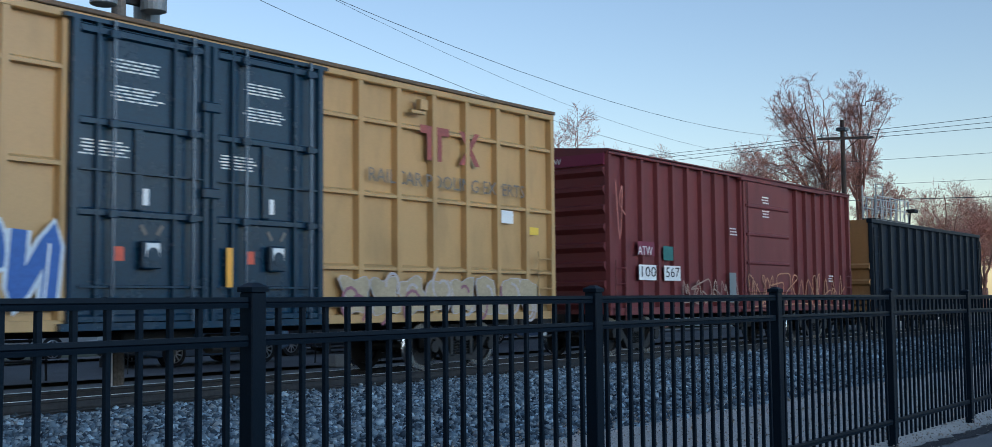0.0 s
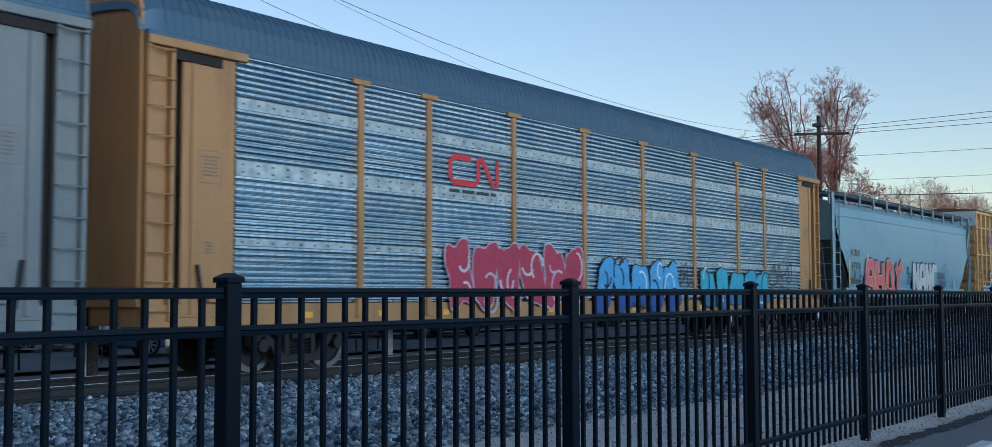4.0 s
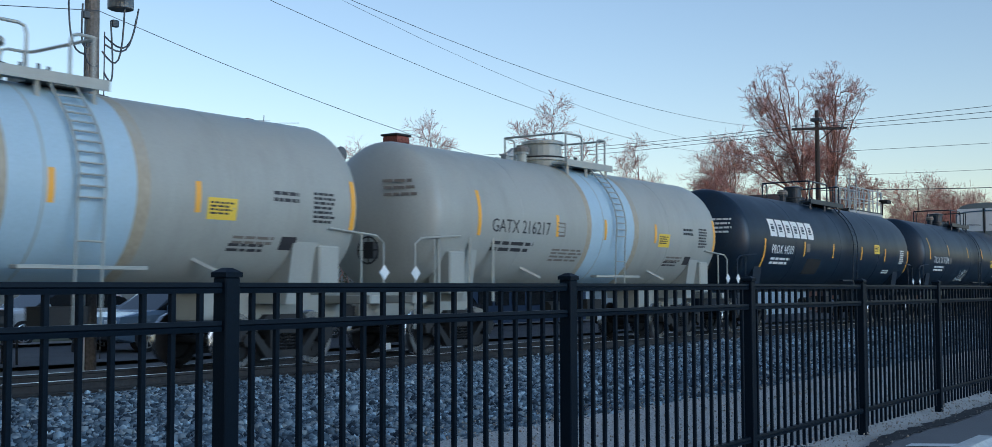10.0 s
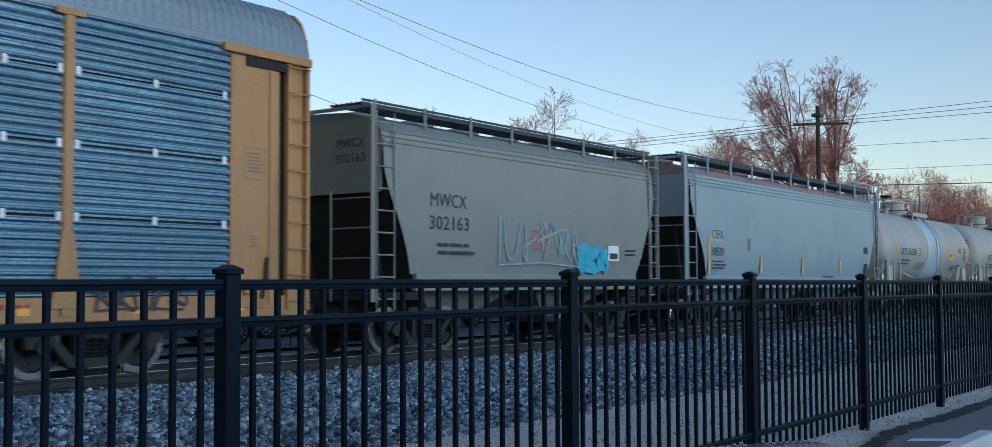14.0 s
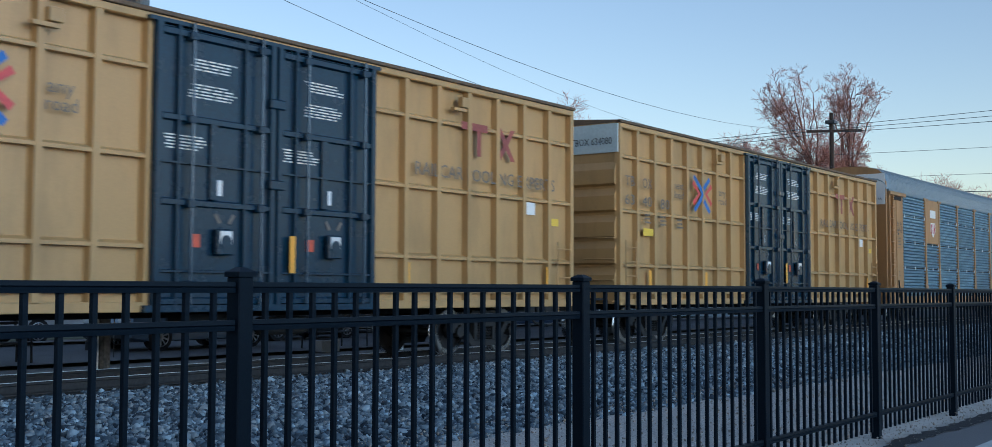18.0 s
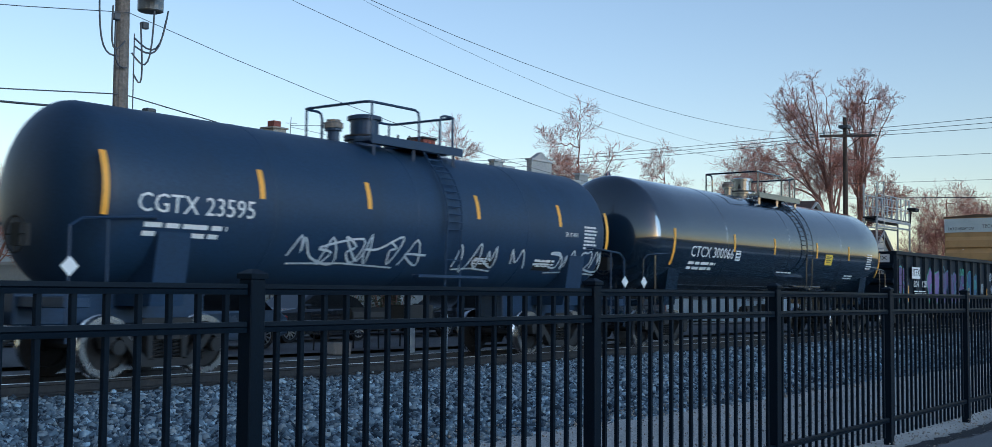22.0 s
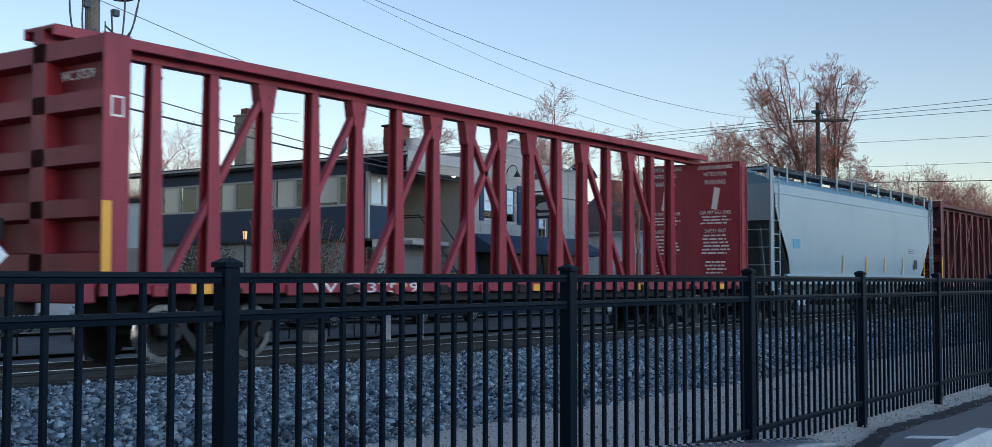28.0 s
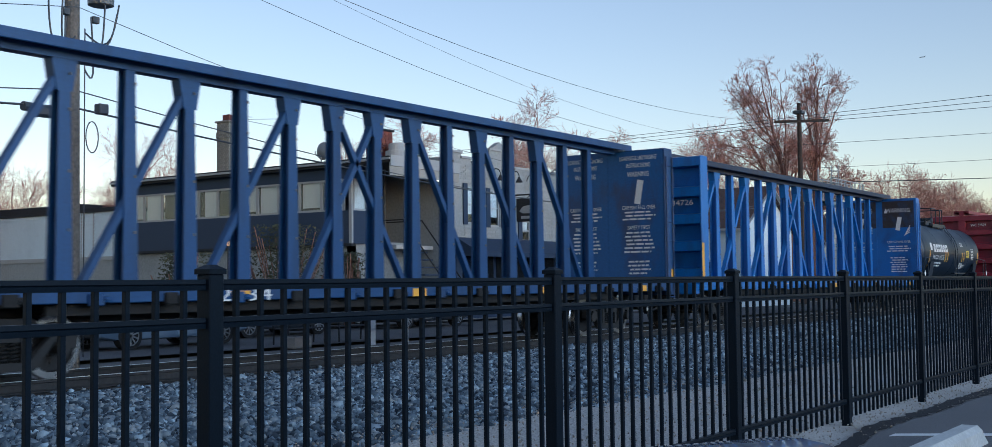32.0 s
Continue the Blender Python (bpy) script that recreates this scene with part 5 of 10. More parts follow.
        part("saddle", Shape().prism([(-1.2, 1.0), (-1.38, 2.1), (-1.0, 1.6), (0, 1.25), (1.0, 1.6), (1.38, 2.1), (1.2, 1.0)], "x", x - 0.3, x + 0.3), skin, c)
        part("stub_sill", Shape().cbox(min(sgn * (h - 3.0), sgn * (h + 0.35)), max(sgn * (h - 3.0), sgn * (h + 0.35)), -0.35, 0.35, 0.72, 1.22, 0.02), skin, c)
        part("end_sill", Shape().cbox(min(sgn * (h - 0.1), sgn * (h + 0.3)), max(sgn * (h - 0.1), sgn * (h + 0.3)), -1.5, 1.5, 0.98, 1.14, 0.015), rail_mat, c)
        s = Shape()
        xx = sgn * (h + 0.25)
        for y in (-1.5, 1.5):
            part("end_handrail", Shape().tube([(xx, y, 0.5), (xx, y, 2.1), (xx - sgn * 0.2, y, 2.22), (xx - sgn * 1.4, y, 2.3), (xx - sgn * 1.5, y * 0.9, 2.28)], 0.022, 6), rail_mat, c)
            part("end_handrail", Shape().tube([(xx, y, 0.62), (xx - sgn * 0.6, y, 0.62), (xx - sgn * 0.6, y, 2.22)], 0.02, 6), rail_mat, c)
        part("placard", Shape().prism([(xx - sgn * 0.0 - 0.14, 1.55), (xx, 1.69), (xx + 0.14, 1.55), (xx, 1.41)], "y", -1.53, -1.52), m_white, c)
    brake_wheel(c, -h - 0.45, -0.5, 2.0)
    part("brake_cylinder", Shape().cyl((-0.8, -0.4, 0.8), (0.2, -0.4, 0.8), 0.16).box(0.6, 1.3, -0.7, -0.2, 0.6, 1.0), m_steel, c)
    running_gear(c, 1.75, 0.7, sill=False)
    return c


def on_tank(z, zc=2.7, r=1.5):
    """The near side of a tank's skin at height z."""
    return -math.sqrt(max(0.0, r * r - (z - zc) ** 2)) - 0.006


def tank_text(c, body, size, x, z, material, width=0.0):
    zc, r = c["axis"], c["radius"]
    me = text_mesh(body, size, material, width)
    for v in me.vertices:
        zz = z + v.co.y
        v.co = (x + v.co.x, on_tank(zz, zc, r) - v.co.z, zz)
    return part("lettering", me, None, c)


def tank_patch(c, x0, x1, z0, z1, material, name="painted_panel", label=""):
    zc, r = c["axis"], c["radius"]
    s = Shape()
    n = max(2, int((z1 - z0) / 0.12) + 1)
    zs = [z0 + (z1 - z0) * i / n for i in range(n + 1)]
    s.add([(x, on_tank(z, zc, r), z) for z in zs for x in (x0, x1)], [(2 * i, 2 * i + 1, 2 * i + 3, 2 * i + 2) for i in range(n)])
    return part(name, s, material, c, label)


def tank_bars(c, x, z, w, h, rows, material, seed=1):
    zc, r = c["axis"], c["radius"]
    rng, s = random.Random(seed), Shape()
    step = h / rows
    for i in range(rows):
        z1 = z + h / 2 - i * step
        z0 = z1 - 0.55 * step
        a, end = x - w / 2, x + w / 2 - rng.uniform(0, 0.2) * w
        while a < end - 0.03:
            b = min(end, a + rng.uniform(0.12, 0.3) * w)
            s.add([(a, on_tank(z0, zc, r), z0), (b, on_tank(z0, zc, r), z0), (b, on_tank(z1, zc, r), z1), (a, on_tank(z1, zc, r), z1)], [(0, 1, 2, 3)])
            a = b + 0.04 * w
    return part("small_print", s, material, c)


# ---- gondolas ----
def gondola(name, label, rear, front, skin, end_mat=None, height=2.98):
    c = car(name, label, "gondola car", rear, front)
    h, low = c["half"], 0.86
    end_mat = end_mat or skin
    part("near_side", Shape().box(-h, h, NEAR + 0.1, NEAR + 0.13, low, height), skin, c)
    part("far_side", Shape().box(-h, h, 1.47, 1.5, low, height), skin, c)
    part("floor", Shape().box(-h, h, -1.47, 1.47, 1.0, 1.08), m_dark, c)
    part("top_chord", Shape().cbox(-h - 0.02, h + 0.02, NEAR - 0.03, NEAR + 0.18, height - 0.14, height, 0.015), skin, c)
    part("top_chord", Shape().cbox(-h - 0.02, h + 0.02, 1.42, 1.62, height - 0.14, height, 0.015), skin, c)
    part("side_sill", Shape().cbox(-h, h, NEAR + 0.02, NEAR + 0.13, low - 0.06, low + 0.16, 0.012), skin, c)
    n = 14
    for i in range(n + 1):
        x = -h + 0.08 + i * (2 * h - 0.16) / n
        part("side_stake", Shape().prism([(x - 0.09, NEAR + 0.1), (x - 0.06, NEAR - 0.01), (x + 0.06, NEAR - 0.01), (x + 0.09, NEAR + 0.1)], "z", low, height - 0.12), skin, c)
    for sgn in (-1, 1):
        x = sgn * h
        part("end_sheet", Shape().cbox(min(x, x - sgn * 0.1), max(x, x - sgn * 0.1), -1.5, 1.5, low, height - 0.02, 0.01), end_mat, c)
        for z in (1.3, 1.85, 2.4):
            part("end_rib", Shape().prism([(x, z - 0.12), (x + sgn * 0.12, z - 0.05), (x + sgn * 0.12, z + 0.05), (x, z + 0.12)], "y", -1.5, 1.5), end_mat, c)
        ladder(c, sgn * (h - 0.32), NEAR - 0.05, 0.7, height - 0.3, 0.45, 5, skin)
    part("load", Shape().prism([(-1.4, 1.1), (-1.0, 1.8), (0, 2.1), (1.0, 1.8), (1.4, 1.1)], "x", -h + 0.3, h - 0.3), m_dark, c)
    brake_wheel(c, -h - 0.3, 0.5, 1.9)
    running_gear(c, 2.1, 0.65)
    return c


# ---- centre-beam flat cars ----
def centerbeam(name, label, rear, front, skin, columns, braces, panel_mat=None, chord_mat=None, wall=4.82, bold=False):
    c = car(name, label, "centerbeam flat car", rear, front)
    h = c["half"]
    panel_mat = panel_mat or skin
    deck, top = 1.25, 5.0
    part("deck", Shape().box(-h, h, -1.55, 1.55, deck - 0.12, deck), skin, c)
    part("side_sill", Shape().cbox(-h, h, NEAR, NEAR + 0.08, 1.02, deck, 0.012), skin, c)
    part("side_sill", Shape().cbox(-h, h, 1.52, 1.6, 1.02, deck, 0.012), skin, c)
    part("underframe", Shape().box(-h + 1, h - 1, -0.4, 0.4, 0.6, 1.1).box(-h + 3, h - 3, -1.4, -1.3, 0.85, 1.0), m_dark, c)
    # winches along the sill
    for i in range(16):
        x = -h + 1.0 + i * (2 * h - 2) / 15
        part("winch", Shape().cbox(x - 0.14, x + 0.1, NEAR - 0.07, NEAR, 0.98, 1.16, 0.015).cyl((x + 0.1, NEAR - 0.04, 1.07), (x + 0.2, NEAR - 0.04, 1.07), 0.05, n=8), m_dark if i % 2 else skin, c)
    for i in range(5):
        x = -h + 1.8 + i * (2 * h - 3.6) / 4
        part("reflective_strip", Shape().box(x - 0.2, x + 0.2, NEAR - 0.006, NEAR, 1.02, 1.17), m_yellow, c)
    # top chord: a wide flanged beam with lashing slots
    part("top_chord", Shape().prism([(-0.36, top - 0.04), (-0.36, top), (0.36, top), (0.36, top - 0.04), (0.12, top - 0.06), (0.12, top - 0.26), (-0.12, top - 0.26), (-0.12, top - 0.06)], "x", -h, h), chord_mat or skin, c)
    part("chord_lip", Shape().cbox(-h, h, -0.39, -0.33, top - 0.16, top + 0.01, 0.01).cbox(-h, h, 0.33, 0.39, top - 0.16, top + 0.01, 0.01), chord_mat or skin, c)
    for k in columns:
        x = -11.22 + k * 22.44
        s = Shape()
        vs = []
        for w, d, z in ((0.15, 0.13, deck), (0.09, 0.105, top - 0.2)):
            e = 0.03
            vs += [(x + px, py, z) for px, py in ((-w, -d), (w, -d), (w, -d + e), (0.015, -d + e), (0.015, d - e), (w, d - e), (w, d), (-w, d), (-w, d - e), (-0.015, d - e), (-0.015, -d + e), (-w, -d + e))]
        s.add(vs, [(i, (i + 1) % 12, 12 + (i + 1) % 12, 12 + i) for i in range(12)])
        part("column", s, skin, c)
        for z in (2.1, 3.0, 3.95, 4.5):
            part("strap_guide", Shape().box(x + 0.055, x + 0.083, -0.15, -0.13, z, z + 0.045), m_greystencil, c)
    for a, b in braces:
        xa, xb = -11.22 + a * 22.44, -11.22 + b * 22.44
        part("brace", Shape().bar((xa, -0.02, top - 0.35), (xb, -0.02, deck), 0.11, 0.135, up=(0, 1, 0)), skin, c)
        part("gusset", Shape().prism([(xa - 0.24, top - 0.2), (xa + 0.24, top - 0.2), (xa + 0.14, top - 0.75), (xa - 0.14, top - 0.75)], "y", -0.11, 0.11), skin, c)
    # bulkheads
    for sgn in (-1, 1):
        x = sgn * h
        a, b = sorted((x, x - sgn * 0.46))
        part("bulkhead", Shape().box(a + (0.3 if sgn < 0 else 0.0), b - (0.0 if sgn < 0 else 0.3), NEAR + 0.02, 1.58, deck, wall - 0.03), panel_mat, c, "steel end bulkhead")
        part("bulkhead_side", Shape().cbox(a, b, NEAR, NEAR + 0.05, deck - 0.25, wall, 0.01), skin, c)
        part("bulkhead_side", Shape().cbox(a, b, 1.55, 1.6, deck - 0.25, wall, 0.01), skin, c)
        o = x - sgn * 0.02
        u0, u1 = sorted((o, x - sgn * 0.3))
        for z in (1.55, 2.33, 3.1, 3.88, wall - 0.08):
            part("bulkhead_beam", Shape().prism([(u0 if sgn < 0 else u1, z - 0.2), (x - sgn * 0.3, z - 0.24), (x - sgn * 0.3, z + 0.1), (u0 if sgn < 0 else u1, z + 0.06)], "y", NEAR + 0.05, 1.55), skin, c)
        part("bulkhead_post", Shape().cbox(u0, u1, -0.18, 0.18, deck - 0.2, wall - 0.01, 0.012), skin, c)
        if sgn == 1:
            for cy in (-0.82, 0.82):
                p = part("instruction_panel", Shape().box(a - 0.012, a - 0.004, cy - 0.7, cy + 0.7, deck + 0.15, wall - 0.06), panel_mat, c, "lettered bulkhead panel")
                px = a - 0.018

                def line(body, size, width, z):
                    part("lettering", text_mesh(body, size, m_stencil, width), None, p, at=pose(px, cy, z, 90, 0, -90))

                def print_block(z, w, hh, rows, sd):
                    bars(p, 0, 0, w, hh, rows, 0, seed=sd).matrix_basis = pose(a - 0.014, cy, z, 0, 0, -90)

                ladder_sign = [(cy + 0.13, -0.3), (cy - 0.05, -0.34), (cy - 0.16, 0.3), (cy + 0.02, 0.34)]
                if bold:
                    part("rust_patch", Shape().box(a - 0.0155, a - 0.0125, cy - 0.68, cy + 0.68, 3.55, wall - 0.1), m_rustpatch, p, "dark rust patch")
                    line("WARNING", 0.27, 1.05, 4.3)
                    part("warning_sign", Shape().prism([(cy + 0.62, 4.2), (cy + 0.46, 4.2), (cy + 0.54, 4.4)], "x", a - 0.022, a - 0.017), m_stencil, p)
                    part("pictogram", Shape().prism([(u, 3.72 + 0.9 * w) for u, w in ladder_sign], "x", a - 0.022, a - 0.017), m_stencil, p)
                    for k in range(5):
                        part("pictogram_line", Shape().bar((px, cy - 0.25 - 0.03 * k, 3.2 + 0.05 * k), (px, cy - 0.5, 3.35 + 0.07 * k), 0.01, 0.03), m_stencil, p)
                    line("CAR MAY FALL OVER", 0.15, 1.0, 2.92)
                    print_block(2.6, 1.05, 0.3, 3, 5)
                    print_block(1.9, 0.8, 0.7, 7, 8)
                else:
                    line("LOADING & UNLOADING", 0.17, 1.1, 4.6)
                    line("INSTRUCTIONS", 0.17, 0.72, 4.4)
                    line("WARNING", 0.2, 0.66, 4.16)
                    part("pictogram", Shape().prism([(u, 3.68 + w) for u, w in ladder_sign], "x", a - 0.022, a - 0.017), m_stencil, p)
                    line("CAR MAY FALL OVER", 0.15, 1.0, 3.26)
                    print_block(3.02, 1.0, 0.28, 3, 5)
                    line("SAFETY FIRST", 0.15, 0.68, 2.72)
                    print_block(2.3, 0.95, 0.62, 6, 6)
                    print_block(1.62, 0.7, 0.42, 4, 7)
        ladder(c, x - sgn * 0.23, NEAR - 0.03, 0.6, 4.6, 0.36, 8, skin) if sgn == 1 else None
        part("corner_tape", Shape().box(min(x, x - sgn * 0.16), max(x, x - sgn * 0.16), NEAR - 0.006, NEAR - 0.001, 1.35, 2.35 if sgn < 0 else 1.6), m_yellow, c)
        part("end_sill", Shape().cbox(min(x, x + sgn * 0.3), max(x, x + sgn * 0.3), -1.5, 1.5, 0.9, 1.2, 0.02), skin, c)
    brake_wheel(c, -h - 0.3, 0.7, 2.0)
    running_gear(c, 2.6, 0.65, sill=False)
    return c


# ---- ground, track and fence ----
# Fines darkened so their colour holds the shade in gaps between stones
m_ballast_bed = mat("ballast_fines_with_gap_shade", (0.02, 0.026, 0.032), 0.95, grain=16, vary=0.5, bump=0.8, dirt=(0.05, 0.05, 0.055), dirt_scale=3)
m_stone = mat("grey_ballast_stone", (0.24, 0.26, 0.29), 0.85, grain=14, vary=0.25, bump=0.4)
m_gravel = mat("pale_fine_gravel", (0.45, 0.43, 0.40), 0.95, grain=45, vary=0.5, bump=0.9, dirt=(0.33, 0.32, 0.30), dirt_scale=1.3)
m_strip = mat("dusty_concrete_edge", (0.50, 0.48, 0.445), 0.92, grain=60, vary=0.25, bump=0.5, dirt=(0.30, 0.27, 0.23), dirt_scale=1.6, dirt_amount=0.7)
m_asphalt = mat("parking_asphalt", (0.15, 0.152, 0.158), 0.85, grain=90, vary=0.35, bump=0.4, dirt=(0.11, 0.112, 0.115), dirt_scale=0.8, dirt_amount=0.6)
m_tar = mat("fresh_tar_edge", (0.018, 0.018, 0.02), 0.7, grain=60, vary=0.3, bump=0.6)
m_street = mat("street_asphalt", (0.085, 0.087, 0.09), 0.85, grain=50, vary=0.25, bump=0.3, dirt=(0.05, 0.05, 0.052), dirt_scale=0.6)
m_walk = mat("pavement_concrete", (0.26, 0.25, 0.24), 0.9, grain=40, vary=0.15, bump=0.3, dirt=(0.16, 0.155, 0.15), dirt_scale=1.0)
m_grass = mat("winter_grass", (0.055, 0.06, 0.025), 0.95, grain=25, vary=0.5, bump=0.8, dirt=(0.09, 0.075, 0.04), dirt_scale=0.5, dirt_amount=0.7)


def sheet(name, x0, x1, y0, y1, z, material, label, nx=1, ny=1, wob=None, kind="structure"):
    s = Shape()
    for j in range(ny + 1):
        for i in range(nx + 1):
            x, y = x0 + (x1 - x0) * i / nx, y0 + (y1 - y0) * j / ny
            s.v.append((x, y, z + (wob(x, y) if wob else 0)))
    s.f = [(j * (nx + 1) + i, j * (nx + 1) + i + 1, (j + 1) * (nx + 1) + i + 1, (j + 1) * (nx + 1) + i) for j in range(ny) for i in range(nx)]
    return tagged(part(name, s, material), label, name.split("_")[0], kind=kind)


sheet("ground", -3000, 3000, -3000, 3000, -0.42, m_grass, "brown winter grass ground reaching the horizon")
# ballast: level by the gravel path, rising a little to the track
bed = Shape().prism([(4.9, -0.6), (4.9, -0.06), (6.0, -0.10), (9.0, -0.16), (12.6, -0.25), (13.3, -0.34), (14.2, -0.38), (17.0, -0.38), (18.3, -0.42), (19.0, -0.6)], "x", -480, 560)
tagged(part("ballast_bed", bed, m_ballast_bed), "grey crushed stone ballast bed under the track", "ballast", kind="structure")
sheet("gravel_path", -60, 90, 3.2, 5.6, -0.045, m_gravel, "pale fine gravel strip beside the fence", 150, 3, lambda x, y: 0.012 * noise.noise((x * 1.3, y * 1.3, 0)))
sheet("pavement_edge", -60, 90, 2.5, 3.2, -0.02, m_strip, "dusty worn concrete edge along the fence", 300, 4, lambda x, y: 0.02 * noise.noise((x * 2.1, y * 2.1, 3)))
sheet("parking_lot", -60, 90, -40, 2.5, -0.015, m_asphalt, "grey asphalt parking lot", 1, 1)
sheet("street", -200, 300, 20.0, 29.0, -0.30, m_street, "asphalt street beyond the railway")

m_verge = mat("dull_verge_gravel", (0.16, 0.16, 0.155), 0.95, grain=40, vary=0.5, bump=0.8, dirt=(0.05, 0.055, 0.035), dirt_scale=0.8, dirt_amount=0.9)
sheet("verge", -200, 300, 18.3, 20.0, -0.375, m_verge, "dull gravel verge with weeds between track and street", 100, 2, lambda x, y: 0.01 * noise.noise((x * 2.0, y * 2.0, 8)))
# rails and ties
m_trackfines = mat("dark_track_fines", (0.04, 0.041, 0.042), 0.9, grain=30, vary=0.35, bump=0.5, dirt=(0.022, 0.022, 0.023), dirt_scale=2.0)
sheet("track_bed", -200, 300, 13.15, 18.4, -0.362, m_trackfines, "dark fines under the rails", 100, 4, lambda x, y: 0.012 * noise.noise((x * 2.0, y * 2.0, 5)))
prof = [(-0.07, 0), (0.07, 0), (0.07, 0.015), (0.012, 0.035), (0.010, 0.125), (0.036, 0.135), (0.036, 0.166), (0.026, 0.172), (-0.026, 0.172), (-0.036, 0.166), (-0.036, 0.135), (-0.010, 0.125), (-0.012, 0.035), (-0.07, 0.015)]
for y in (TRACK_Y - 0.7525, TRACK_Y + 0.7525):
    rail = tagged(part("rail", Shape().prism([(y + a, RAIL_Z - 0.231 + b) for a, b in prof], "x", -480, 560), m_rail), "rusty steel rail with a polished top", "rail", "rails", "structure")
    part("rail_head", Shape().box(-480, 560, y - 0.026, y + 0.026, RAIL_Z - 0.059, RAIL_Z - 0.055), m_railhead, rail, "polished running surface")
ties = Shape()
for i in range(-300, 520):
    x = i * 0.55
    if -4 < x < 150:
        ties.cbox(x - 0.115, x + 0.115, TRACK_Y - 1.3, TRACK_Y + 1.3, RAIL_Z - 0.42, RAIL_Z - 0.234, 0.012)
tagged(part("railway_ties", ties, m_tie), "dark creosoted timber railway ties in ballast", "ties", kind="stuff")

# the iron fence
FENCE_Y, POST_GAP, POST_0 = 3.0, 2.14, 2.655
fence = thing("fence", "black powder-coated metal picket fence beside a gravel strip", "fence")
post_me = Shape().cbox(-0.032, 0.032, -0.032, 0.032, -0.03, 1.155, 0.004).mesh("post", m_black_fence)
cap_me = Shape().add([(-0.037, -0.037, 1.155), (0.037, -0.037, 1.155), (0.037, 0.037, 1.155), (-0.037, 0.037, 1.155), (-0.037, -0.037, 1.172), (0.037, -0.037, 1.172), (0.037, 0.037, 1.172), (-0.037, 0.037, 1.172), (-0.012, -0.012, 1.187), (0.012, -0.012, 1.187), (0.012, 0.012, 1.187), (-0.012, 0.012, 1.187)],
                     [(3, 2, 1, 0), (0, 1, 5, 4), (1, 2, 6, 5), (2, 3, 7, 6), (3, 0, 4, 7), (4, 5, 9, 8), (5, 6, 10, 9), (6, 7, 11, 10), (7, 4, 8, 11), (8, 9, 10, 11)]).mesh("post_cap", m_black_fence)
L = POST_GAP - 0.064


def rail_shape(z, h=0.036):
    s = Shape()
    s.prism([(-0.016, z - h), (-0.018, z - h * 0.55), (-0.013, z - h * 0.5), (-0.018, z - h * 0.42), (-0.016, z), (0.016, z), (0.018, z - h * 0.42), (0.013, z - h * 0.5), (0.018, z - h * 0.55), (0.016, z - h)], "x", 0.032, 0.032 + L)
    return s.mesh("fence_rail", m_black_fence)


rails_me = [rail_shape(1.138), rail_shape(1.012), rail_shape(0.185)]
picket_me = Shape().cbox(-0.0095, 0.0095, -0.0095, 0.0095, 0.035, 1.11, 0.002).mesh("picket", m_black_fence)


def sink(x):
    """How far the fence has settled at x."""
    return -0.012 * max(0.0, min(1.4, (7.4 - x) / 4.7))


for k in range(-3, 11):
    x = POST_0 + k * POST_GAP
    za, zb = sink(x), sink(x + POST_GAP)
    p = part("fence_post", post_me, None, fence, at=pose(x, FENCE_Y, za))
    part("post_cap", cap_me, None, p)
    if k == 10:
        break
    for me in rails_me:
        part("fence_rail", me, None, fence, at=pose(x, FENCE_Y, za, 0, -math.degrees(math.atan2(zb - za, POST_GAP)), 0))
    for i in range(18):
        u = (i + 1) / 19
        part("picket", picket_me, None, fence, at=pose(x + u * POST_GAP, FENCE_Y, za + u * (zb - za)))


# ---- across the street: materials ----
m_navy = mat("navy_siding", (0.014, 0.034, 0.075), 0.6, grain=20, vary=0.15, bump=0.1, dirt=(0.022, 0.042, 0.075), dirt_scale=1.0)
m_brickwhite = mat("white_painted_brick", (0.31, 0.325, 0.32), 0.8, grain=12, vary=0.15, bump=0.3, dirt=(0.22, 0.225, 0.215), dirt_scale=0.8, rand=0.06)
m_stucco = mat("grey_stucco", (0.33, 0.32, 0.29), 0.85, grain=30, vary=0.12, bump=0.3, dirt=(0.22, 0.21, 0.19), dirt_scale=0.7)
m_siding = mat("pale_blue_siding", (0.62, 0.71, 0.75), 0.6, grain=18, vary=0.08, bump=0.1, dirt=(0.44, 0.52, 0.56), dirt_scale=0.9)
m_trim = mat("grey_white_trim", (0.36, 0.37, 0.37), 0.6, grain=25, vary=0.1, bump=0.05, dirt=(0.25, 0.25, 0.25), dirt_scale=1.2)
m_roofblack = mat("black_roofing", (0.02, 0.021, 0.024), 0.8, grain=25, vary=0.3, bump=0.3)
m_shingle = mat("brown_shingles", (0.085, 0.05, 0.042), 0.9, grain=9, vary=0.35, bump=0.4, dirt=(0.05, 0.035, 0.03), dirt_scale=1.5)
m_brickred = mat("red_brick", (0.20, 0.06, 0.045), 0.85, grain=9, vary=0.35, bump=0.4, dirt=(0.08, 0.04, 0.035), dirt_scale=2.5, rand=0.15)
m_brickgrey = mat("weathered_grey_brick", (0.30, 0.28, 0.245), 0.85, grain=9, vary=0.25, bump=0.3, dirt=(0.17, 0.16, 0.14), dirt_scale=1.5, rand=0.1)
m_bark = mat("grey_brown_bark", (0.27, 0.14, 0.105), 0.9, grain=20, vary=0.3, bump=0.3)
m_twig = mat("reddish_twigs", (0.44, 0.21, 0.165), 0.9, grain=20, vary=0.25, bump=0)
m_shrub = mat("olive_shrub_leaves", (0.06, 0.06, 0.03), 0.85, grain=20, vary=0.4, bump=0)
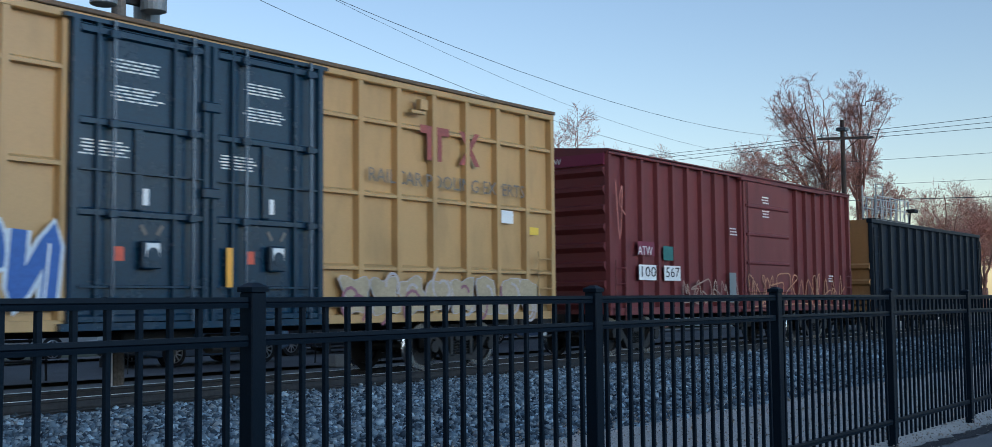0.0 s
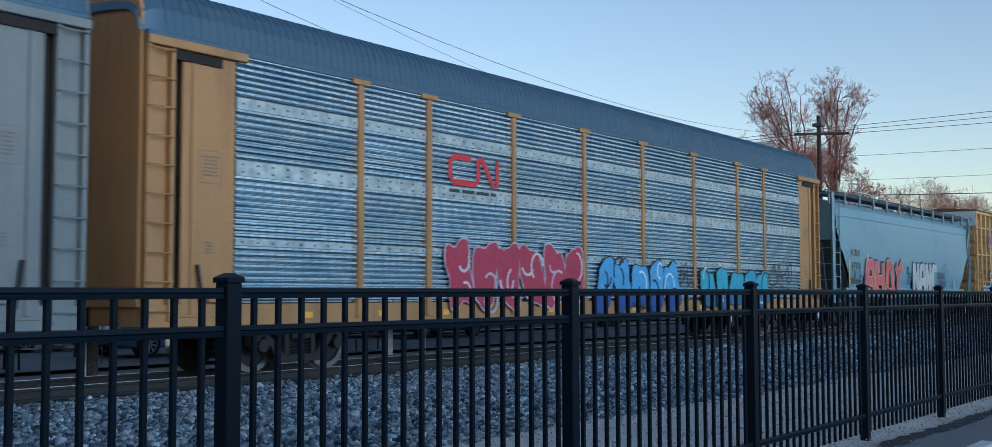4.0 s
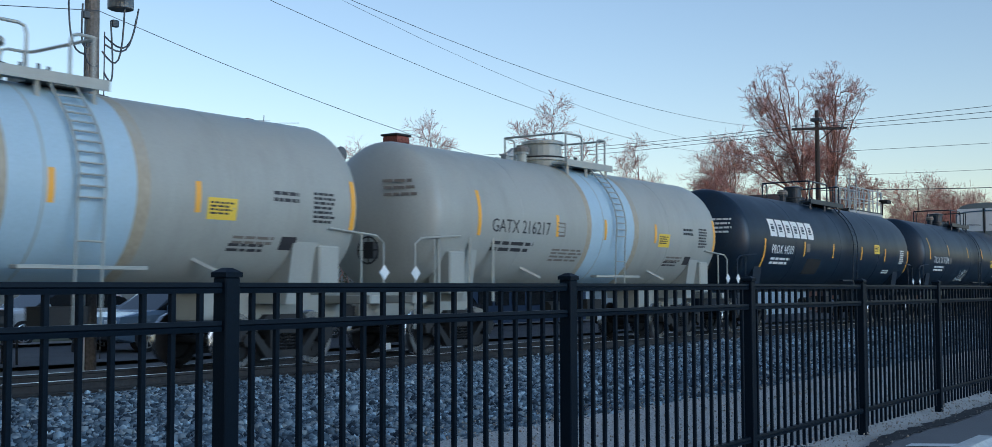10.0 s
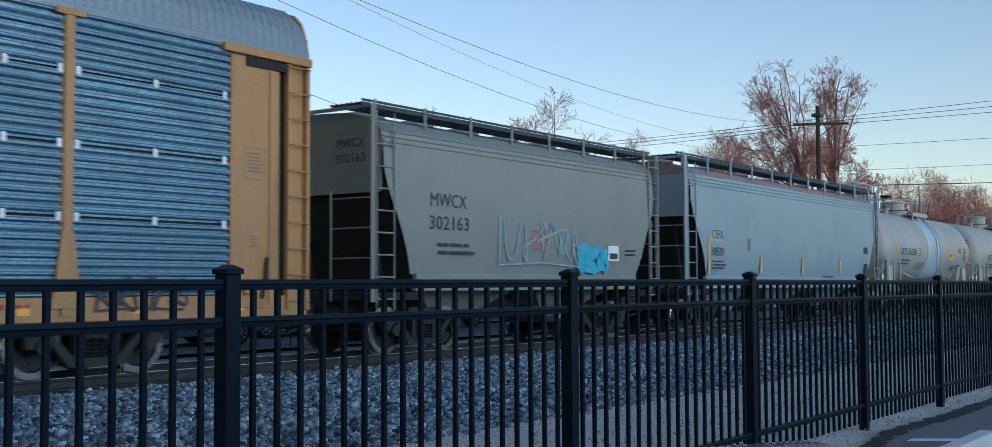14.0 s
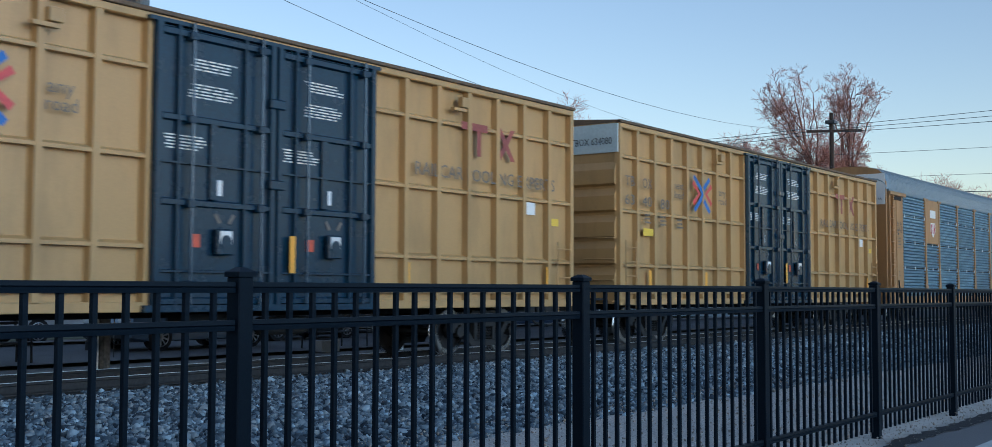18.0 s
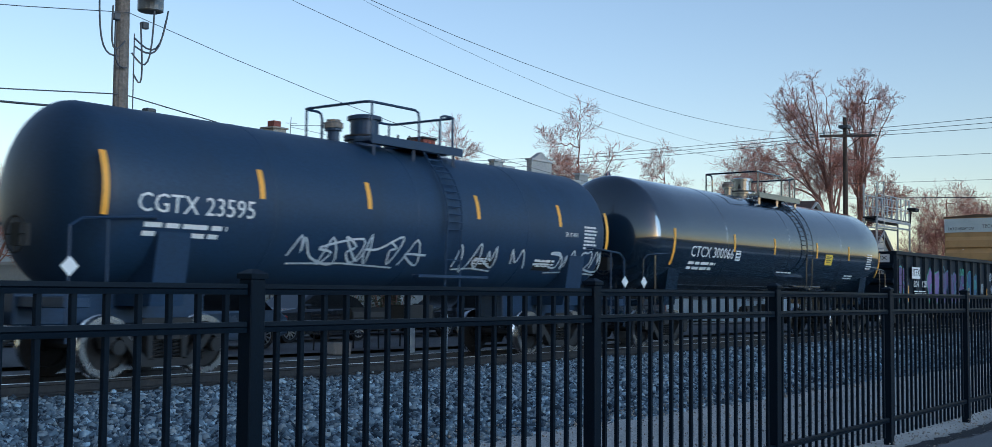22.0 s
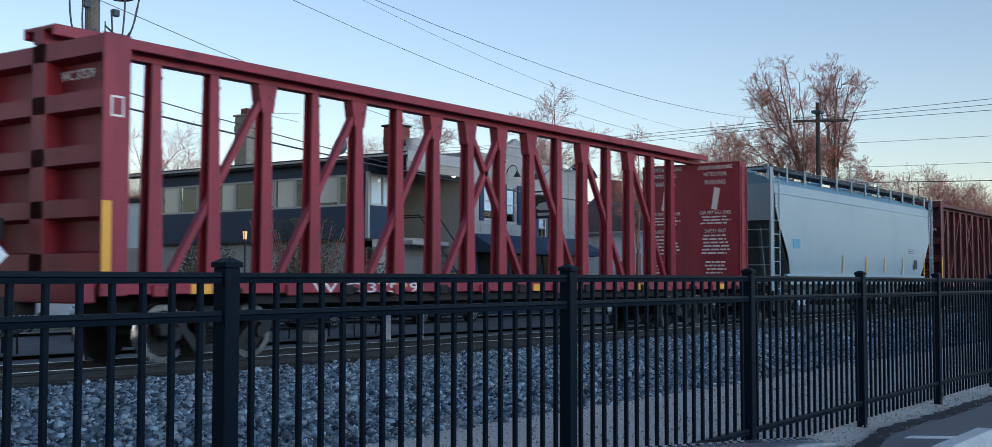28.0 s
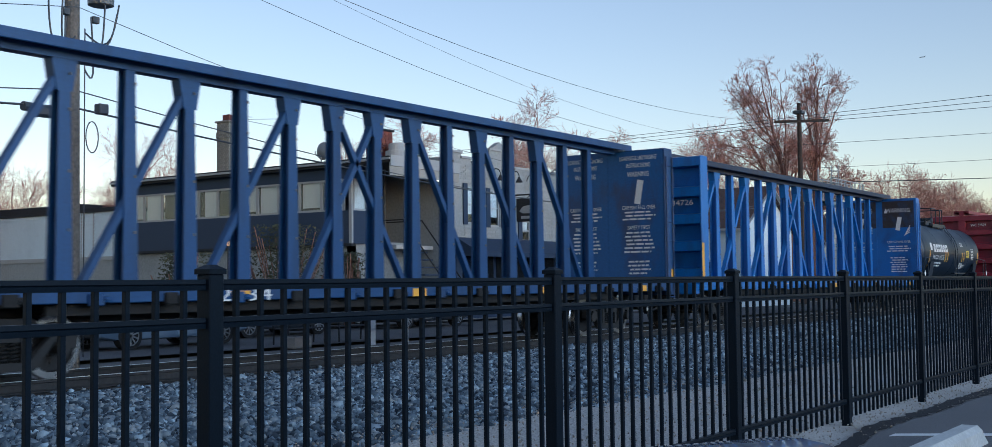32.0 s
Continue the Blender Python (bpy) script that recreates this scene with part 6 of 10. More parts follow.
m_pole = mat("weathered_pole_timber", (0.15, 0.135, 0.12), 0.85, grain=18, vary=0.3, bump=0.4, dirt=(0.08, 0.07, 0.06), dirt_scale=1.5, stretch=(6, 6, 0.5))
m_wire = mat("black_cable", (0.06, 0.068, 0.078), 0.6, grain=50, vary=0.1, bump=0)
m_can = mat("transformer_grey", (0.17, 0.19, 0.20), 0.45, grain=30, vary=0.1, bump=0.03, dirt=(0.1, 0.1, 0.1), dirt_scale=2)
m_lamp_glass = glow("amber_lantern_glass", (1.0, 0.55, 0.2), 0.75)
m_bulb = glow("warm_bulb", (1.0, 0.8, 0.55), 4.0)
m_backing = mat("pale_pane_backing", (0.72, 0.74, 0.74), 0.8, grain=20, vary=0.1, bump=0.1)
# Dark colour stands in for unlit rooms behind the glass
m_room = mat("room_painted_dim", (0.09, 0.085, 0.075), 0.9, grain=4, vary=0.4, bump=0, dirt=(0.03, 0.03, 0.03), dirt_scale=1.2)
m_rubber = mat("tyre_rubber", (0.015, 0.015, 0.016), 0.85, grain=40, vary=0.2, bump=0.1)
m_alloy = mat("silver_alloy", (0.6, 0.61, 0.62), 0.3, 0.9, grain=40, vary=0.08, bump=0)
m_carblue = mat("steel_blue_car_paint", (0.12, 0.18, 0.25), 0.25, 0.2, grain=80, vary=0.05, bump=0, coat=0.6)
m_cardark = mat("dark_car_paint", (0.02, 0.024, 0.03), 0.25, 0.2, grain=80, vary=0.05, bump=0, coat=0.6)
m_carnavy = mat("navy_car_paint", (0.018, 0.05, 0.13), 0.3, 0.2, grain=80, vary=0.04, bump=0, coat=0.8)
m_carsilver = mat("silver_car_paint", (0.5, 0.51, 0.52), 0.3, 0.3, grain=80, vary=0.05, bump=0, coat=0.5)
m_tail = mat("red_lens", (0.3, 0.012, 0.01), 0.2, grain=60, vary=0.1, bump=0)


def glass(name, tint=(0.75, 0.8, 0.82)):
    m = bpy.data.materials.new(name)
    m.use_nodes = True
    b = m.node_tree.nodes["Principled BSDF"]
    b.inputs["Base Color"].default_value = (*tint, 1)
    b.inputs["Roughness"].default_value = 0.03
    b.inputs["Transmission Weight"].default_value = 1.0
    b.inputs["IOR"].default_value = 1.45
    return m


m_glass = glass("window_glass")
m_carglass = mat("dark_car_glass", (0.012, 0.014, 0.016), 0.06, grain=60, vary=0.1, bump=0)


def tagged_part(name, shape, material, label, category, group="", kind="", smooth=False):
    return tagged(part(name, shape, material, smooth=smooth), label, category, group, kind)


# ---- the restaurant: navy glazed upper storey over white brick ----
BX, BY0, BY1, BTOP = 33.4, 27.7, 43.4, 5.85
rest = thing("restaurant_building", "two-storey building with a navy glazed upper floor over pale brick", "building", at=pose(BX, BY0, -0.3))


def bw(x0, x1, y0, y1, z0, z1):
    """A box in the restaurant's own space, from world figures."""
    return Shape().box(x0 - BX, x1 - BX, y0 - BY0, y1 - BY0, z0 + 0.3, z1 + 0.3)


part("lower_wall", bw(33.6, 33.85, 30.05, 43.3, -0.3, 2.85), m_brickwhite, rest, "pale painted brick")
part("lower_wall", bw(33.6, 37.3, 30.05, 30.3, -0.3, 2.85), m_brickwhite, rest, "pale painted brick")
part("navy_wall", bw(33.4, 33.6, 30.05, 43.4, 2.75, 4.02), m_navy, rest)
part("navy_wall", bw(33.4, 33.6, 30.05, 43.4, 5.24, 5.75), m_navy, rest)
part("navy_wall", bw(33.4, 35.0, 29.9, 30.05, 2.75, 4.02), m_navy, rest)
part("navy_wall", bw(33.4, 35.0, 29.9, 30.05, 5.24, 5.75), m_navy, rest)
part("wall_foot", bw(33.36, 33.62, 29.88, 43.4, 2.66, 2.76), m_roofblack, rest)
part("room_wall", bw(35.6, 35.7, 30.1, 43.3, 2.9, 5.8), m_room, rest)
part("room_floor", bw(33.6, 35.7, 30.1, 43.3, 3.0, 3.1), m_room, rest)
n_win, y0, y1 = 11, 30.25, 43.2
for i in range(n_win):
    a = y0 + i * (y1 - y0) / n_win
    b = a + (y1 - y0) / n_win
    w = part("window", bw(33.41, 33.5, a + 0.03, a + 0.09, 4.02, 5.24), m_trim, rest, "white-framed window")
    part("window_frame", bw(33.40, 33.52, a + 0.09, b - 0.03, 4.02, 4.1), m_trim, w)
    part("window_frame", bw(33.40, 33.52, a + 0.09, b - 0.03, 5.16, 5.24), m_trim, w)
    part("window_frame", bw(33.41, 33.5, b - 0.03, b + 0.03, 4.02, 5.24), m_trim, w)
    part("pane", bw(33.45, 33.46, a + 0.09, b - 0.03, 4.1, 5.16), m_glass, w).visible_shadow = False
    # pale sheets serve as blinds and imitate the sky reflected in the panes
    if i in (0, 1, 3, 4, 6, 7, 9, 10):
        part("blind", bw(33.5, 33.52, a + 0.1, b - 0.3 + 0.2 * (i % 2), 4.1 + 0.1 * (i % 3), 5.16), m_backing, w)
for i in range(2):
    a = 33.55 + i * 0.72
    w = part("window", bw(a, a + 0.06, 29.9, 30.0, 4.02, 5.24), m_trim, rest, "white-framed window")
    part("window_frame", bw(a + 0.06, a + 0.7, 29.9, 30.0, 4.02, 4.1), m_trim, w)
    part("window_frame", bw(a + 0.06, a + 0.7, 29.9, 30.0, 5.16, 5.24), m_trim, w)
    part("blind", bw(a + 0.06, a + 0.7, 29.97, 29.99, 4.1, 5.24), m_backing, w)
    part("pane", bw(a + 0.06, a + 0.7, 29.93, 29.94, 4.1, 5.16), m_glass, w).visible_shadow = False
part("corner_trim", bw(33.36, 33.46, 29.84, 29.98, 2.75, 5.3), m_trim, rest)
# the open stair porch under the wide roof
part("porch_wall", bw(35.0, 37.3, 31.6, 31.8, -0.3, 5.7), m_stucco, rest, "weathered stucco wall")
part("porch_wall", bw(35.0, 35.15, 30.0, 31.7, 2.7, 5.7), m_navy, rest)
part("porch_window", bw(35.6, 36.7, 31.55, 31.6, 3.3, 5.0), m_roofblack, rest)
for a, b, z0, z1 in ((35.55, 35.64, 3.25, 5.05), (36.66, 36.75, 3.25, 5.05), (35.55, 36.75, 3.2, 3.28), (35.55, 36.75, 5.02, 5.1), (35.55, 36.75, 4.1, 4.16)):
    part("window_frame", bw(a, b, 31.5, 31.56, z0, z1), m_trim, rest)
part("porch_floor", bw(35.0, 37.3, 29.0, 31.6, 2.55, 2.7), m_trim, rest)
for i in range(9):
    part("stair_tread", bw(35.4, 36.6, 29.0 - 0.27 * (9 - i) + 2.4 - 2.4, 29.0 - 0.27 * (9 - i) + 0.3, 0.0 + i * 0.3, 0.05 + i * 0.3), m_navy, rest)
part("stair_rail", Shape().tube([(35.4 - BX, 26.6 - BY0, 1.1), (35.4 - BX, 29.0 - BY0, 4.0), (35.4 - BX, 31.4 - BY0, 4.0)], 0.03).tube([(36.6 - BX, 26.6 - BY0, 1.1), (36.6 - BX, 29.0 - BY0, 4.0), (36.6 - BX, 31.4 - BY0, 4.0)], 0.03), m_roofblack, rest)
part("roof", bw(33.1, 37.3, 27.7, 43.9, 5.75, 5.93), m_roofblack, rest, "flat black roof")
part("fascia", bw(33.05, 33.1, 27.65, 43.9, 5.68, 5.9), m_roofblack, rest)
part("gutter", bw(32.98, 33.05, 27.65, 43.9, 5.78, 5.86), m_trim, rest)
part("fascia", bw(33.05, 37.3, 27.62, 27.7, 5.55, 5.95), m_trim, rest, "grey boarded fascia")
part("fascia", bw(33.05, 37.3, 27.66, 27.72, 5.2, 5.54), m_stucco, rest)
part("porch_lamp", Shape().vlathe([(0.05, 5.62), (0.08, 5.55), (0.08, 5.5)], 36.3 - BX, 28.0 - BY0, 8), m_bulb, rest)
part("down_pipe", Shape().tube([(33.3 - BX, 43.2 - BY0, 6.0), (33.3 - BX, 43.2 - BY0, 0.3)], 0.05), m_roofblack, rest)


def chimney(name, label, x, y, w, z0, z1, material, pot):
    c = thing(name, label, "chimney", at=pose(x, y, z0))
    h, course = z1 - z0, 0.085
    bm_rows = int(h / course)
    s = Shape().box(-w / 2 + 0.012, w / 2 - 0.012, -w / 2 + 0.012, w / 2 - 0.012, 0, h)
    part("chimney_stack", s, material, c)
    per = int(w / 0.215)
    step = w / per
    brick_me = Shape().cbox(-step / 2 + 0.006, step / 2 - 0.006, -0.03, 0.03, 0, 0.074, 0.004).mesh("brick", material)
    for r in range(bm_rows):
        off = (r % 2) * step / 2
        grow = 0.05 if bm_rows - 8 < r < bm_rows - 4 else 0.0
        for k in range(per):
            u = -w / 2 + step / 2 + k * step + (off if k < per - 1 else 0) * 0.5
            part("brick", brick_me, None, c, at=pose(u, -w / 2 - grow + 0.02, r * course))
            part("brick", brick_me, None, c, at=pose(-w / 2 - grow + 0.02, u, r * course, 0, 0, 90))
    part("cap", Shape().cbox(-w / 2 - 0.07, w / 2 + 0.07, -w / 2 - 0.07, w / 2 + 0.07, h, h + 0.08, 0.015), m_roofblack if pot is None else material, c)
    if pot:
        part("flue_pot", Shape().vlathe([(0.2, h + 0.08), (0.2, h + 0.36), (0.16, h + 0.36), (0.16, h + 0.1)], 0, 0, 4).box(-0.2, 0.2, -0.2, 0.2, h + 0.08, h + 0.36), m_brickred, c, "red clay flue pot")
    return c


chimney("grey_chimney", "tall weathered grey brick chimney with a clay pot", 34.35, 37.65, 0.74, 5.93, 8.12, m_brickgrey, True)
chimney("brick_chimney", "squat red brick chimney on a flat roof", 34.6, 29.5, 0.72, 5.93, 7.1, m_brickred, None)
vent = thing("roof_vent", "white round metal roof vent", "vent", at=pose(34.55, 28.6, 5.93))
part("drum", Shape().vlathe([(0.42, 0), (0.42, 0.34), (0.36, 0.36)], 0, 0, 18), m_trim, vent)
part("cowl", Shape().vlathe([(0.3, 0.36), (0.3, 0.62), (0.2, 0.66)], 0, 0, 18), m_trim, vent)
dish = thing("satellite_dish", "grey satellite dish on a short mast", "satellite dish", at=pose(33.9, 31.9, 5.93))
part("mast", Shape().tube([(0, 0, 0), (0, 0, 0.45)], 0.03), m_can, dish)
rings = [(0.0, 0.0)] + [(0.09 * k, 0.012 * k * k) for k in range(1, 5)]
vs, fs, nn = [], [], 16
for r, d in rings:
    vs += [(-0.08 + d, r * math.cos(2 * math.pi * i / nn), 0.55 + r * math.sin(2 * math.pi * i / nn)) for i in range(nn)]
for k in range(len(rings) - 1):
    fs += [(k * nn + i, k * nn + (i + 1) % nn, (k + 1) * nn + (i + 1) % nn, (k + 1) * nn + i) for i in range(nn)]
part("reflector", Shape().add(vs, fs), m_can, dish, smooth=True)
part("feed_arm", Shape().tube([(0.0, 0, 0.25), (-0.45, -0.1, 0.35), (-0.45, -0.1, 0.5)], 0.02), m_can, dish)
ant = thing("roof_antenna", "thin metal television aerial beside a chimney", "antenna", at=pose(34.2, 36.6, 5.93))
part("mast", Shape().tube([(0, 0, 0), (0, -0.15, 2.6)], 0.02), m_can, ant)
part("element", Shape().tube([(0, -0.1, 2.2), (1.0, -1.2, 1.9)], 0.012, 4).tube([(0, -0.1, 2.25), (0.6, -1.6, 2.2)], 0.012, 4).tube([(-0.2, 0, 2.35), (0.2, -0.3, 2.35)], 0.012, 4), m_can, ant)

# ---- the white brick shop with its stepped parapet ----
shop = thing("brick_shop", "white painted brick shop with a stepped parapet and shutters", "building", at=pose(37.3, 28.0, -0.3))


def sw(x0, x1, y0, y1, z0, z1):
    return Shape().box(x0 - 37.3, x1 - 37.3, y0 - 28.0, y1 - 28.0, z0 + 0.3, z1 + 0.3)


WINS = [(38.3, 39.05, 3.62, 5.2), (39.9, 40.65, 3.55, 5.1), (42.3, 43.0, 3.0, 3.9)]
edges_x = sorted({37.3, 46.2} | {w[0] for w in WINS} | {w[1] for w in WINS})
for a, b in zip(edges_x, edges_x[1:]):
    hole = [w for w in WINS if w[0] == a]
    if hole:
        part("front_wall", sw(a, b, 28.0, 28.25, 2.9, hole[0][2]), m_brickwhite, shop)
        part("front_wall", sw(a, b, 28.0, 28.25, hole[0][3], 6.0), m_brickwhite, shop)
    else:
        part("front_wall", sw(a, b, 28.0, 28.25, 2.9, 6.0), m_brickwhite, shop)
for a, b, z in ((37.3, 37.9, 6.45), (37.9, 38.6, 6.25), (38.6, 39.9, 6.1), (39.9, 41.4, 6.75), (41.4, 43.6, 6.1), (43.6, 44.3, 6.45), (44.3, 46.2, 6.1)):
    part("parapet", sw(a, b, 28.0, 28.25, 6.0, z), m_brickwhite, shop)
    part("coping", sw(a - 0.04, b + 0.04, 27.94, 28.3, z, z + 0.09), m_trim, shop)
part("gable_peak", Shape().prism([(39.9 - 37.3, 7.05), (41.4 - 37.3, 7.05), (40.65 - 37.3, 7.45)], "y", 0.0, 0.25), m_brickwhite, shop)
part("side_wall", sw(37.3, 37.55, 28.25, 40.0, -0.3, 6.3), m_brickwhite, shop)
part("side_wall", sw(45.95, 46.2, 28.25, 40.0, -0.3, 6.3), m_brickwhite, shop)
part("back_wall", sw(37.3, 46.2, 40.0, 40.25, -0.3, 6.3), m_brickwhite, shop)
part("flat_roof", sw(37.55, 45.95, 28.25, 40.0, 5.8, 5.95), m_roofblack, shop)
# one dark plate imitates the unlit room behind the windows
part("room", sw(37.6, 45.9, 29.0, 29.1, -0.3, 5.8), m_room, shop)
# brick courses stand proud of the front
for r in range(36):
    z = 2.95 + r * 0.085
    for seg in range(12):
        a = 37.34 + seg * 0.735
        b = a + 0.715
        if any(w[0] - 0.3 < b and w[1] + 0.3 > a and w[2] - 0.1 < z < w[3] + 0.1 for w in WINS) or b > 46.15:
            continue
        part("brick_course", sw(a + 0.1 * (r % 2), b + 0.1 * (r % 2) - 0.012, 27.985, 28.0, z, z + 0.072), m_brickwhite, shop)
for a, b, z0, z1 in WINS:
    w = part("window", sw(a, b, 28.06, 28.1, z0, z0 + 0.07), m_trim, shop, "sash window with dark shutters")
    part("window_frame", sw(a, a + 0.07, 28.05, 28.12, z0, z1), m_trim, w)
    part("window_frame", sw(b - 0.07, b, 28.05, 28.12, z0, z1), m_trim, w)
    part("window_frame", sw(a, b, 28.05, 28.12, z1 - 0.07, z1), m_trim, w)
    part("window_frame", sw(a, b, 28.04, 28.12, (z0 + z1) / 2 - 0.03, (z0 + z1) / 2 + 0.03), m_trim, w)
    part("pane", sw(a + 0.07, b - 0.07, 28.08, 28.09, z0, z1), m_glass, w).visible_shadow = False
    part("blind", sw(a + 0.07, b - 0.07, 28.14, 28.16, z0 + 0.4, z1), m_backing, w)
    for u in (a - 0.32, b + 0.04):
        part("shutter", sw(u, u + 0.28, 27.94, 27.99, z0 - 0.05, z1 + 0.05), m_navy, w, "dark slatted shutter")
part("shop_front", sw(37.4, 46.1, 27.9, 28.0, -0.3, 2.9), m_navy, shop, "dark timber shop front")
for i in range(7):
    a = 37.8 + i * 1.18
    part("shop_window", sw(a, a + 0.95, 27.87, 27.9, 0.5, 2.4), m_carglass, shop)
part("awning", Shape().prism([(0.0, 3.35), (-1.1, 2.75), (-1.1, 2.55), (0.0, 2.6)], "x", 0.2, 8.6), m_navy, shop, "dark canvas awning")
for x in (39.9, 41.3, 42.7):
    lamp = part("gooseneck_lamp", Shape().tube([(x - 37.3, 0, 5.9), (x - 37.3, -0.1, 6.12), (x - 37.3, -0.3, 6.26), (x - 37.3, -0.48, 6.2), (x - 37.3, -0.55, 6.05), (x - 37.3, -0.55, 5.95)], 0.02), m_roofblack, shop)
    part("lamp_shade", Shape().vlathe([(0.04, 5.98), (0.06, 5.92), (0.15, 5.78), (0.15, 5.75)], x - 37.3, -0.55, 14), m_roofblack, lamp)
part("sign_bracket", Shape().tube([(4.4, 0, 5.25), (4.4, -1.4, 5.25)], 0.035).tube([(4.4, 0, 4.7), (4.4, -0.9, 5.25)], 0.02), m_roofblack, shop)
sign = part("hanging_sign", Shape().cbox(4.36, 4.44, -1.35, -0.15, 4.1, 5.1, 0.01), m_roofblack, shop, "black pub sign with a pale emblem")
part("emblem", Shape().prism([(-1.2, 4.55), (-0.9, 4.8), (-0.5, 4.75), (-0.3, 4.55), (-0.5, 4.45), (-1.0, 4.45)], "x", 4.345, 4.355), m_trim, sign)
part("sign_bar", Shape().box(4.345, 4.355, -1.15, -0.4, 4.22, 4.34), m_trim, sign)
part("wall_lamp", Shape().vlathe([(0.08, 3.35), (0.12, 3.25), (0.08, 3.15)], 5.8, -0.2, 10), m_bulb, shop)
flag = thing("flag", "faded red white and blue flag on an angled pole", "flag", at=pose(44.4, 28.0, 6.0))
part("flag_pole", Shape().tube([(0, 0, 0), (0.12, -1.1, 0.72)], 0.025), m_trim, flag)


def cloth(u0, u1, v0, v1, lift, skew=0.0):
    """A piece of the hanging flag: u along the fly, v up the hoist."""
    s = Shape()
    n = 6
    vs = []
    for i in range(n + 1):
        for j in (0, 1):
            u = u0 + (u1 - u0) * i / n
            v = (v1 if j else v0) + skew * (i / n)
            lo = Vector((0, -0.4, 0.22)).lerp(Vector((1.03, -0.5, -0.25)), u)
            p = lo.lerp(Vector((0.09, -1.0, 0.62)).lerp(Vector((1.19, -1.1, -0.21)), u), v)
            vs.append((p.x - 0.5 * lift, p.y + 0.05 * math.sin(u * 7) - lift, p.z))
    s.add(vs, [(2 * i, 2 * i + 2, 2 * i + 3, 2 * i + 1) for i in range(n)])
    return s


part("flag_cloth", cloth(0, 1, 0, 1, 0), paint((0.03, 0.04, 0.14)), flag, "blue field")
for a, b, k in ((0.0, 0.12, 0.82), (0.82, 0.94, -0.82)):
    part("flag_saltire", cloth(0, 1, a, b, 0.012, k), m_white, flag)
    part("flag_saltire", cloth(0, 1, a + 0.03, b - 0.04, 0.02, k), paint((0.5, 0.03, 0.04)), flag)
part("flag_cross", cloth(0.38, 0.62, 0, 1, 0.026), m_white, flag)
part("flag_cross", cloth(0, 1, 0.36, 0.64, 0.028), m_white, flag)
part("flag_cross", cloth(0.43, 0.57, 0, 1, 0.034), paint((0.5, 0.03, 0.04)), flag)
part("flag_cross", cloth(0, 1, 0.42, 0.58, 0.036), paint((0.5, 0.03, 0.04)), flag)

# ---- the pale sided building on the other side of the pole ----
white = thing("sided_building", "low pale blue clapboard building with a dark roof edge", "building", at=pose(33.55, 43.5, -0.3))
part("wall", Shape().box(0.02, 8, 0, 34, 0, 4.95), m_siding, white)
for r in range(13):
    z = 2.9 + r * 0.155
    part("clapboard", Shape().prism([(0.02, z), (-0.045, z), (-0.005, z + 0.155), (0.02, z + 0.155)], "y", 0, 34), m_siding, white)
part("belt_course", Shape().box(-0.05, 0.02, 0, 34, 2.72, 2.9), m_trim, white)
part("lower_wall", Shape().box(0.0, 0.02, 0, 34, 0, 2.72), m_brickwhite, white, "pale brick base")
part("roof_edge", Shape().box(-0.12, 8.1, 0.0, 34.1, 4.95, 5.12), m_roofblack, white)
part("roof_parapet", Shape().box(0.6, 8, 4.0, 34, 5.12, 5.45), m_roofblack, white)
for y in (2.2, 3.1):
    part("corner_board", Shape().box(-0.04, 0.0, y, y + 0.1, 2.9, 4.9), m_trim, white)
for y in (10.2, 18.0):
    w = part("window", Shape().box(-0.05, 0.0, y, y + 1.0, 3.1, 4.6), m_trim, white, "white-trimmed window")
    part("pane", Shape().box(-0.06, -0.052, y + 0.1, y + 0.9, 3.2, 4.5), m_carglass, w)

# ---- houses further along ----
def house(name, label, x0, x1, y0, y1, eave, ridge, wall_mat, along="y", chimney_at=None):
    hs = thing(name, label, "house", at=pose(x0, y0, -0.3))
    w, d = x1 - x0, y1 - y0
    part("wall", Shape().box(0, w, 0, d, 0, eave), wall_mat, hs)
    t = 0.14
    if along == "y":
        m = w / 2
        for sgn in (-1, 1):
            e = m + sgn * (m + 0.35)
            zz = eave - 0.35 * (ridge - eave) / m
            part("roof_slope", Shape().prism([(m, ridge), (e, zz), (e, zz + t), (m, ridge + t)], "y", -0.35, d + 0.35), m_shingle, hs)
        for yy in (0, d - 0.1):
            part("gable", Shape().prism([(0, eave), (w, eave), (m, ridge)], "y", yy, yy + 0.1), wall_mat, hs)
        for sgn in (-1, 1):
            e = m + sgn * (m + 0.37)
            part("barge_board", Shape().bar((m, -0.38, ridge + 0.03), (e, -0.38, eave - 0.35 * (ridge - eave) / m + 0.02), 0.06, 0.22, up=(0, 1, 0)), m_trim, hs)
        part("gutter", Shape().box(-0.45, -0.34, -0.35, d + 0.35, eave - 0.35 * (ridge - eave) / m - 0.05, eave - 0.35 * (ridge - eave) / m + 0.1), m_trim, hs)
    n = max(1, int(d / 3.4))
    for i in range(n):
        y = 1.2 + i * (d - 2) / n
        wd = part("window", Shape().box(-0.06, 0.0, y, y + 1.0, 1.2, 2.7), m_trim, hs, "white-trimmed window")
        part("pane", Shape().box(-0.075, -0.062, y + 0.1, y + 0.9, 1.3, 2.6), m_carglass, wd)
    if chimney_at:
        part("chimney", Shape().cbox(chimney_at[0] - 0.4, chimney_at[0] + 0.4, chimney_at[1] - 0.4, chimney_at[1] + 0.4, eave, ridge + 1.0, 0.02), m_brickred, hs)
    return hs


house("brown_roofed_house", "low house with a brown shingle roof and pale walls", 62.5, 70.5, 26.5, 39.0, 4.6, 7.0, m_siding, chimney_at=(4.0, 11.6))
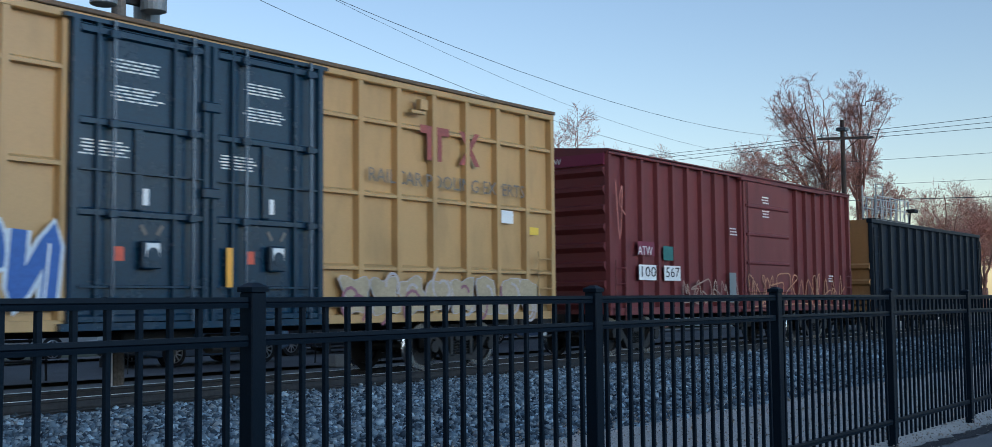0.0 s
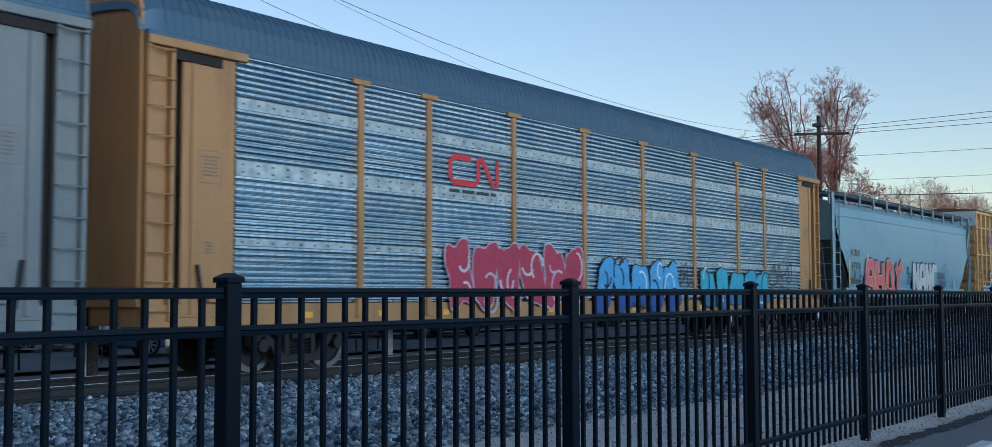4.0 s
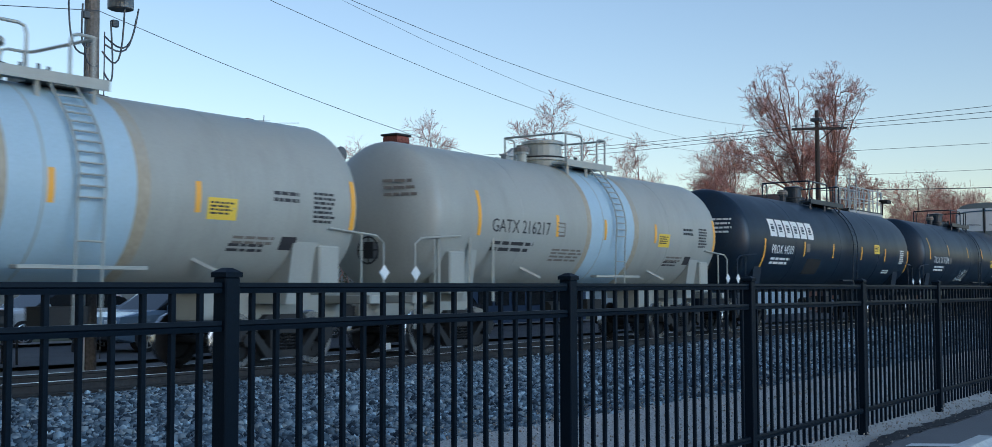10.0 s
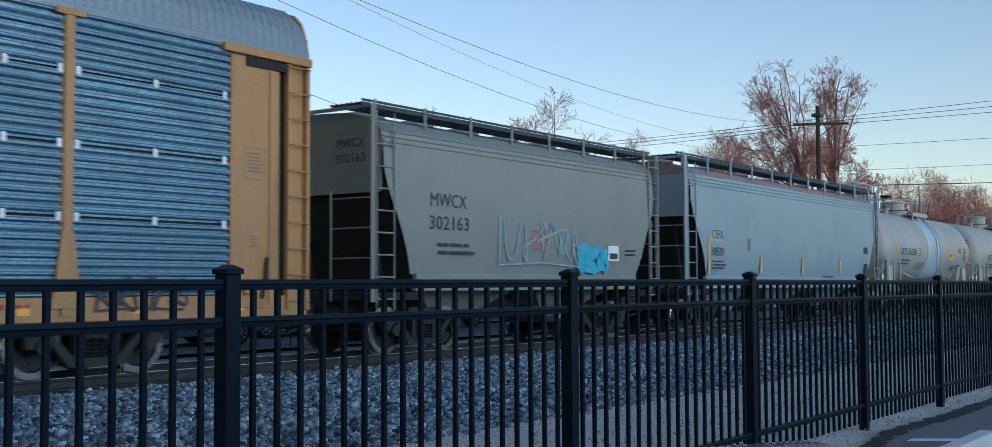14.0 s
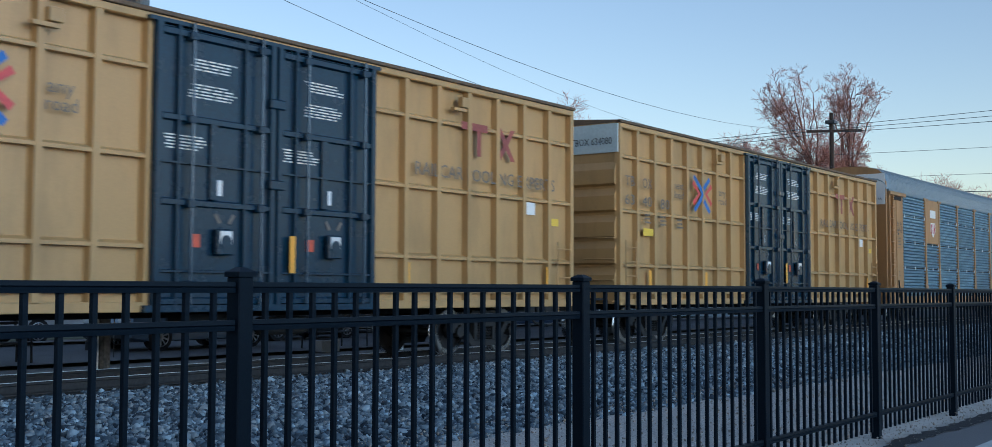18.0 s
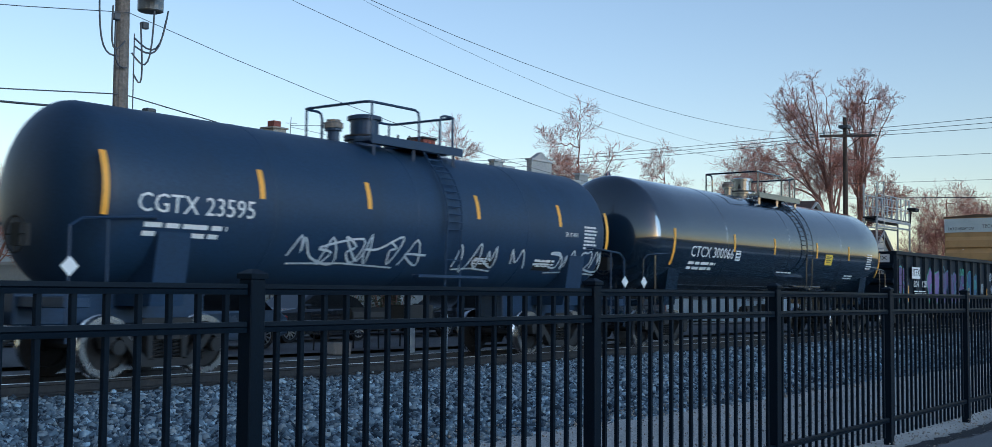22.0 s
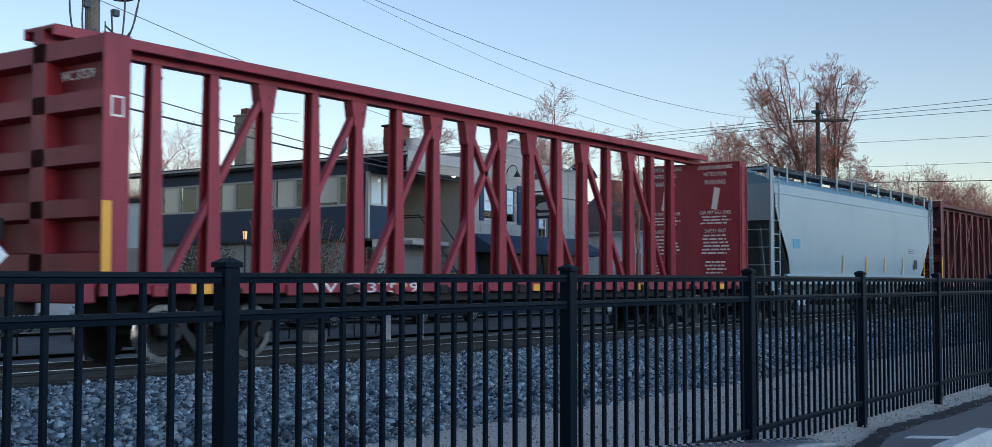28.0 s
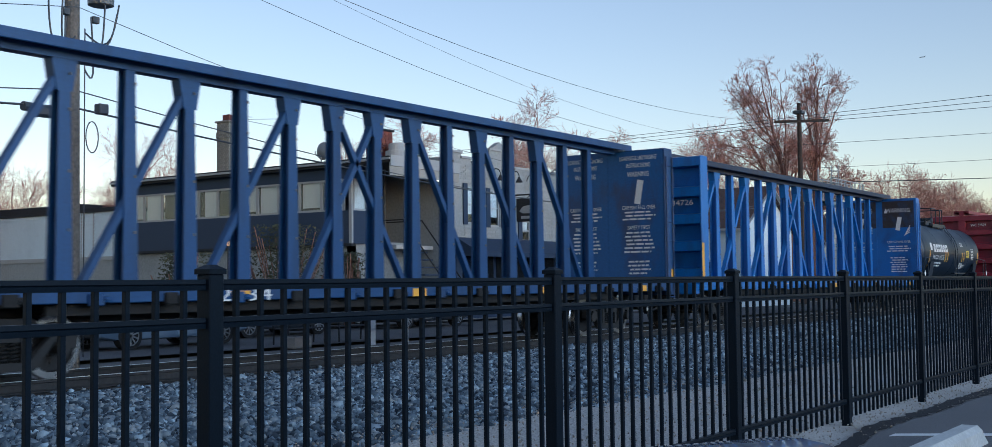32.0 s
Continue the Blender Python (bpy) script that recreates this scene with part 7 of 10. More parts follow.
house("brown_roofed_house", "small house with a dark brown shingle roof", 55.5, 61.5, 37.0, 47.0, 3.2, 5.6, m_siding)
house("brown_roofed_house", "distant gabled house with a brown roof", 96.0, 106.0, 34.0, 46.0, 3.6, 7.2, m_stucco, chimney_at=(5.0, 3.0))
house("brown_roofed_house", "distant gabled house with a brown roof", 40.0, 50.0, 58.0, 70.0, 3.4, 6.4, m_stucco)

# ---- utility poles and wires ----
up = thing("utility_pole", "weathered timber utility pole with two grey transformers", "utility pole", at=pose(13.45, 19.0, -0.36))
part("pole", Shape().cyl((0, 0, 0), (-0.06, 0, 10.8), 0.155, 0.125, n=14), m_pole, up)
part("conduit", Shape().cyl((-0.165, -0.05, 0.2), (-0.165, -0.05, 6.2), 0.04, n=8), m_pole, up)
part("conduit", Shape().cyl((-0.2, -0.1, 0.0), (-0.2, -0.1, 2.3), 0.05, n=10), m_white, up, "pale plastic conduit")
for dx, dy, z in ((-0.55, -0.25, 7.12), (0.5, -0.35, 7.17), (0.75, 0.2, 7.0)):
    t = part("transformer", Shape().vlathe([(0.2, z - 0.02), (0.25, z), (0.26, z + 0.85), (0.22, z + 0.93)], dx, dy, 18), m_can, up)
    part("bushing", Shape().vlathe([(0.05, z + 0.93), (0.07, z + 1.0), (0.04, z + 1.2)], dx, dy, 8), m_can, t)
part("bracket", Shape().box(-0.6, 0.8, -0.1, 0.0, 7.3, 7.42), m_steel, up)
part("crossarm", Shape().cbox(-1.2, 1.2, -0.2, -0.08, 9.6, 9.72, 0.01), m_pole, up)
rng = random.Random(5)
for k, (pa, pb) in enumerate((((-0.75, -0.3, 6.9), (-0.2, -0.15, 5.9)), ((-0.45, -0.3, 6.8), (-0.1, -0.2, 6.2)), ((0.4, -0.4, 6.85), (0.05, -0.2, 6.0)), ((0.75, -0.3, 6.75), (0.1, -0.2, 6.15)), ((0.95, -0.1, 7.0), (0.1, -0.2, 6.3)), ((0.2, -0.25, 6.6), (0.1, -0.2, 5.6)), ((-0.3, -0.2, 6.7), (-0.05, -0.2, 5.7)))):
    pts = []
    for i in range(9):
        u = i / 8
        p = Vector(pa).lerp(Vector(pb), u)
        p.z -= 0.35 * math.sin(math.pi * u) * (1 + 0.3 * (k % 3))
        p.x += 0.12 * math.sin(math.pi * u) * (1 if pa[0] > 0 else -1)
        pts.append(p)
    part("jumper_cable", Shape().tube(pts, 0.018, 5), m_wire, up)
part("connector", Shape().cbox(-0.42, -0.28, -0.3, -0.2, 6.55, 6.68, 0.01), m_wire, up)
part("connector", Shape().cbox(0.22, 0.36, -0.3, -0.2, 6.5, 6.63, 0.01), m_wire, up)
part("splice_case", Shape().cbox(-0.95, -0.2, -0.18, 0.02, 4.62, 4.82, 0.04).cyl((-1.1, -0.08, 4.78), (-0.3, -0.08, 4.74), 0.09), m_wire, up)
part("tap_box", Shape().cbox(0.5, 0.72, -0.12, 0.06, 4.82, 5.02, 0.02), m_wire, up)
loop = [(0.35 + 0.14 * math.sin(a), -0.1, 4.35 + 0.3 * math.cos(a)) for a in np.linspace(0, 2 * math.pi, 16)]
part("cable_loop", Shape().tube(loop, 0.012, 5), m_wire, up)
part("ground_wire", Shape().tube([(0.19, -0.1, 0.2), (0.16, -0.12, 6.4)], 0.012, 5), m_wire, up)

fp = thing("utility_pole", "distant timber utility pole with one crossarm", "utility pole", at=pose(71.0, 26.0, -0.36))
m_poledark = mat("dark_brown_pole_timber", (0.055, 0.036, 0.028), 0.85, grain=18, vary=0.3, bump=0.4, dirt=(0.03, 0.025, 0.02), dirt_scale=1.5, stretch=(6, 6, 0.5))
part("pole", Shape().cyl((0, 0, 0), (0, 0, 12.7), 0.2, 0.13, n=10), m_poledark, fp)
part("crossarm", Shape().bar((-1.05, 1.2, 11.5), (1.1, -1.5, 11.6), 0.13, 0.16), m_poledark, fp)
part("brace", Shape().bar((0, 0, 10.7), (0.6, -0.8, 11.5), 0.05, 0.05), m_poledark, fp)
part("switch", Shape().cbox(-0.35, 0.3, -0.3, 0.3, 12.0, 12.2, 0.02), m_wire, fp)
for k in range(3):
    part("insulator", Shape().vlathe([(0.05, 11.6), (0.08, 11.7), (0.05, 11.85)], -0.9 + k * 0.9, 1.0 - k * 1.15, 8), m_can, fp)


def wire(p0, p1, sag, r=0.012, label="thin black overhead wire", ahead=0.0):
    """A sagging line from p0 to p1; ahead below 0 carries it on behind p0."""
    pts = []
    for i in range(21):
        u = ahead + (1 - ahead) * i / 20
        p = Vector(p0).lerp(Vector(p1), u)
        p.z -= 4 * sag * u * (1 - u)
        pts.append(p)
    return tagged(part("overhead_wire", Shape().tube(pts, r, 5), m_wire), label, "wire", "overhead wires")


# ---- bare trees ----
def tree(name, label, x, y, lobes, seed, limbs=6, reach=1.0, tip=0.016, z=-0.36, fork=3.0, girth=0.26):
    """A bare tree: limbs curve up from the fork into the lobes of the crown, and carry branches, shoots and twigs.

    lobes: (offset, height of the middle, half width, half height), offset along the street's far side."""
    rng = np.random.default_rng(seed)
    t = thing(name, label, "tree", "bare trees", at=pose(x, y, z))
    wood, fine = ([], []), ([], [])

    def rod(points, r0, r1):
        """A tapering round rod in one run along the points."""
        store, sides = (wood, 6) if r0 > tip * 2.4 else (fine, 3)
        v, f = store
        n = len(points)
        start = len(v)
        for i, p in enumerate(points):
            w = Vector(points[min(i + 1, n - 1)] - points[max(i - 1, 0)])
            u = w.cross(Vector((0.3, 0.2, 1.0)) if abs(w.normalized().z) < 0.9 else Vector((1.0, 0.1, 0.0))).normalized()
            s = w.cross(u).normalized()
            r = r0 + (r1 - r0) * i / (n - 1)
            for k in range(sides):
                q = 2 * math.pi * k / sides
                o = Vector(p) + (u * math.cos(q) + s * math.sin(q)) * r
                v.append((o.x, o.y, o.z))
        for i in range(n - 1):
            f.extend((start + i * sides + k, start + i * sides + (k + 1) % sides, start + (i + 1) * sides + (k + 1) % sides, start + (i + 1) * sides + k) for k in range(sides))

    def unit(v):
        return v / max(1e-6, np.linalg.norm(v))

    def shoot(p, way, length, r, depth):
        """A branch that wanders, bends upward and carries smaller ones."""
        n = 2 if depth == 0 else 4
        pts, w = [p], unit(way)
        for i in range(n):
            w = unit(w + rng.normal(0, 0.15 if depth else 0.24, 3) + (0, 0, 0.06))
            pts.append(pts[-1] + w * length / n)
        rod(pts, r, max(tip * 0.4, r * 0.42))
        if depth:
            count = (4, 6)[depth - 1]
            for k in range(count):
                u = 0.15 + 0.85 * (k + rng.random()) / count
                i = min(n - 1, int(u * n))
                at = pts[i] + (pts[i + 1] - pts[i]) * (u * n - i)
                along = unit(pts[i + 1] - pts[i])
                side = rng.normal(size=3)
                side = unit(side - along * side.dot(along))
                a = rng.uniform(0.5, 1.05)
                shoot(at, along * math.cos(a) + side * math.sin(a), length * rng.uniform(0.45, 0.75) * (1.25 - 0.5 * u), max(tip * 0.62, r * 0.55), depth - 1)

    base = np.array([0.0, 0.0, fork])
    rod([np.array([0.0, 0.0, 0.0]), np.array([0.03, 0.02, fork * 0.5]), base], girth * 1.25, girth)
    for off, mid_z, rx, rz in lobes:
        c = np.array([-0.35 * off, 0.94 * off, mid_z])
        bend = base + (c - base) * 0.5
        bend[:2] *= rng.uniform(0.5, 0.8)
        top = c + (0, 0, 0.6 * rz)
        n = 12
        lead = [(1 - u) ** 2 * base + 2 * u * (1 - u) * bend + u * u * top + rng.normal(0, 0.06, 3) * (u > 0) for u in np.linspace(0, 1, n + 1)]
        thick = girth * rng.uniform(0.55, 0.7)
        rod(lead, thick, tip * 1.6)
        for k in range(limbs):
            j = int(n * (0.35 + 0.6 * (k + rng.random()) / limbs))
            d = unit(rng.normal(size=3) * (1, 1, 0.8) + (0, 0, 0.25))
            goal = c + d * (rx, rx, rz) * rng.uniform(0.75, 1.0)
            root = lead[j]
            low_mid = root + (goal - root) * 0.5 + (0, 0, rng.uniform(-0.1, 0.25) * rz)
            pts, m = [], 7
            for i in range(m + 1):
                u = i / m
                pts.append((1 - u) ** 2 * root + 2 * u * (1 - u) * low_mid + u * u * goal + (rng.normal(0, 0.07, 3) if 0 < i else 0))
            r0 = max(tip * 2.5, thick * (1 - j / n) * rng.uniform(0.55, 0.8))
            rod(pts, r0, tip * 1.3)
            for i in range(2, m + 1):
                for _ in range(2):
                    along = unit(pts[i] - pts[i - 1])
                    side = rng.normal(size=3)
                    side = unit(side - along * side.dot(along))
                    a = rng.uniform(0.45, 1.1)
                    stretch = reach * 0.5 * (rx + rz) * rng.uniform(0.5, 0.95) * (1.15 - 0.4 * i / m)
                    shoot(pts[i], along * math.cos(a) + side * math.sin(a), stretch, max(tip * 1.0, r0 * (1 - i / m) * 0.5), 2)
    for nm, (v, f), m in (("trunk", wood, m_bark), ("crown", fine, m_twig)):
        me = bpy.data.meshes.new(nm)
        me.from_pydata(v, [], f)
        me.materials.append(m)
        part(nm, me, None, t)
    return t


big = tree("bare_tree", "tall bare tree with a rounded reddish twig crown", 85.6, 32.0, [(2.2, 15.7, 2.3, 2.6), (3.6, 11.6, 2.4, 2.2), (0.6, 11.2, 1.8, 2.6)], 3, 11, 0.66, tip=0.017, fork=5.0, girth=0.36)
tall = tree("bare_tree", "tall bare tree with an upright reddish crown", 90.4, 32.0, [(-0.6, 16.3, 2.1, 2.5), (0.0, 12.4, 1.7, 2.2), (-1.7, 8.8, 1.9, 1.9)], 8, 11, 0.66, tip=0.017, fork=5.5, girth=0.34)
mid = tree("bare_tree", "bare tree with a loose open crown", 49.8, 32.0, [(0.0, 8.9, 2.0, 2.3), (0.7, 6.9, 1.6, 1.8)], 11, 7, 0.7, 0.012, fork=3.4, girth=0.16)
low = tree("bare_tree", "low bushy bare tree with fine twigs", 75.0, 33.0, [(0.4, 8.6, 2.8, 3.4), (-1.8, 6.2, 2.0, 2.8), (2.6, 6.4, 1.8, 2.6)], 21, 8, 0.75, 0.013, fork=2.4, girth=0.22)
wide = tree("bare_tree", "round bare tree with dense reddish twigs", 114.0, 32.0, [(0.0, 9.0, 3.2, 4.0), (-2.4, 7.0, 2.2, 3.0), (2.2, 6.8, 2.2, 2.8)], 31, 7, 0.75, 0.017, fork=2.6, girth=0.3)
COPIES = [(mid, 60.5, 33.0, 0.92, 40), (wide, 127.0, 32.0, 1.0, 130), (mid, 43.0, 34.5, 0.86, 100), (low, 36.5, 46.0, 0.74, 300), (wide, 140.0, 33.0, 1.02, 50), (big, 84.0, 40.0, 0.72, 160),
          (wide, 32.0, 56.0, 0.6, 15), (low, 41.0, 66.0, 0.72, 80), (wide, 45.0, 70.0, 0.76, 220), (low, 50.0, 70.0, 0.72, 10), (wide, 36.0, 62.0, 0.7, 330), (low, 56.0, 72.0, 0.8, 60), (wide, 39.0, 78.0, 0.8, 111),
          (low, 40.0, 36.5, 0.66, 170), (wide, 100.0, 40.0, 0.7, 77), (low, 118.0, 36.0, 0.85, 145), (wide, 160.0, 36.0, 1.0, 240), (low, 150.0, 40.0, 1.1, 290), (wide, 180.0, 42.0, 1.1, 20)]
for src, x, y, k, rz in COPIES:
    m = pose(x, y, -0.36, 0, 0, rz) @ Matrix.Diagonal((k, k, k, 1))
    c = copy_thing(src, m)
    c.matrix_basis = m


# ---- street furniture and parked cars ----
def street_lamp(x, y, top, size=1.0):
    l = thing("street_lamp", "black post lamp with a lit amber lantern", "street lamp", "street lamps", at=pose(x, y, -0.36))
    h, k = top + 0.36, size
    part("post", Shape().vlathe([(0.14 * k, 0), (0.14 * k, 0.25), (0.06 * k, 0.4), (0.045 * k, h - 0.85 * k), (0.09 * k, h - 0.82 * k), (0.09 * k, h - 0.76 * k)], 0, 0, 12), m_roofblack, l)
    part("cage", Shape().tube([(-0.1 * k, -0.1 * k, h - 0.78 * k), (-0.15 * k, -0.15 * k, h - 0.3 * k)], 0.012, 4).tube([(0.1 * k, -0.1 * k, h - 0.78 * k), (0.15 * k, -0.15 * k, h - 0.3 * k)], 0.012, 4).tube([(0.1 * k, 0.1 * k, h - 0.78 * k), (0.15 * k, 0.15 * k, h - 0.3 * k)], 0.012, 4).tube([(-0.1 * k, 0.1 * k, h - 0.78 * k), (-0.15 * k, 0.15 * k, h - 0.3 * k)], 0.012, 4), m_roofblack, l)
    part("lantern_glass", Shape().vlathe([(0.09 * k, h - 0.76 * k), (0.135 * k, h - 0.3 * k)], 0, 0, 12), m_lamp_glass, l, "lit amber glass")
    part("hood", Shape().vlathe([(0.2 * k, h - 0.3 * k), (0.18 * k, h - 0.22 * k), (0.08 * k, h - 0.1 * k), (0.03 * k, h - 0.06 * k), (0.03 * k, h), (0.0, h + 0.02)], 0, 0, 12), m_roofblack, l)
    return l


street_lamp(16.7, 24.0, 2.9)
street_lamp(25.5, 28.0, 2.85, 0.55)


def wheel(parent, x, y, r=0.33):
    w = part("wheel", Shape().cyl((x, y - 0.11, r), (x, y + 0.11, r), r, n=24), m_rubber, parent)
    s = Shape()
    for sg in (-1, 1):
        yy = y + sg * 0.112
        s.cyl((x, yy - sg * 0.02, r), (x, yy + sg * 0.004, r), r * 0.2, n=10)
        for k in range(10):
            a = 2 * math.pi * k / 10
            s.bar((x, yy, r), (x + 0.66 * r * math.sin(a), yy, r + 0.66 * r * math.cos(a)), 0.035, 0.02, up=(0, 1, 0))
        ring = [(x + 0.68 * r * math.sin(2 * math.pi * i / 20), yy, r + 0.68 * r * math.cos(2 * math.pi * i / 20)) for i in range(21)]
        s.tube(ring, 0.016, 4)
    part("rim", s, m_alloy, w)
    return w


def parked_car(name, label, body_mat, m, hatch=False):
    c = thing(name, label, "car", "parked cars", at=m)
    L2, W2 = 2.25, 0.9
    lower = [(-L2, 0.3), (-L2 - 0.03, 0.55), (-L2 + 0.06, 0.82), (-1.55, 0.92), (-1.0, 0.98), (1.2, 0.98), (L2 - 0.25, 0.95), (L2, 0.75), (L2, 0.35), (1.75, 0.22), (-1.8, 0.22)]
    vs, n = [], len(lower)
    for y, k in ((-W2, 0.97), (-W2 + 0.08, 1.0), (W2 - 0.08, 1.0), (W2, 0.97)):
        vs += [(x * k, y * (0.9 if z > 0.9 else 1.0), z if z > 0.4 else z + (0.03 if k < 1 else 0)) for x, z in lower]
    fs = [(r * n + i, r * n + (i + 1) % n, (r + 1) * n + (i + 1) % n, (r + 1) * n + i) for r in range(3) for i in range(n)] + [tuple(range(n)), tuple(range(4 * n - 1, 3 * n - 1, -1))]
    part("body", Shape().add(vs, fs), body_mat, c)
    rear = 2.1 if hatch else 1.75
    gh = [(-1.1, 0.95), (-0.35, 1.42), (0.9, 1.46), (rear - 0.35, 1.3), (rear, 0.96)]
    vs = []
    for y, k in ((-0.82, 0), (-0.64, 1), (0.64, 1), (0.82, 0)):
        vs += [(x, y, z - (0.0 if k else 0.06 * (z > 1))) for x, z in gh]
    n = len(gh)
    fs = [(r * n + i, r * n + i + 1, (r + 1) * n + i + 1, (r + 1) * n + i) for r in range(3) for i in range(n - 1)] + [tuple(range(n)), tuple(range(4 * n - 1, 3 * n - 1, -1))]
    part("greenhouse", Shape().add(vs, fs), m_carglass, c, "dark tinted windows")
    part("roof", Shape().cbox(-0.4, rear - 0.5, -0.66, 0.66, 1.42, 1.48, 0.02), body_mat, c)
    for y in (-0.83, 0.83):
        part("pillar", Shape().bar((0.35, y * 0.92, 0.95), (0.4, y * 0.8, 1.43), 0.03, 0.09), body_mat, c)
        part("mirror", Shape().cbox(-0.85, -0.68, y * 1.16 - 0.08, y * 1.16 + 0.08, 0.95, 1.08, 0.03), body_mat, c)
    for y in (-0.66, 0.66):
        part("headlight", Shape().cbox(-L2 - 0.02, -L2 + 0.2, y - 0.2, y + 0.2, 0.62, 0.76, 0.03), m_white, c, "clear headlight")
        part("taillight", Shape().cbox(L2 - 0.2, L2 + 0.01, y - 0.2, y + 0.2, 0.68, 0.82, 0.03), m_tail, c, "red taillight")
    part("licence_plate", Shape().cbox(-L2 - 0.05, -L2 - 0.02, -0.26, 0.26, 0.42, 0.55, 0.005), m_white, c)
    part("bumper", Shape().cbox(-L2 - 0.04, -L2 + 0.1, -0.85, 0.85, 0.3, 0.42, 0.03), m_roofblack, c)
    part("bumper", Shape().cbox(L2 - 0.1, L2 + 0.04, -0.85, 0.85, 0.34, 0.5, 0.03), m_roofblack, c)
    for x in (-1.4, 1.38):
        for y in (-0.8, 0.8):
            wheel(c, x, y)
    return c


parked_car("parked_car", "steel blue saloon car parked by the kerb", m_carblue, pose(18.75, 23.2, -0.3))
parked_car("parked_car", "dark saloon car parked by the kerb", m_cardark, pose(24.3, 25.2, -0.3))
parked_car("parked_car", "silver hatchback parked further along the street", m_carsilver, pose(19.0, 28.5, -0.3), True)
parked_car("parked_car", "dark hatchback parked further along the street", m_cardark, pose(12.5, 27.0, -0.3), True)
parked_car("parked_car", "dark saloon car parked beside the shop", m_cardark, pose(31.5, 25.4, -0.3))


def bench(x, y):
    b = thing("bench", "black metal slatted bench", "bench", "street benches", at=pose(x, y, -0.36))
    for i in range(5):
        part("seat_slat", Shape().cbox(-0.75, 0.75, -0.2 + i * 0.1, -0.13 + i * 0.1, 0.43, 0.46, 0.006), m_roofblack, b)
    for i in range(5):
        part("back_slat", Shape().cbox(-0.75, 0.75, 0.27 + i * 0.02, 0.3 + i * 0.02, 0.52 + i * 0.09, 0.58 + i * 0.09, 0.006), m_roofblack, b)
    for u in (-0.7, 0.7):
        part("end_frame", Shape().tube([(u, -0.22, 0), (u, -0.2, 0.44), (u, 0.28, 0.44), (u, 0.4, 0.98)], 0.025).tube([(u, 0.3, 0), (u, 0.28, 0.44)], 0.025).tube([(u, -0.2, 0.44), (u, -0.24, 0.64), (u, 0.3, 0.66)], 0.02), m_roofblack, b)
    return b


bench(21.2, 20.6)
bench(23.0, 20.6)
bench(12.3, 20.8)
for x, y, h in ((22.55, 19.5, 1.12), (23.86, 19.5, 0.96)):
    mk = thing("marker_post", "plain white marker post beside the track", "marker post", "marker posts", at=pose(x, y, -0.4))
    part("post", Shape().cbox(-0.1, 0.1, -0.04, 0.04, 0, h, 0.008), m_white, mk)
    part("cap", Shape().cbox(-0.105, 0.105, -0.045, 0.045, h, h + 0.02, 0.005), m_trim, mk)
pl = thing("planter", "pale concrete planter box on the kerb", "planter", at=pose(20.3, 19.9, -0.36))
part("box", Shape().cbox(-0.3, 0.3, -0.2, 0.2, 0, 0.3, 0.02), m_walk, pl)
part("soil", Shape().box(-0.25, 0.25, -0.15, 0.15, 0.3, 0.32), m_dark, pl)


def shrub(name, label, x, y, w, h, seed, n=2600):
    rng = random.Random(seed)
    t = thing(name, label, "shrub", at=pose(x, y, -0.36))
    st, lf = Shape(), Shape()
    for i in range(26):
        a, r = rng.uniform(0, 6.28), rng.uniform(0.2, 1.0)
        p = Vector((0.5 * w * r * math.cos(a), 0.5 * w * r * math.sin(a), h * rng.uniform(0.6, 1.0)))
        st.tube([(0.1 * p.x, 0.1 * p.y, 0), (0.6 * p.x, 0.6 * p.y, p.z * 0.5), tuple(p)], 0.018, 4)
    for i in range(n):
        a, r, z = rng.uniform(0, 6.28), rng.random() ** 0.5, rng.uniform(0.15, 1.0)
        rad = 0.5 * w * r * (0.75 + 0.35 * math.sin(3 * a + seed)) * (1.15 - 0.5 * z * z)
        c = Vector((rad * math.cos(a), rad * math.sin(a), h * z))
        u = Vector((rng.uniform(-1, 1), rng.uniform(-1, 1), rng.uniform(-1, 1))).normalized()
        v = u.orthogonal().normalized()
        k = rng.uniform(0.04, 0.08)
        lf.add([c - u * k, c + v * k * 0.5, c + u * k, c - v * k * 0.5], [(0, 1, 2, 3)])
    part("stem", st, m_bark, t)
    part("leaves", lf, m_shrub, t)
    return t


shrub("shrub", "large loose evergreen shrub before the restaurant", 28.6, 28.6, 3.6, 3.6, 2, 5200)
shrub("shrub", "loose low shrub beside the street", 25.0, 29.5, 2.6, 2.6, 4)
shrub("shrub", "small low shrub beside the pavement", 31.6, 28.4, 2.0, 2.7, 6)
sheet("pavement", -60, 140, 26.8, 27.9, -0.22, m_walk, "pale concrete pavement before the shops", 1, 1)
# overhead lines
wire((-30.0, 19.0, 5.5), (13.3, 18.9, 4.83), 1.34, 0.012)
wire((-30.0, 19.0, 5.2), (13.3, 18.9, 4.5), 0.85, 0.022, "thick black overhead cable")
wire((-30.0, 19.0, 7.2), (13.4, 18.8, 6.4), 1.9, 0.008)
wire((13.5, 18.9, 4.83), (71.0, 26.0, 6.6), 1.65, 0.012)
wire((13.5, 18.9, 4.5), (71.0, 26.0, 6.2), 1.25, 0.02, "thick black overhead cable")
wire((13.4, 18.8, 6.4), (71.0, 26.0, 9.0), 2.56, 0.007)
wire((19.69, 20.0, 7.79), (71.0, 26.0, 9.9), 1.6, 0.007, ahead=-0.45)
wire((22.15, 20.0, 8.28), (71.0, 26.0, 10.2), 1.44, 0.005, ahead=-0.45)
wire((22.63, 20.0, 8.38), (71.0, 26.0, 11.4), 1.1, 0.008, ahead=-0.45)
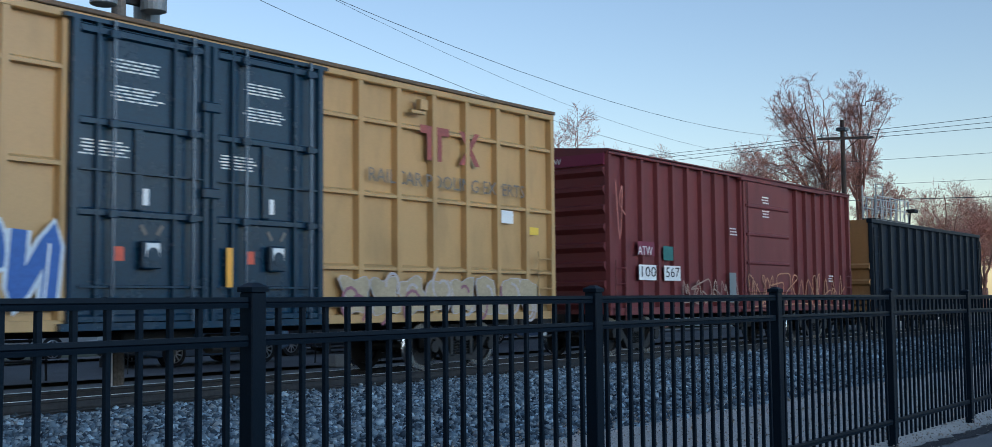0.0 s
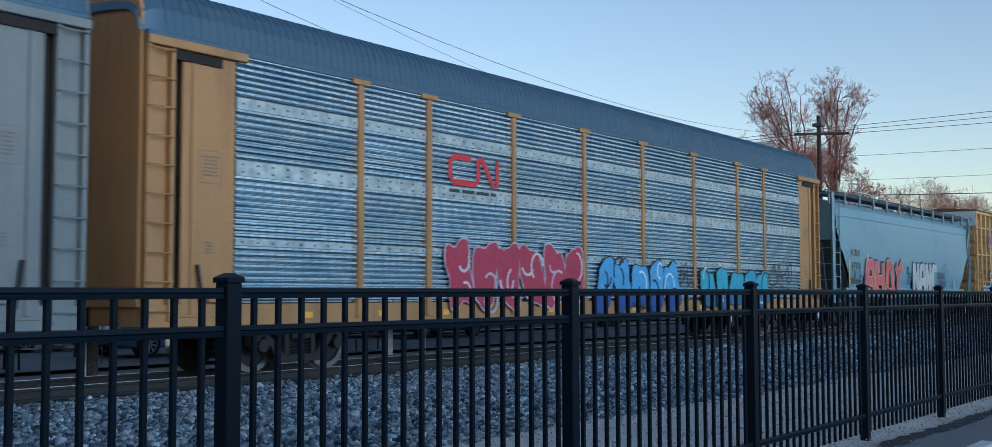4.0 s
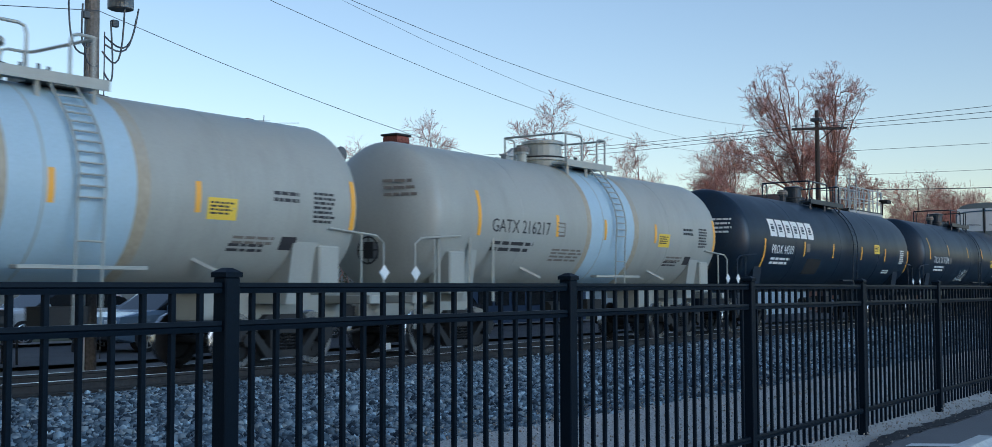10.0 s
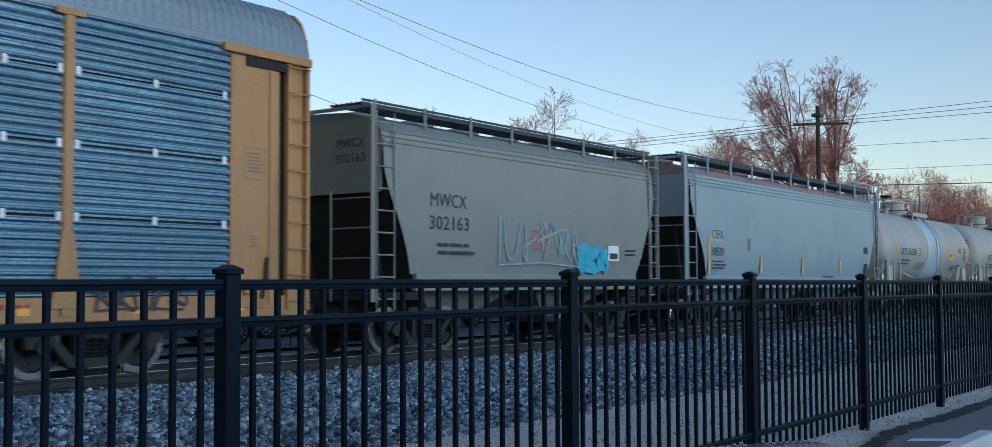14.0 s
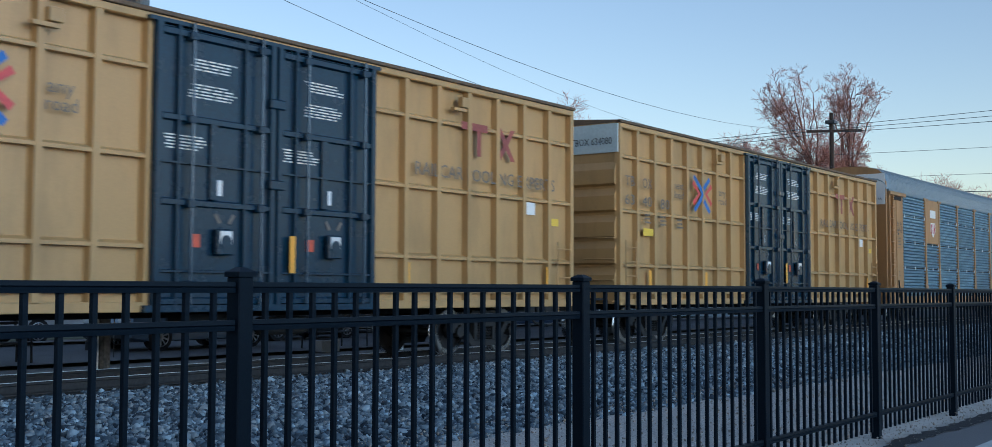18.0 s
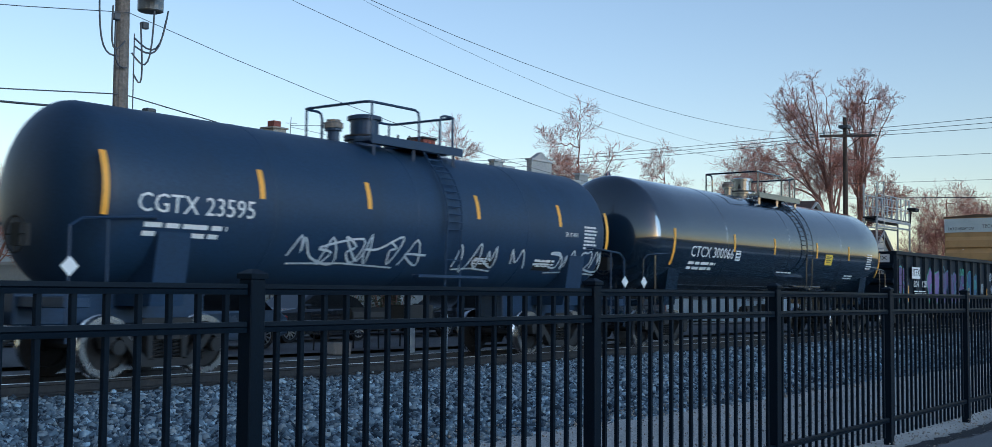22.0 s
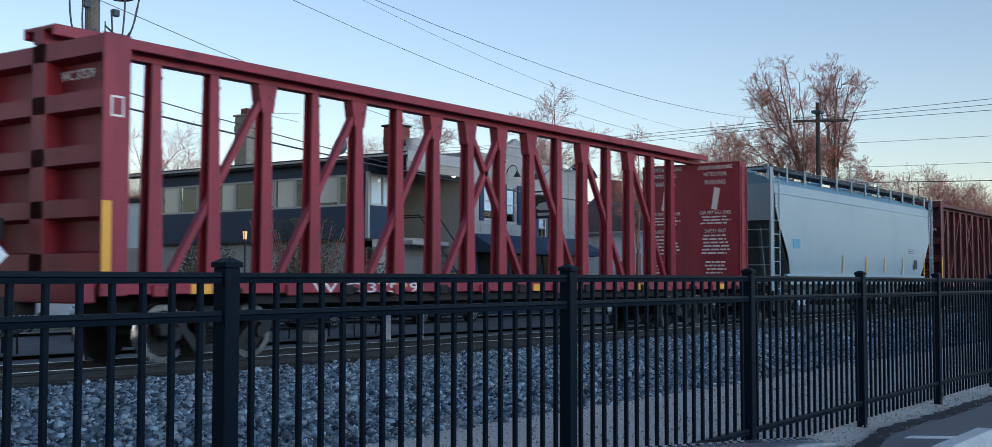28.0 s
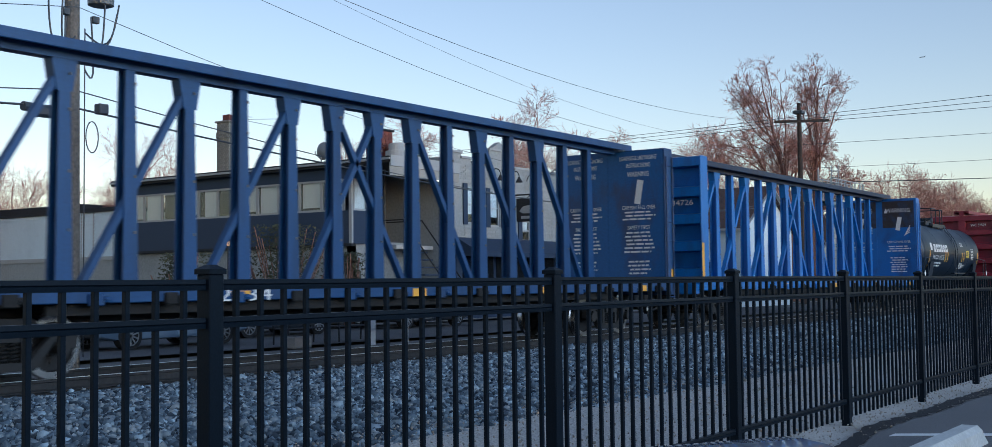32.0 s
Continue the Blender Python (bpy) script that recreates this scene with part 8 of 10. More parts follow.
for z0, z1, z2, r in ((11.5, 12.7, 11.6, 0.016), (11.3, 12.4, 10.9, 0.016), (11.1, 11.9, 10.2, 0.016), (9.7, 10.2, 8.6, 0.012), (8.2, 8.6, 7.2, 0.010), (7.3, 7.6, 5.8, 0.022)):
    wire((71.0, 26.0, z0), (62.0, -20.0, z2), 0.25, r)
    if z0 > 11:
        wire((71.0, 26.0, z0), (80.0, 72.0, z1 + 0.4), 0.4, 0.016)


# ---- ballast stones, near edge of the lot ----
def stones(name, label, count, region, size, material, seed, height, lean=0.0):
    """Loose stones as one mesh: each a small irregular lump."""
    rng = np.random.default_rng(seed)
    base = np.array([(i, j, k) for i in (-1, 1) for j in (-1, 1) for k in (-1, 1)]) / 1.5
    face = np.array([(0, 1, 3), (0, 3, 2), (4, 6, 7), (4, 7, 5), (0, 4, 5), (0, 5, 1), (2, 3, 7), (2, 7, 6), (0, 2, 6), (0, 6, 4), (1, 5, 7), (1, 7, 3)])
    x0, x1, y0, y1 = region
    y = rng.uniform(y0, y1, count)
    u = rng.uniform(0, 1, count)
    x = x0 + (x1 - x0) * u + lean * (y - y0) * (1 - u)
    q = rng.normal(size=(count, 4))
    q /= np.linalg.norm(q, axis=1)[:, None]
    w, a, b, c = q.T
    rot = np.stack([1 - 2 * (b * b + c * c), 2 * (a * b - c * w), 2 * (a * c + b * w), 2 * (a * b + c * w), 1 - 2 * (a * a + c * c), 2 * (b * c - a * w), 2 * (a * c - b * w), 2 * (b * c + a * w), 1 - 2 * (a * a + b * b)], 1).reshape(count, 3, 3)
    s = size * np.exp(rng.normal(0, 0.28, count))
    shape = base[None] * rng.uniform(0.8, 1.15, (count, 8, 1)) * (s[:, None] * rng.uniform(0.6, 1.15, (count, 3)))[:, None, :]
    v = np.einsum("nij,nkj->nki", rot, shape)
    v[:, :, 0] += x[:, None]
    v[:, :, 1] += y[:, None]
    v[:, :, 2] += (np.interp(y, *height) + rng.uniform(-0.022, 0.026, count))[:, None]
    f = (face[None] + 8 * np.arange(count)[:, None, None]).reshape(-1, 3)
    me = bpy.data.meshes.new(name)
    me.vertices.add(count * 8)
    me.vertices.foreach_set("co", v.reshape(-1))
    me.loops.add(f.size)
    me.loops.foreach_set("vertex_index", f.reshape(-1).astype(np.int32))
    me.polygons.add(len(f))
    me.polygons.foreach_set("loop_start", np.arange(0, f.size, 3, dtype=np.int32))
    me.update(calc_edges=True)
    me.materials.append(material)
    return tagged(part(name, me, None), label, "ballast", kind="stuff")


def island_mat(name, low, high, rough=0.9):
    m = bpy.data.materials.new(name)
    m.use_nodes = True
    n, l = m.node_tree.nodes, m.node_tree.links
    b = n["Principled BSDF"]
    g, ramp, noise_n, mix = n.new("ShaderNodeNewGeometry"), n.new("ShaderNodeValToRGB"), n.new("ShaderNodeTexNoise"), n.new("ShaderNodeMixRGB")
    ramp.color_ramp.elements[0].color, ramp.color_ramp.elements[1].color = (*low, 1), (*high, 1)
    e = ramp.color_ramp.elements.new(0.62)
    e.color = (*[(a + c) * 0.44 for a, c in zip(low, high)], 1)
    e = ramp.color_ramp.elements.new(0.82)
    e.color = (high[0] * 0.72, high[1] * 0.6, high[2] * 0.52, 1)
    tc = n.new("ShaderNodeTexCoord")
    noise_n.inputs["Scale"].default_value = 40
    l.new(tc.outputs["Object"], noise_n.inputs["Vector"])
    mix.blend_type = "MULTIPLY"
    mix.inputs["Fac"].default_value = 0.3
    l.new(g.outputs["Random Per Island"], ramp.inputs["Fac"])
    l.new(ramp.outputs["Color"], mix.inputs["Color1"])
    l.new(noise_n.outputs["Fac"], mix.inputs["Color2"])
    l.new(mix.outputs["Color"], b.inputs["Base Color"])
    b.inputs["Roughness"].default_value = rough
    return m


m_stones = island_mat("mixed_grey_stones", (0.006, 0.016, 0.03), (0.42, 0.56, 0.66))
BED = ([5.2, 6.0, 9.0, 12.6, 13.3, 14.2, 16.9, 18.3], [-0.06, -0.09, -0.14, -0.215, -0.30, -0.37, -0.37, -0.4])
stones("ballast_stones", "loose blue-grey crushed ballast stones", 84000, (3.0, 24, 5.5, 13.5), 0.031, m_stones, 1, BED, 0.5)
stones("ballast_stones", "loose blue-grey crushed ballast stones", 36000, (24, 75, 5.5, 13.5), 0.05, m_stones, 2, BED)
stones("ballast_stones", "loose crushed stones between the rails", 6000, (6, 45, 13.4, 18.2), 0.036, m_stones, 3, BED)
m_grit = island_mat("pale_gravel_grit", (0.26, 0.235, 0.2), (0.62, 0.56, 0.48))
stones("gravel_grit", "scattered fine grit on the gravel strip", 7000, (3, 20, 3.1, 6.2), 0.008, m_grit, 4, ([3.0, 3.2, 6.2], [-0.015, -0.035, -0.05]))
stones("gravel_grit", "scattered fine grit along the pavement edge", 1600, (6, 16, 2.6, 3.2), 0.006, m_grit, 5, ([2.5, 3.2], [-0.008, -0.012]))
m_whitestop = mat("weathered_white_paint", (0.55, 0.57, 0.56), 0.7, grain=40, vary=0.12, bump=0.2, dirt=(0.38, 0.38, 0.36), dirt_scale=4)
# ragged tar line where the asphalt meets the edge, stall line and wheel stop
rng = random.Random(12)
tar = Shape()
up_pts, lo_pts = [], []
x = 4.0
while x < 30:
    c = np.interp(x, [4, 7.8, 8.9, 9.6, 11.0, 12.1, 14, 30], [2.4, 2.55, 2.71, 2.71, 2.68, 2.60, 2.62, 2.7]) + 0.03 * math.sin(x * 1.7)
    up_pts.append((x, c + rng.uniform(0.05, 0.12)))
    lo_pts.append((x, c - rng.uniform(0.04, 0.1)))
    x += 0.12
n = len(up_pts)
tar.add([(a, b, 0.004) for a, b in up_pts] + [(a, b, 0.004) for a, b in lo_pts], [(i, i + 1, n + i + 1, n + i) for i in range(n - 1)])
tagged_part("pavement_joint", tar, m_tar, "ragged black tar seam along the lot's edge", "joint", kind="structure")
lot = Shape()
lot.add([(a, b, 0.0) for a, b in lo_pts] + [(a, -6.0, 0.0) for a, b in lo_pts], [(i, i + 1, n + i + 1, n + i) for i in range(n - 1)])
tagged_part("parking_surface", lot, m_asphalt, "grey asphalt parking surface", "parking lot", kind="structure")
tagged_part("stall_line", Shape().prism([(8.40, 2.48), (8.54, 2.48), (8.92, 1.86), (11.3, -2.0), (11.16, -2.0), (8.78, 1.86)], "z", 0.004, 0.008), m_white, "worn white parking stall line", "road marking", kind="structure")
stop = thing("wheel_stop", "pale concrete wheel stop on the asphalt", "wheel stop", at=pose(7.5, 1.92, 0.0, 0, 0, 0))
part("block", Shape().prism([(-0.1, 0), (0.1, 0), (0.085, 0.09), (0.05, 0.125), (-0.05, 0.125), (-0.085, 0.09)], "x", -0.82, 0.82), m_whitestop, stop)
for sgn in (-1, 1):
    part("end_cap", Shape().prism([(-0.1, 0), (0.1, 0), (0.07, 0.06), (0.04, 0.1), (-0.04, 0.1), (-0.07, 0.06)], "x", min(sgn * 0.82, sgn * 0.9), max(sgn * 0.82, sgn * 0.9)), m_whitestop, stop)

# an added, unseen wall behind the camera blocks low sky glow and darkens reflections
tagged_part("wall_south", Shape().box(-160, 160, -27.0, -26.0, -0.4, 3.4), m_brickgrey, "plain unseen grey wall added behind the lot to darken reflections", "wall", kind="structure")

# the parked car beside the camera, seen by its bonnet alone
hood_car = thing("parked_car", "dark navy parked car with a curved glossy bonnet", "car", "parked cars", at=pose(1.995, 0.551, 0.0, 0, 0, 36.8))
vs, nx, ny = [], 12, 14
for j in range(ny + 1):
    v = j / ny
    for i in range(nx + 1):
        u = -1 + 2 * i / nx
        y = 0.1 + 1.75 * v - 0.18 * u * u * v
        z = 0.812 - 0.10 * v - 0.16 * v ** 4 - 0.10 * u * u - 0.12 * u ** 6
        vs.append((0.86 * u, y, z))
bon = Shape().add(vs, [(j * (nx + 1) + i, j * (nx + 1) + i + 1, (j + 1) * (nx + 1) + i + 1, (j + 1) * (nx + 1) + i) for j in range(ny) for i in range(nx)])
part("bonnet", bon, m_carnavy, hood_car, smooth=True)
part("body", Shape().cbox(-0.88, 0.88, -2.4, 1.6, 0.2, 0.6, 0.1), m_carnavy, hood_car)
part("cabin", Shape().prism([(-0.85, 0.58), (-0.85, 0.72), (-1.5, 1.36), (-1.7, 1.42), (-2.25, 1.38), (-2.4, 0.95), (-2.4, 0.58)], "x", -0.8, 0.8), m_carglass, hood_car)
part("cowl", Shape().cbox(-0.8, 0.8, -0.9, 0.14, 0.5, 0.64, 0.02), m_carglass, hood_car)
part("bumper", Shape().cbox(-0.86, 0.86, 1.55, 1.72, 0.25, 0.55, 0.06), m_carnavy, hood_car)
for x in (-0.76, 0.76):
    for y in (0.95, -1.7):
        w = part("wheel", Shape().cyl((x - 0.11, y, 0.29), (x + 0.11, y, 0.29), 0.29, n=24), m_rubber, hood_car)
        part("rim", Shape().cyl((x - 0.115, y, 0.29), (x + 0.115, y, 0.29), 0.19, n=16), m_alloy, w)


# ---- the ladder and raised platform beyond the track ----
m_platform = mat("dull_galvanised_steel", (0.34, 0.35, 0.35), 0.6, 0.2, grain=20, vary=0.15, bump=0.03)
plat = thing("access_platform", "galvanised raised platform with railings and a caged ladder", "platform", at=pose(56.9, 19.3, -0.375))
for x in (0.0, 5.1):
    for y in (0.0, 0.62):
        part("leg", Shape().bar((x, y, 0), (x, y, 7.1 if x == 0 and y else 6.6), 0.07, 0.07), m_platform, plat)
for y in (-0.08, -0.42):
    part("ladder_rail", Shape().bar((-0.12, y, 0.1), (-0.12, y, 7.2), 0.05, 0.03), m_platform, plat)
for i in range(23):
    part("rung", Shape().tube([(-0.12, -0.42, 0.3 + 0.3 * i), (-0.12, -0.08, 0.3 + 0.3 * i)], 0.014, 5), m_platform, plat)
for i in range(7):
    part("cage_hoop", Shape().tube([(-0.12 - 0.38 * math.sin(q), -0.25 - 0.3 * math.cos(q), 3.2 + 0.62 * i) for q in np.linspace(0, math.pi, 7)], 0.014, 5), m_platform, plat)
part("deck", Shape().cbox(-0.05, 5.15, -0.02, 0.66, 5.42, 5.5, 0.01), m_steel, plat, "dark grating deck")
for y in (-0.03, 0.67):
    part("deck_beam", Shape().bar((-0.05, y, 5.36), (5.15, y, 5.36), 0.05, 0.14), m_platform, plat)
    part("lower_beam", Shape().bar((-0.05, y, 5.02), (5.15, y, 5.06), 0.05, 0.08), m_platform, plat)
    for z in (6.05, 6.6):
        part("handrail", Shape().tube([(-0.02, y, z), (5.12, y, z)], 0.025, 6), m_platform, plat)
    for i in range(1, 7):
        part("railing_post", Shape().bar((i * 0.73, y, 5.4), (i * 0.73, y, 6.62), 0.06, 0.04), m_platform, plat)
    for i in range(4):
        part("railing_brace", Shape().bar((0.1 + i * 1.3, y, 5.5), (0.75 + i * 1.3, y, 6.55), 0.03, 0.03), m_platform, plat)
for z in (1.2, 2.6, 4.0):
    part("leg_brace", Shape().bar((0, 0.04, z), (0, 0.58, z + 1.3), 0.04, 0.03), m_platform, plat)
part("floodlight", Shape().cbox(4.85, 5.5, -0.4, 0.05, 6.02, 6.2, 0.03), m_steel, plat, "dark hooded floodlight")
part("floodlight_bracket", Shape().bar((5.1, -0.05, 5.4), (5.1, -0.1, 6.1), 0.05, 0.05), m_steel, plat)


# ---- the train, from its front to its rear ----
COLS = [0.09 + 0.0543 * i for i in range(16)]
BRACES = [(COLS[2], COLS[0] + 0.015), (COLS[4], COLS[2] + 0.015), (COLS[6], COLS[4] + 0.015), (COLS[8], COLS[6] + 0.015), (COLS[7], COLS[9] - 0.015), (COLS[9], COLS[11] - 0.015), (COLS[11], COLS[13] - 0.015), (COLS[13], COLS[15] - 0.015)]
NAVY, CYAN, TEAL, PURPLE = (0.012, 0.03, 0.12), (0.12, 0.5, 0.58), (0.02, 0.30, 0.36), (0.10, 0.065, 0.18)

gondola("gondola_car", "dark gondola car with a rusty yellowed end", 40.8, 54.9, m_gonblack, m_racktan, 4.08)
old_boxcar("red_box_car", "oxide red fifty-foot box car with scrawled graffiti", 23.1, 38.66)

c = tall_boxcar("tan_box_car", "tan excess-height box car with black doors and blue graffiti", 2.0, 20.83, ("TB", "OX", "64", "24", "55"), True)
h = c["half"]
graffiti(c, -h + 2.4, -h + 7.0, 1.2, 2.3, (0.03, 0.10, 0.34), (0.55, 0.62, 0.68), 6, 41, NEAR - 0.02, (0.7, 0.75, 0.78))
graffiti(c, -h + 0.9, -h + 2.4, 1.1, 1.6, (0.03, 0.10, 0.34), (0.5, 0.55, 0.6), 2, 42, NEAR - 0.02)
graffiti(c, 2.9, h - 0.6, 1.0, 1.75, (0.38, 0.31, 0.2), (0.42, 0.38, 0.38), 8, 43, NEAR - 0.02, (0.25, 0.1, 0.14), bubble=True)
graffiti(c, -h + 0.2, -h + 0.75, 4.35, 4.85, (0.35, 0.12, 0.2), (0.3, 0.1, 0.2), 1, 44, NEAR - 0.02, slim=True)
graffiti(c, -h + 0.25, -h + 0.85, 2.9, 3.5, (0.05, 0.12, 0.35), (0.3, 0.1, 0.2), 1, 45, NEAR - 0.02, slim=True)
part("rust_stain", Shape().box(-h + 4.1, -h + 4.6, NEAR - 0.004, NEAR + 0.052, 4.1, 4.46), paint((0.33, 0.15, 0.05)), c)

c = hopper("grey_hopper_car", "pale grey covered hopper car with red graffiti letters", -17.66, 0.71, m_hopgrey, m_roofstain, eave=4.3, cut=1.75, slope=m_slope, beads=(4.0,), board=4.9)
h = c["half"]
patch(c, -7.55, -6.55, 2.55, 2.88, paint((0.2, 0.26, 0.28)), NEAR - 0.002, "marks_panel")
lettering("ICRX", 0.34, c, -7.05, 2.72, NEAR - 0.008, m_darkstencil, 0.9)
lettering("47378", 0.34, c, -7.0, 2.26, NEAR - 0.004, m_darkstencil, 0.95)
BLOCK_A = (((0.05, 0), (0.22, 0.86), (0.85, 0.9), (0.95, 0)), ((0.15, 0.36), (0.9, 0.36)))
BLOCK_H = (((0.1, 0), (0.12, 1)), ((0.86, 0), (0.86, 0.95)), ((0.1, 0.4), (0.86, 0.4)))
BLOCK_O = (((0.08, 0), (0.3, 0.95), (0.72, 0.85), (0.92, 0), (0.08, 0)),)
BLOCK_Y = (((0.1, 0.88), (0.42, 0.55), (0.95, 1)), ((0.42, 0.6), (0.35, 0)))
BLOCK_N = (((0.1, 0), (0.14, 1)), ((0.14, 0.95), (0.82, 0.05)), ((0.84, 0), (0.9, 1)))
BLOCK_C = (((0.95, 0.85), (0.3, 0.9), (0.1, 0.45), (0.3, 0.04), (0.95, 0.08)),)
block_word(c, -6.05, -1.35, 1.3, 2.5, (BLOCK_A, BLOCK_H, BLOCK_O, BLOCK_Y), (0.55, 0.13, 0.11), (0.6, 0.5, 0.5), (0.02, 0.025, 0.06))
block_word(c, -0.1, 3.5, 1.35, 2.5, (BLOCK_N, BLOCK_A, BLOCK_N, BLOCK_C), (0.42, 0.48, 0.48), (0.5, 0.55, 0.56), (0.03, 0.04, 0.12))
for x, z, r in ((-0.75, 2.2, 0.13), (-0.5, 2.0, 0.1), (-0.62, 1.75, 0.09)):
    part("graffiti_spot", ribbon([(x + r * math.cos(q * 0.6), z + r * math.sin(q * 0.6)) for q in range(12)], 0.035, lambda z: NEAR - 0.01), paint((0.03, 0.06, 0.12)), c)
graffiti(c, 3.5, 4.6, 1.95, 2.2, (0.02, 0.05, 0.12), NAVY, 5, 14, NEAR - 0.004, slim=True)
graffiti(c, 3.6, 4.8, 1.6, 1.85, (0.02, 0.05, 0.12), NAVY, 5, 15, NEAR - 0.004, slim=True)
graffiti(c, 4.0, 5.2, 1.8, 2.6, (0.1, 0.25, 0.4), (0.1, 0.3, 0.45), 2, 12, NEAR - 0.004, slim=True)
graffiti(c, -7.7, -6.3, 1.75, 2.1, (0.05, 0.06, 0.07), (0.1, 0.3, 0.45), 3, 13, NEAR - 0.002, slim=True)
bars(c, -6.9, 1.68, 1.2, 0.16, 2, NEAR + 0.02, m_darkstencil, 6)
tape(c, -7.72, 1.55, 2.45, 0.1, NEAR - 0.002)
tape(c, 6.2, 1.5, 1.85, 0.1, NEAR + 0.01)
part("ac_panel", Shape().box(-5.85, -5.55, NEAR - 0.004, NEAR - 0.001, 2.45, 2.75), m_tankwhite, c)

c = autorack("ochre_auto_rack", "ochre and galvanised auto rack with red and blue graffiti", -46.4, -19.2, m_racktan, m_rackroof)
red = paint((0.5, 0.02, 0.03))
stroke(c, [(-5.75, 3.95), (-6.3, 3.95), (-6.42, 3.85), (-6.42, 3.55), (-6.3, 3.45), (-5.6, 3.45), (-5.5, 3.55), (-5.5, 3.95)], 0.12, red, NEAR - 0.03, "emblem", "red line emblem")
stroke(c, [(-5.5, 3.95), (-5.35, 3.95), (-5.0, 3.45), (-4.85, 3.45), (-4.85, 3.98)], 0.12, red, NEAR - 0.034, "emblem", "red line emblem")
bars(c, -5.6, 3.24, 1.8, 0.14, 1, NEAR - 0.03, m_darkstencil, 3)
graffiti(c, -6.6, -1.5, 0.9, 2.4, (0.36, 0.03, 0.07), (0.46, 0.40, 0.46), 6, 51, NEAR - 0.06, (0.62, 0.55, 0.6), bubble=True)
graffiti(c, -1.0, 3.3, 0.75, 2.15, (0.07, 0.33, 0.62), (0.012, 0.02, 0.045), 5, 52, NEAR - 0.06, (0.55, 0.75, 0.85), low=(0.012, 0.06, 0.27), bubble=True)
graffiti(c, 4.5, 9.2, 0.8, 2.0, (0.03, 0.33, 0.46), (0.012, 0.03, 0.045), 5, 53, NEAR - 0.06, (0.4, 0.6, 0.62), low=(0.015, 0.12, 0.28), bubble=True)
graffiti(c, 9.3, 11.0, 1.5, 2.3, (0.03, 0.03, 0.05), (0.02, 0.04, 0.10), 3, 54, NEAR - 0.03, slim=True)
graffiti(c, 3.3, 4.5, 1.5, 2.1, (0.03, 0.03, 0.05), (0.02, 0.04, 0.10), 2, 55, NEAR - 0.03, slim=True)

c = autorack("grey_auto_rack", "grey auto rack with maroon stripes and dark graffiti", -74.5, -47.4, m_rackgrey, m_rackroof, stripe=True, panel_tint=slotted("pale_slotted_screen", (0.62, 0.70, 0.72), (0.14, 0.2, 0.25), (0.36, 0.47, 0.54), 0.45, 0.3))
h = c["half"]
pnl = part("logo_panel", Shape().cbox(-6.95, -4.4, NEAR - 0.07, NEAR - 0.02, 4.25, 5.0, 0.01), m_maroon, c, "maroon panel with a white emblem")
for i in range(5):
    z = 4.82 - 0.085 * i
    part("emblem", Shape().prism([(-6.7 - 0.02 * i, z), (-6.3 + 0.02 * i, z), (-6.26 - 0.03 * i, z + 0.05), (-6.6 - 0.02 * i, z + 0.05)], "y", NEAR - 0.078, NEAR - 0.071), m_white, pnl)
for i in range(8):
    part("emblem_bar", Shape().cbox(-6.1 + i * 0.2, -5.96 + i * 0.2, NEAR - 0.078, NEAR - 0.071, 4.55, 4.85 if i in (0, 3) else 4.74, 0.003), m_white, pnl)
part("emblem_bar", Shape().box(-5.7, -4.9, NEAR - 0.078, NEAR - 0.071, 4.38, 4.46), m_white, pnl)
for i, (a, b) in enumerate(((-11.1, -8.6), (-8.7, -6.3), (-6.2, -4.0), (-4.1, -1.5), (-1.6, 0.9))):
    graffiti(c, a + 0.3, b + 0.4, 0.8, 2.2, (0.34, 0.03, 0.05), (0.16, 0.015, 0.03), 2, 160 + i, NEAR - 0.046, (0.02, 0.02, 0.025), bubble=True)
    graffiti(c, a + 0.1, b - 0.35, 1.0, 2.5, (0.014, 0.016, 0.022), (0.32, 0.03, 0.05), 2, 60 + i, NEAR - 0.078, (0.55, 0.5, 0.52), bubble=True)
for i, (a, b, z0, z1) in enumerate(((-11.1, -10.2, 1.5, 2.1), (-9.7, -8.8, 2.0, 2.6), (-6.6, -5.7, 2.2, 2.9), (-4.3, -3.4, 2.1, 2.7), (-2.3, -1.6, 1.9, 2.5), (0.2, 2.0, 1.1, 2.3))):
    part("graffiti", Shape().prism([(a, z0), (b, z0 + 0.1), (b - 0.15, z1), (a + 0.2, z1 - 0.08)], "y", NEAR - 0.058, NEAR - 0.054), paint(CYAN), c, "pale blue sprayed patch")
graffiti(c, 2.9, 12.0, 1.0, 2.15, (0.50, 0.30, 0.36), (0.55, 0.45, 0.50), 9, 70, NEAR - 0.055, (0.45, 0.12, 0.3))
graffiti(c, 0.4, 2.2, 1.1, 1.8, (0.02, 0.16, 0.16), (0.02, 0.1, 0.1), 3, 71, NEAR - 0.064, slim=True)
graffiti(c, -h + 0.85, -h + 1.5, 2.65, 3.05, (0.03, 0.03, 0.05), (0.1, 0.2, 0.4), 2, 75, NEAR - 0.014, slim=True)
graffiti(c, -h + 0.9, -h + 1.5, 2.15, 2.5, (0.03, 0.03, 0.05), (0.1, 0.2, 0.4), 2, 72, NEAR - 0.014, slim=True)
graffiti(c, -h + 0.85, -h + 1.5, 4.35, 4.75, (0.06, 0.2, 0.4), (0.1, 0.2, 0.4), 2, 73, NEAR - 0.014, slim=True)
patch(c, -h + 1.0, -h + 1.68, 1.2, 2.0, paint(CYAN), NEAR - 0.014, "graffiti")
part("end_top_panel", Shape().cbox(-h - 0.075, -h - 0.062, -1.5, -0.05, 4.45, 5.72, 0.004), m_white, c, "white excess-height panel")
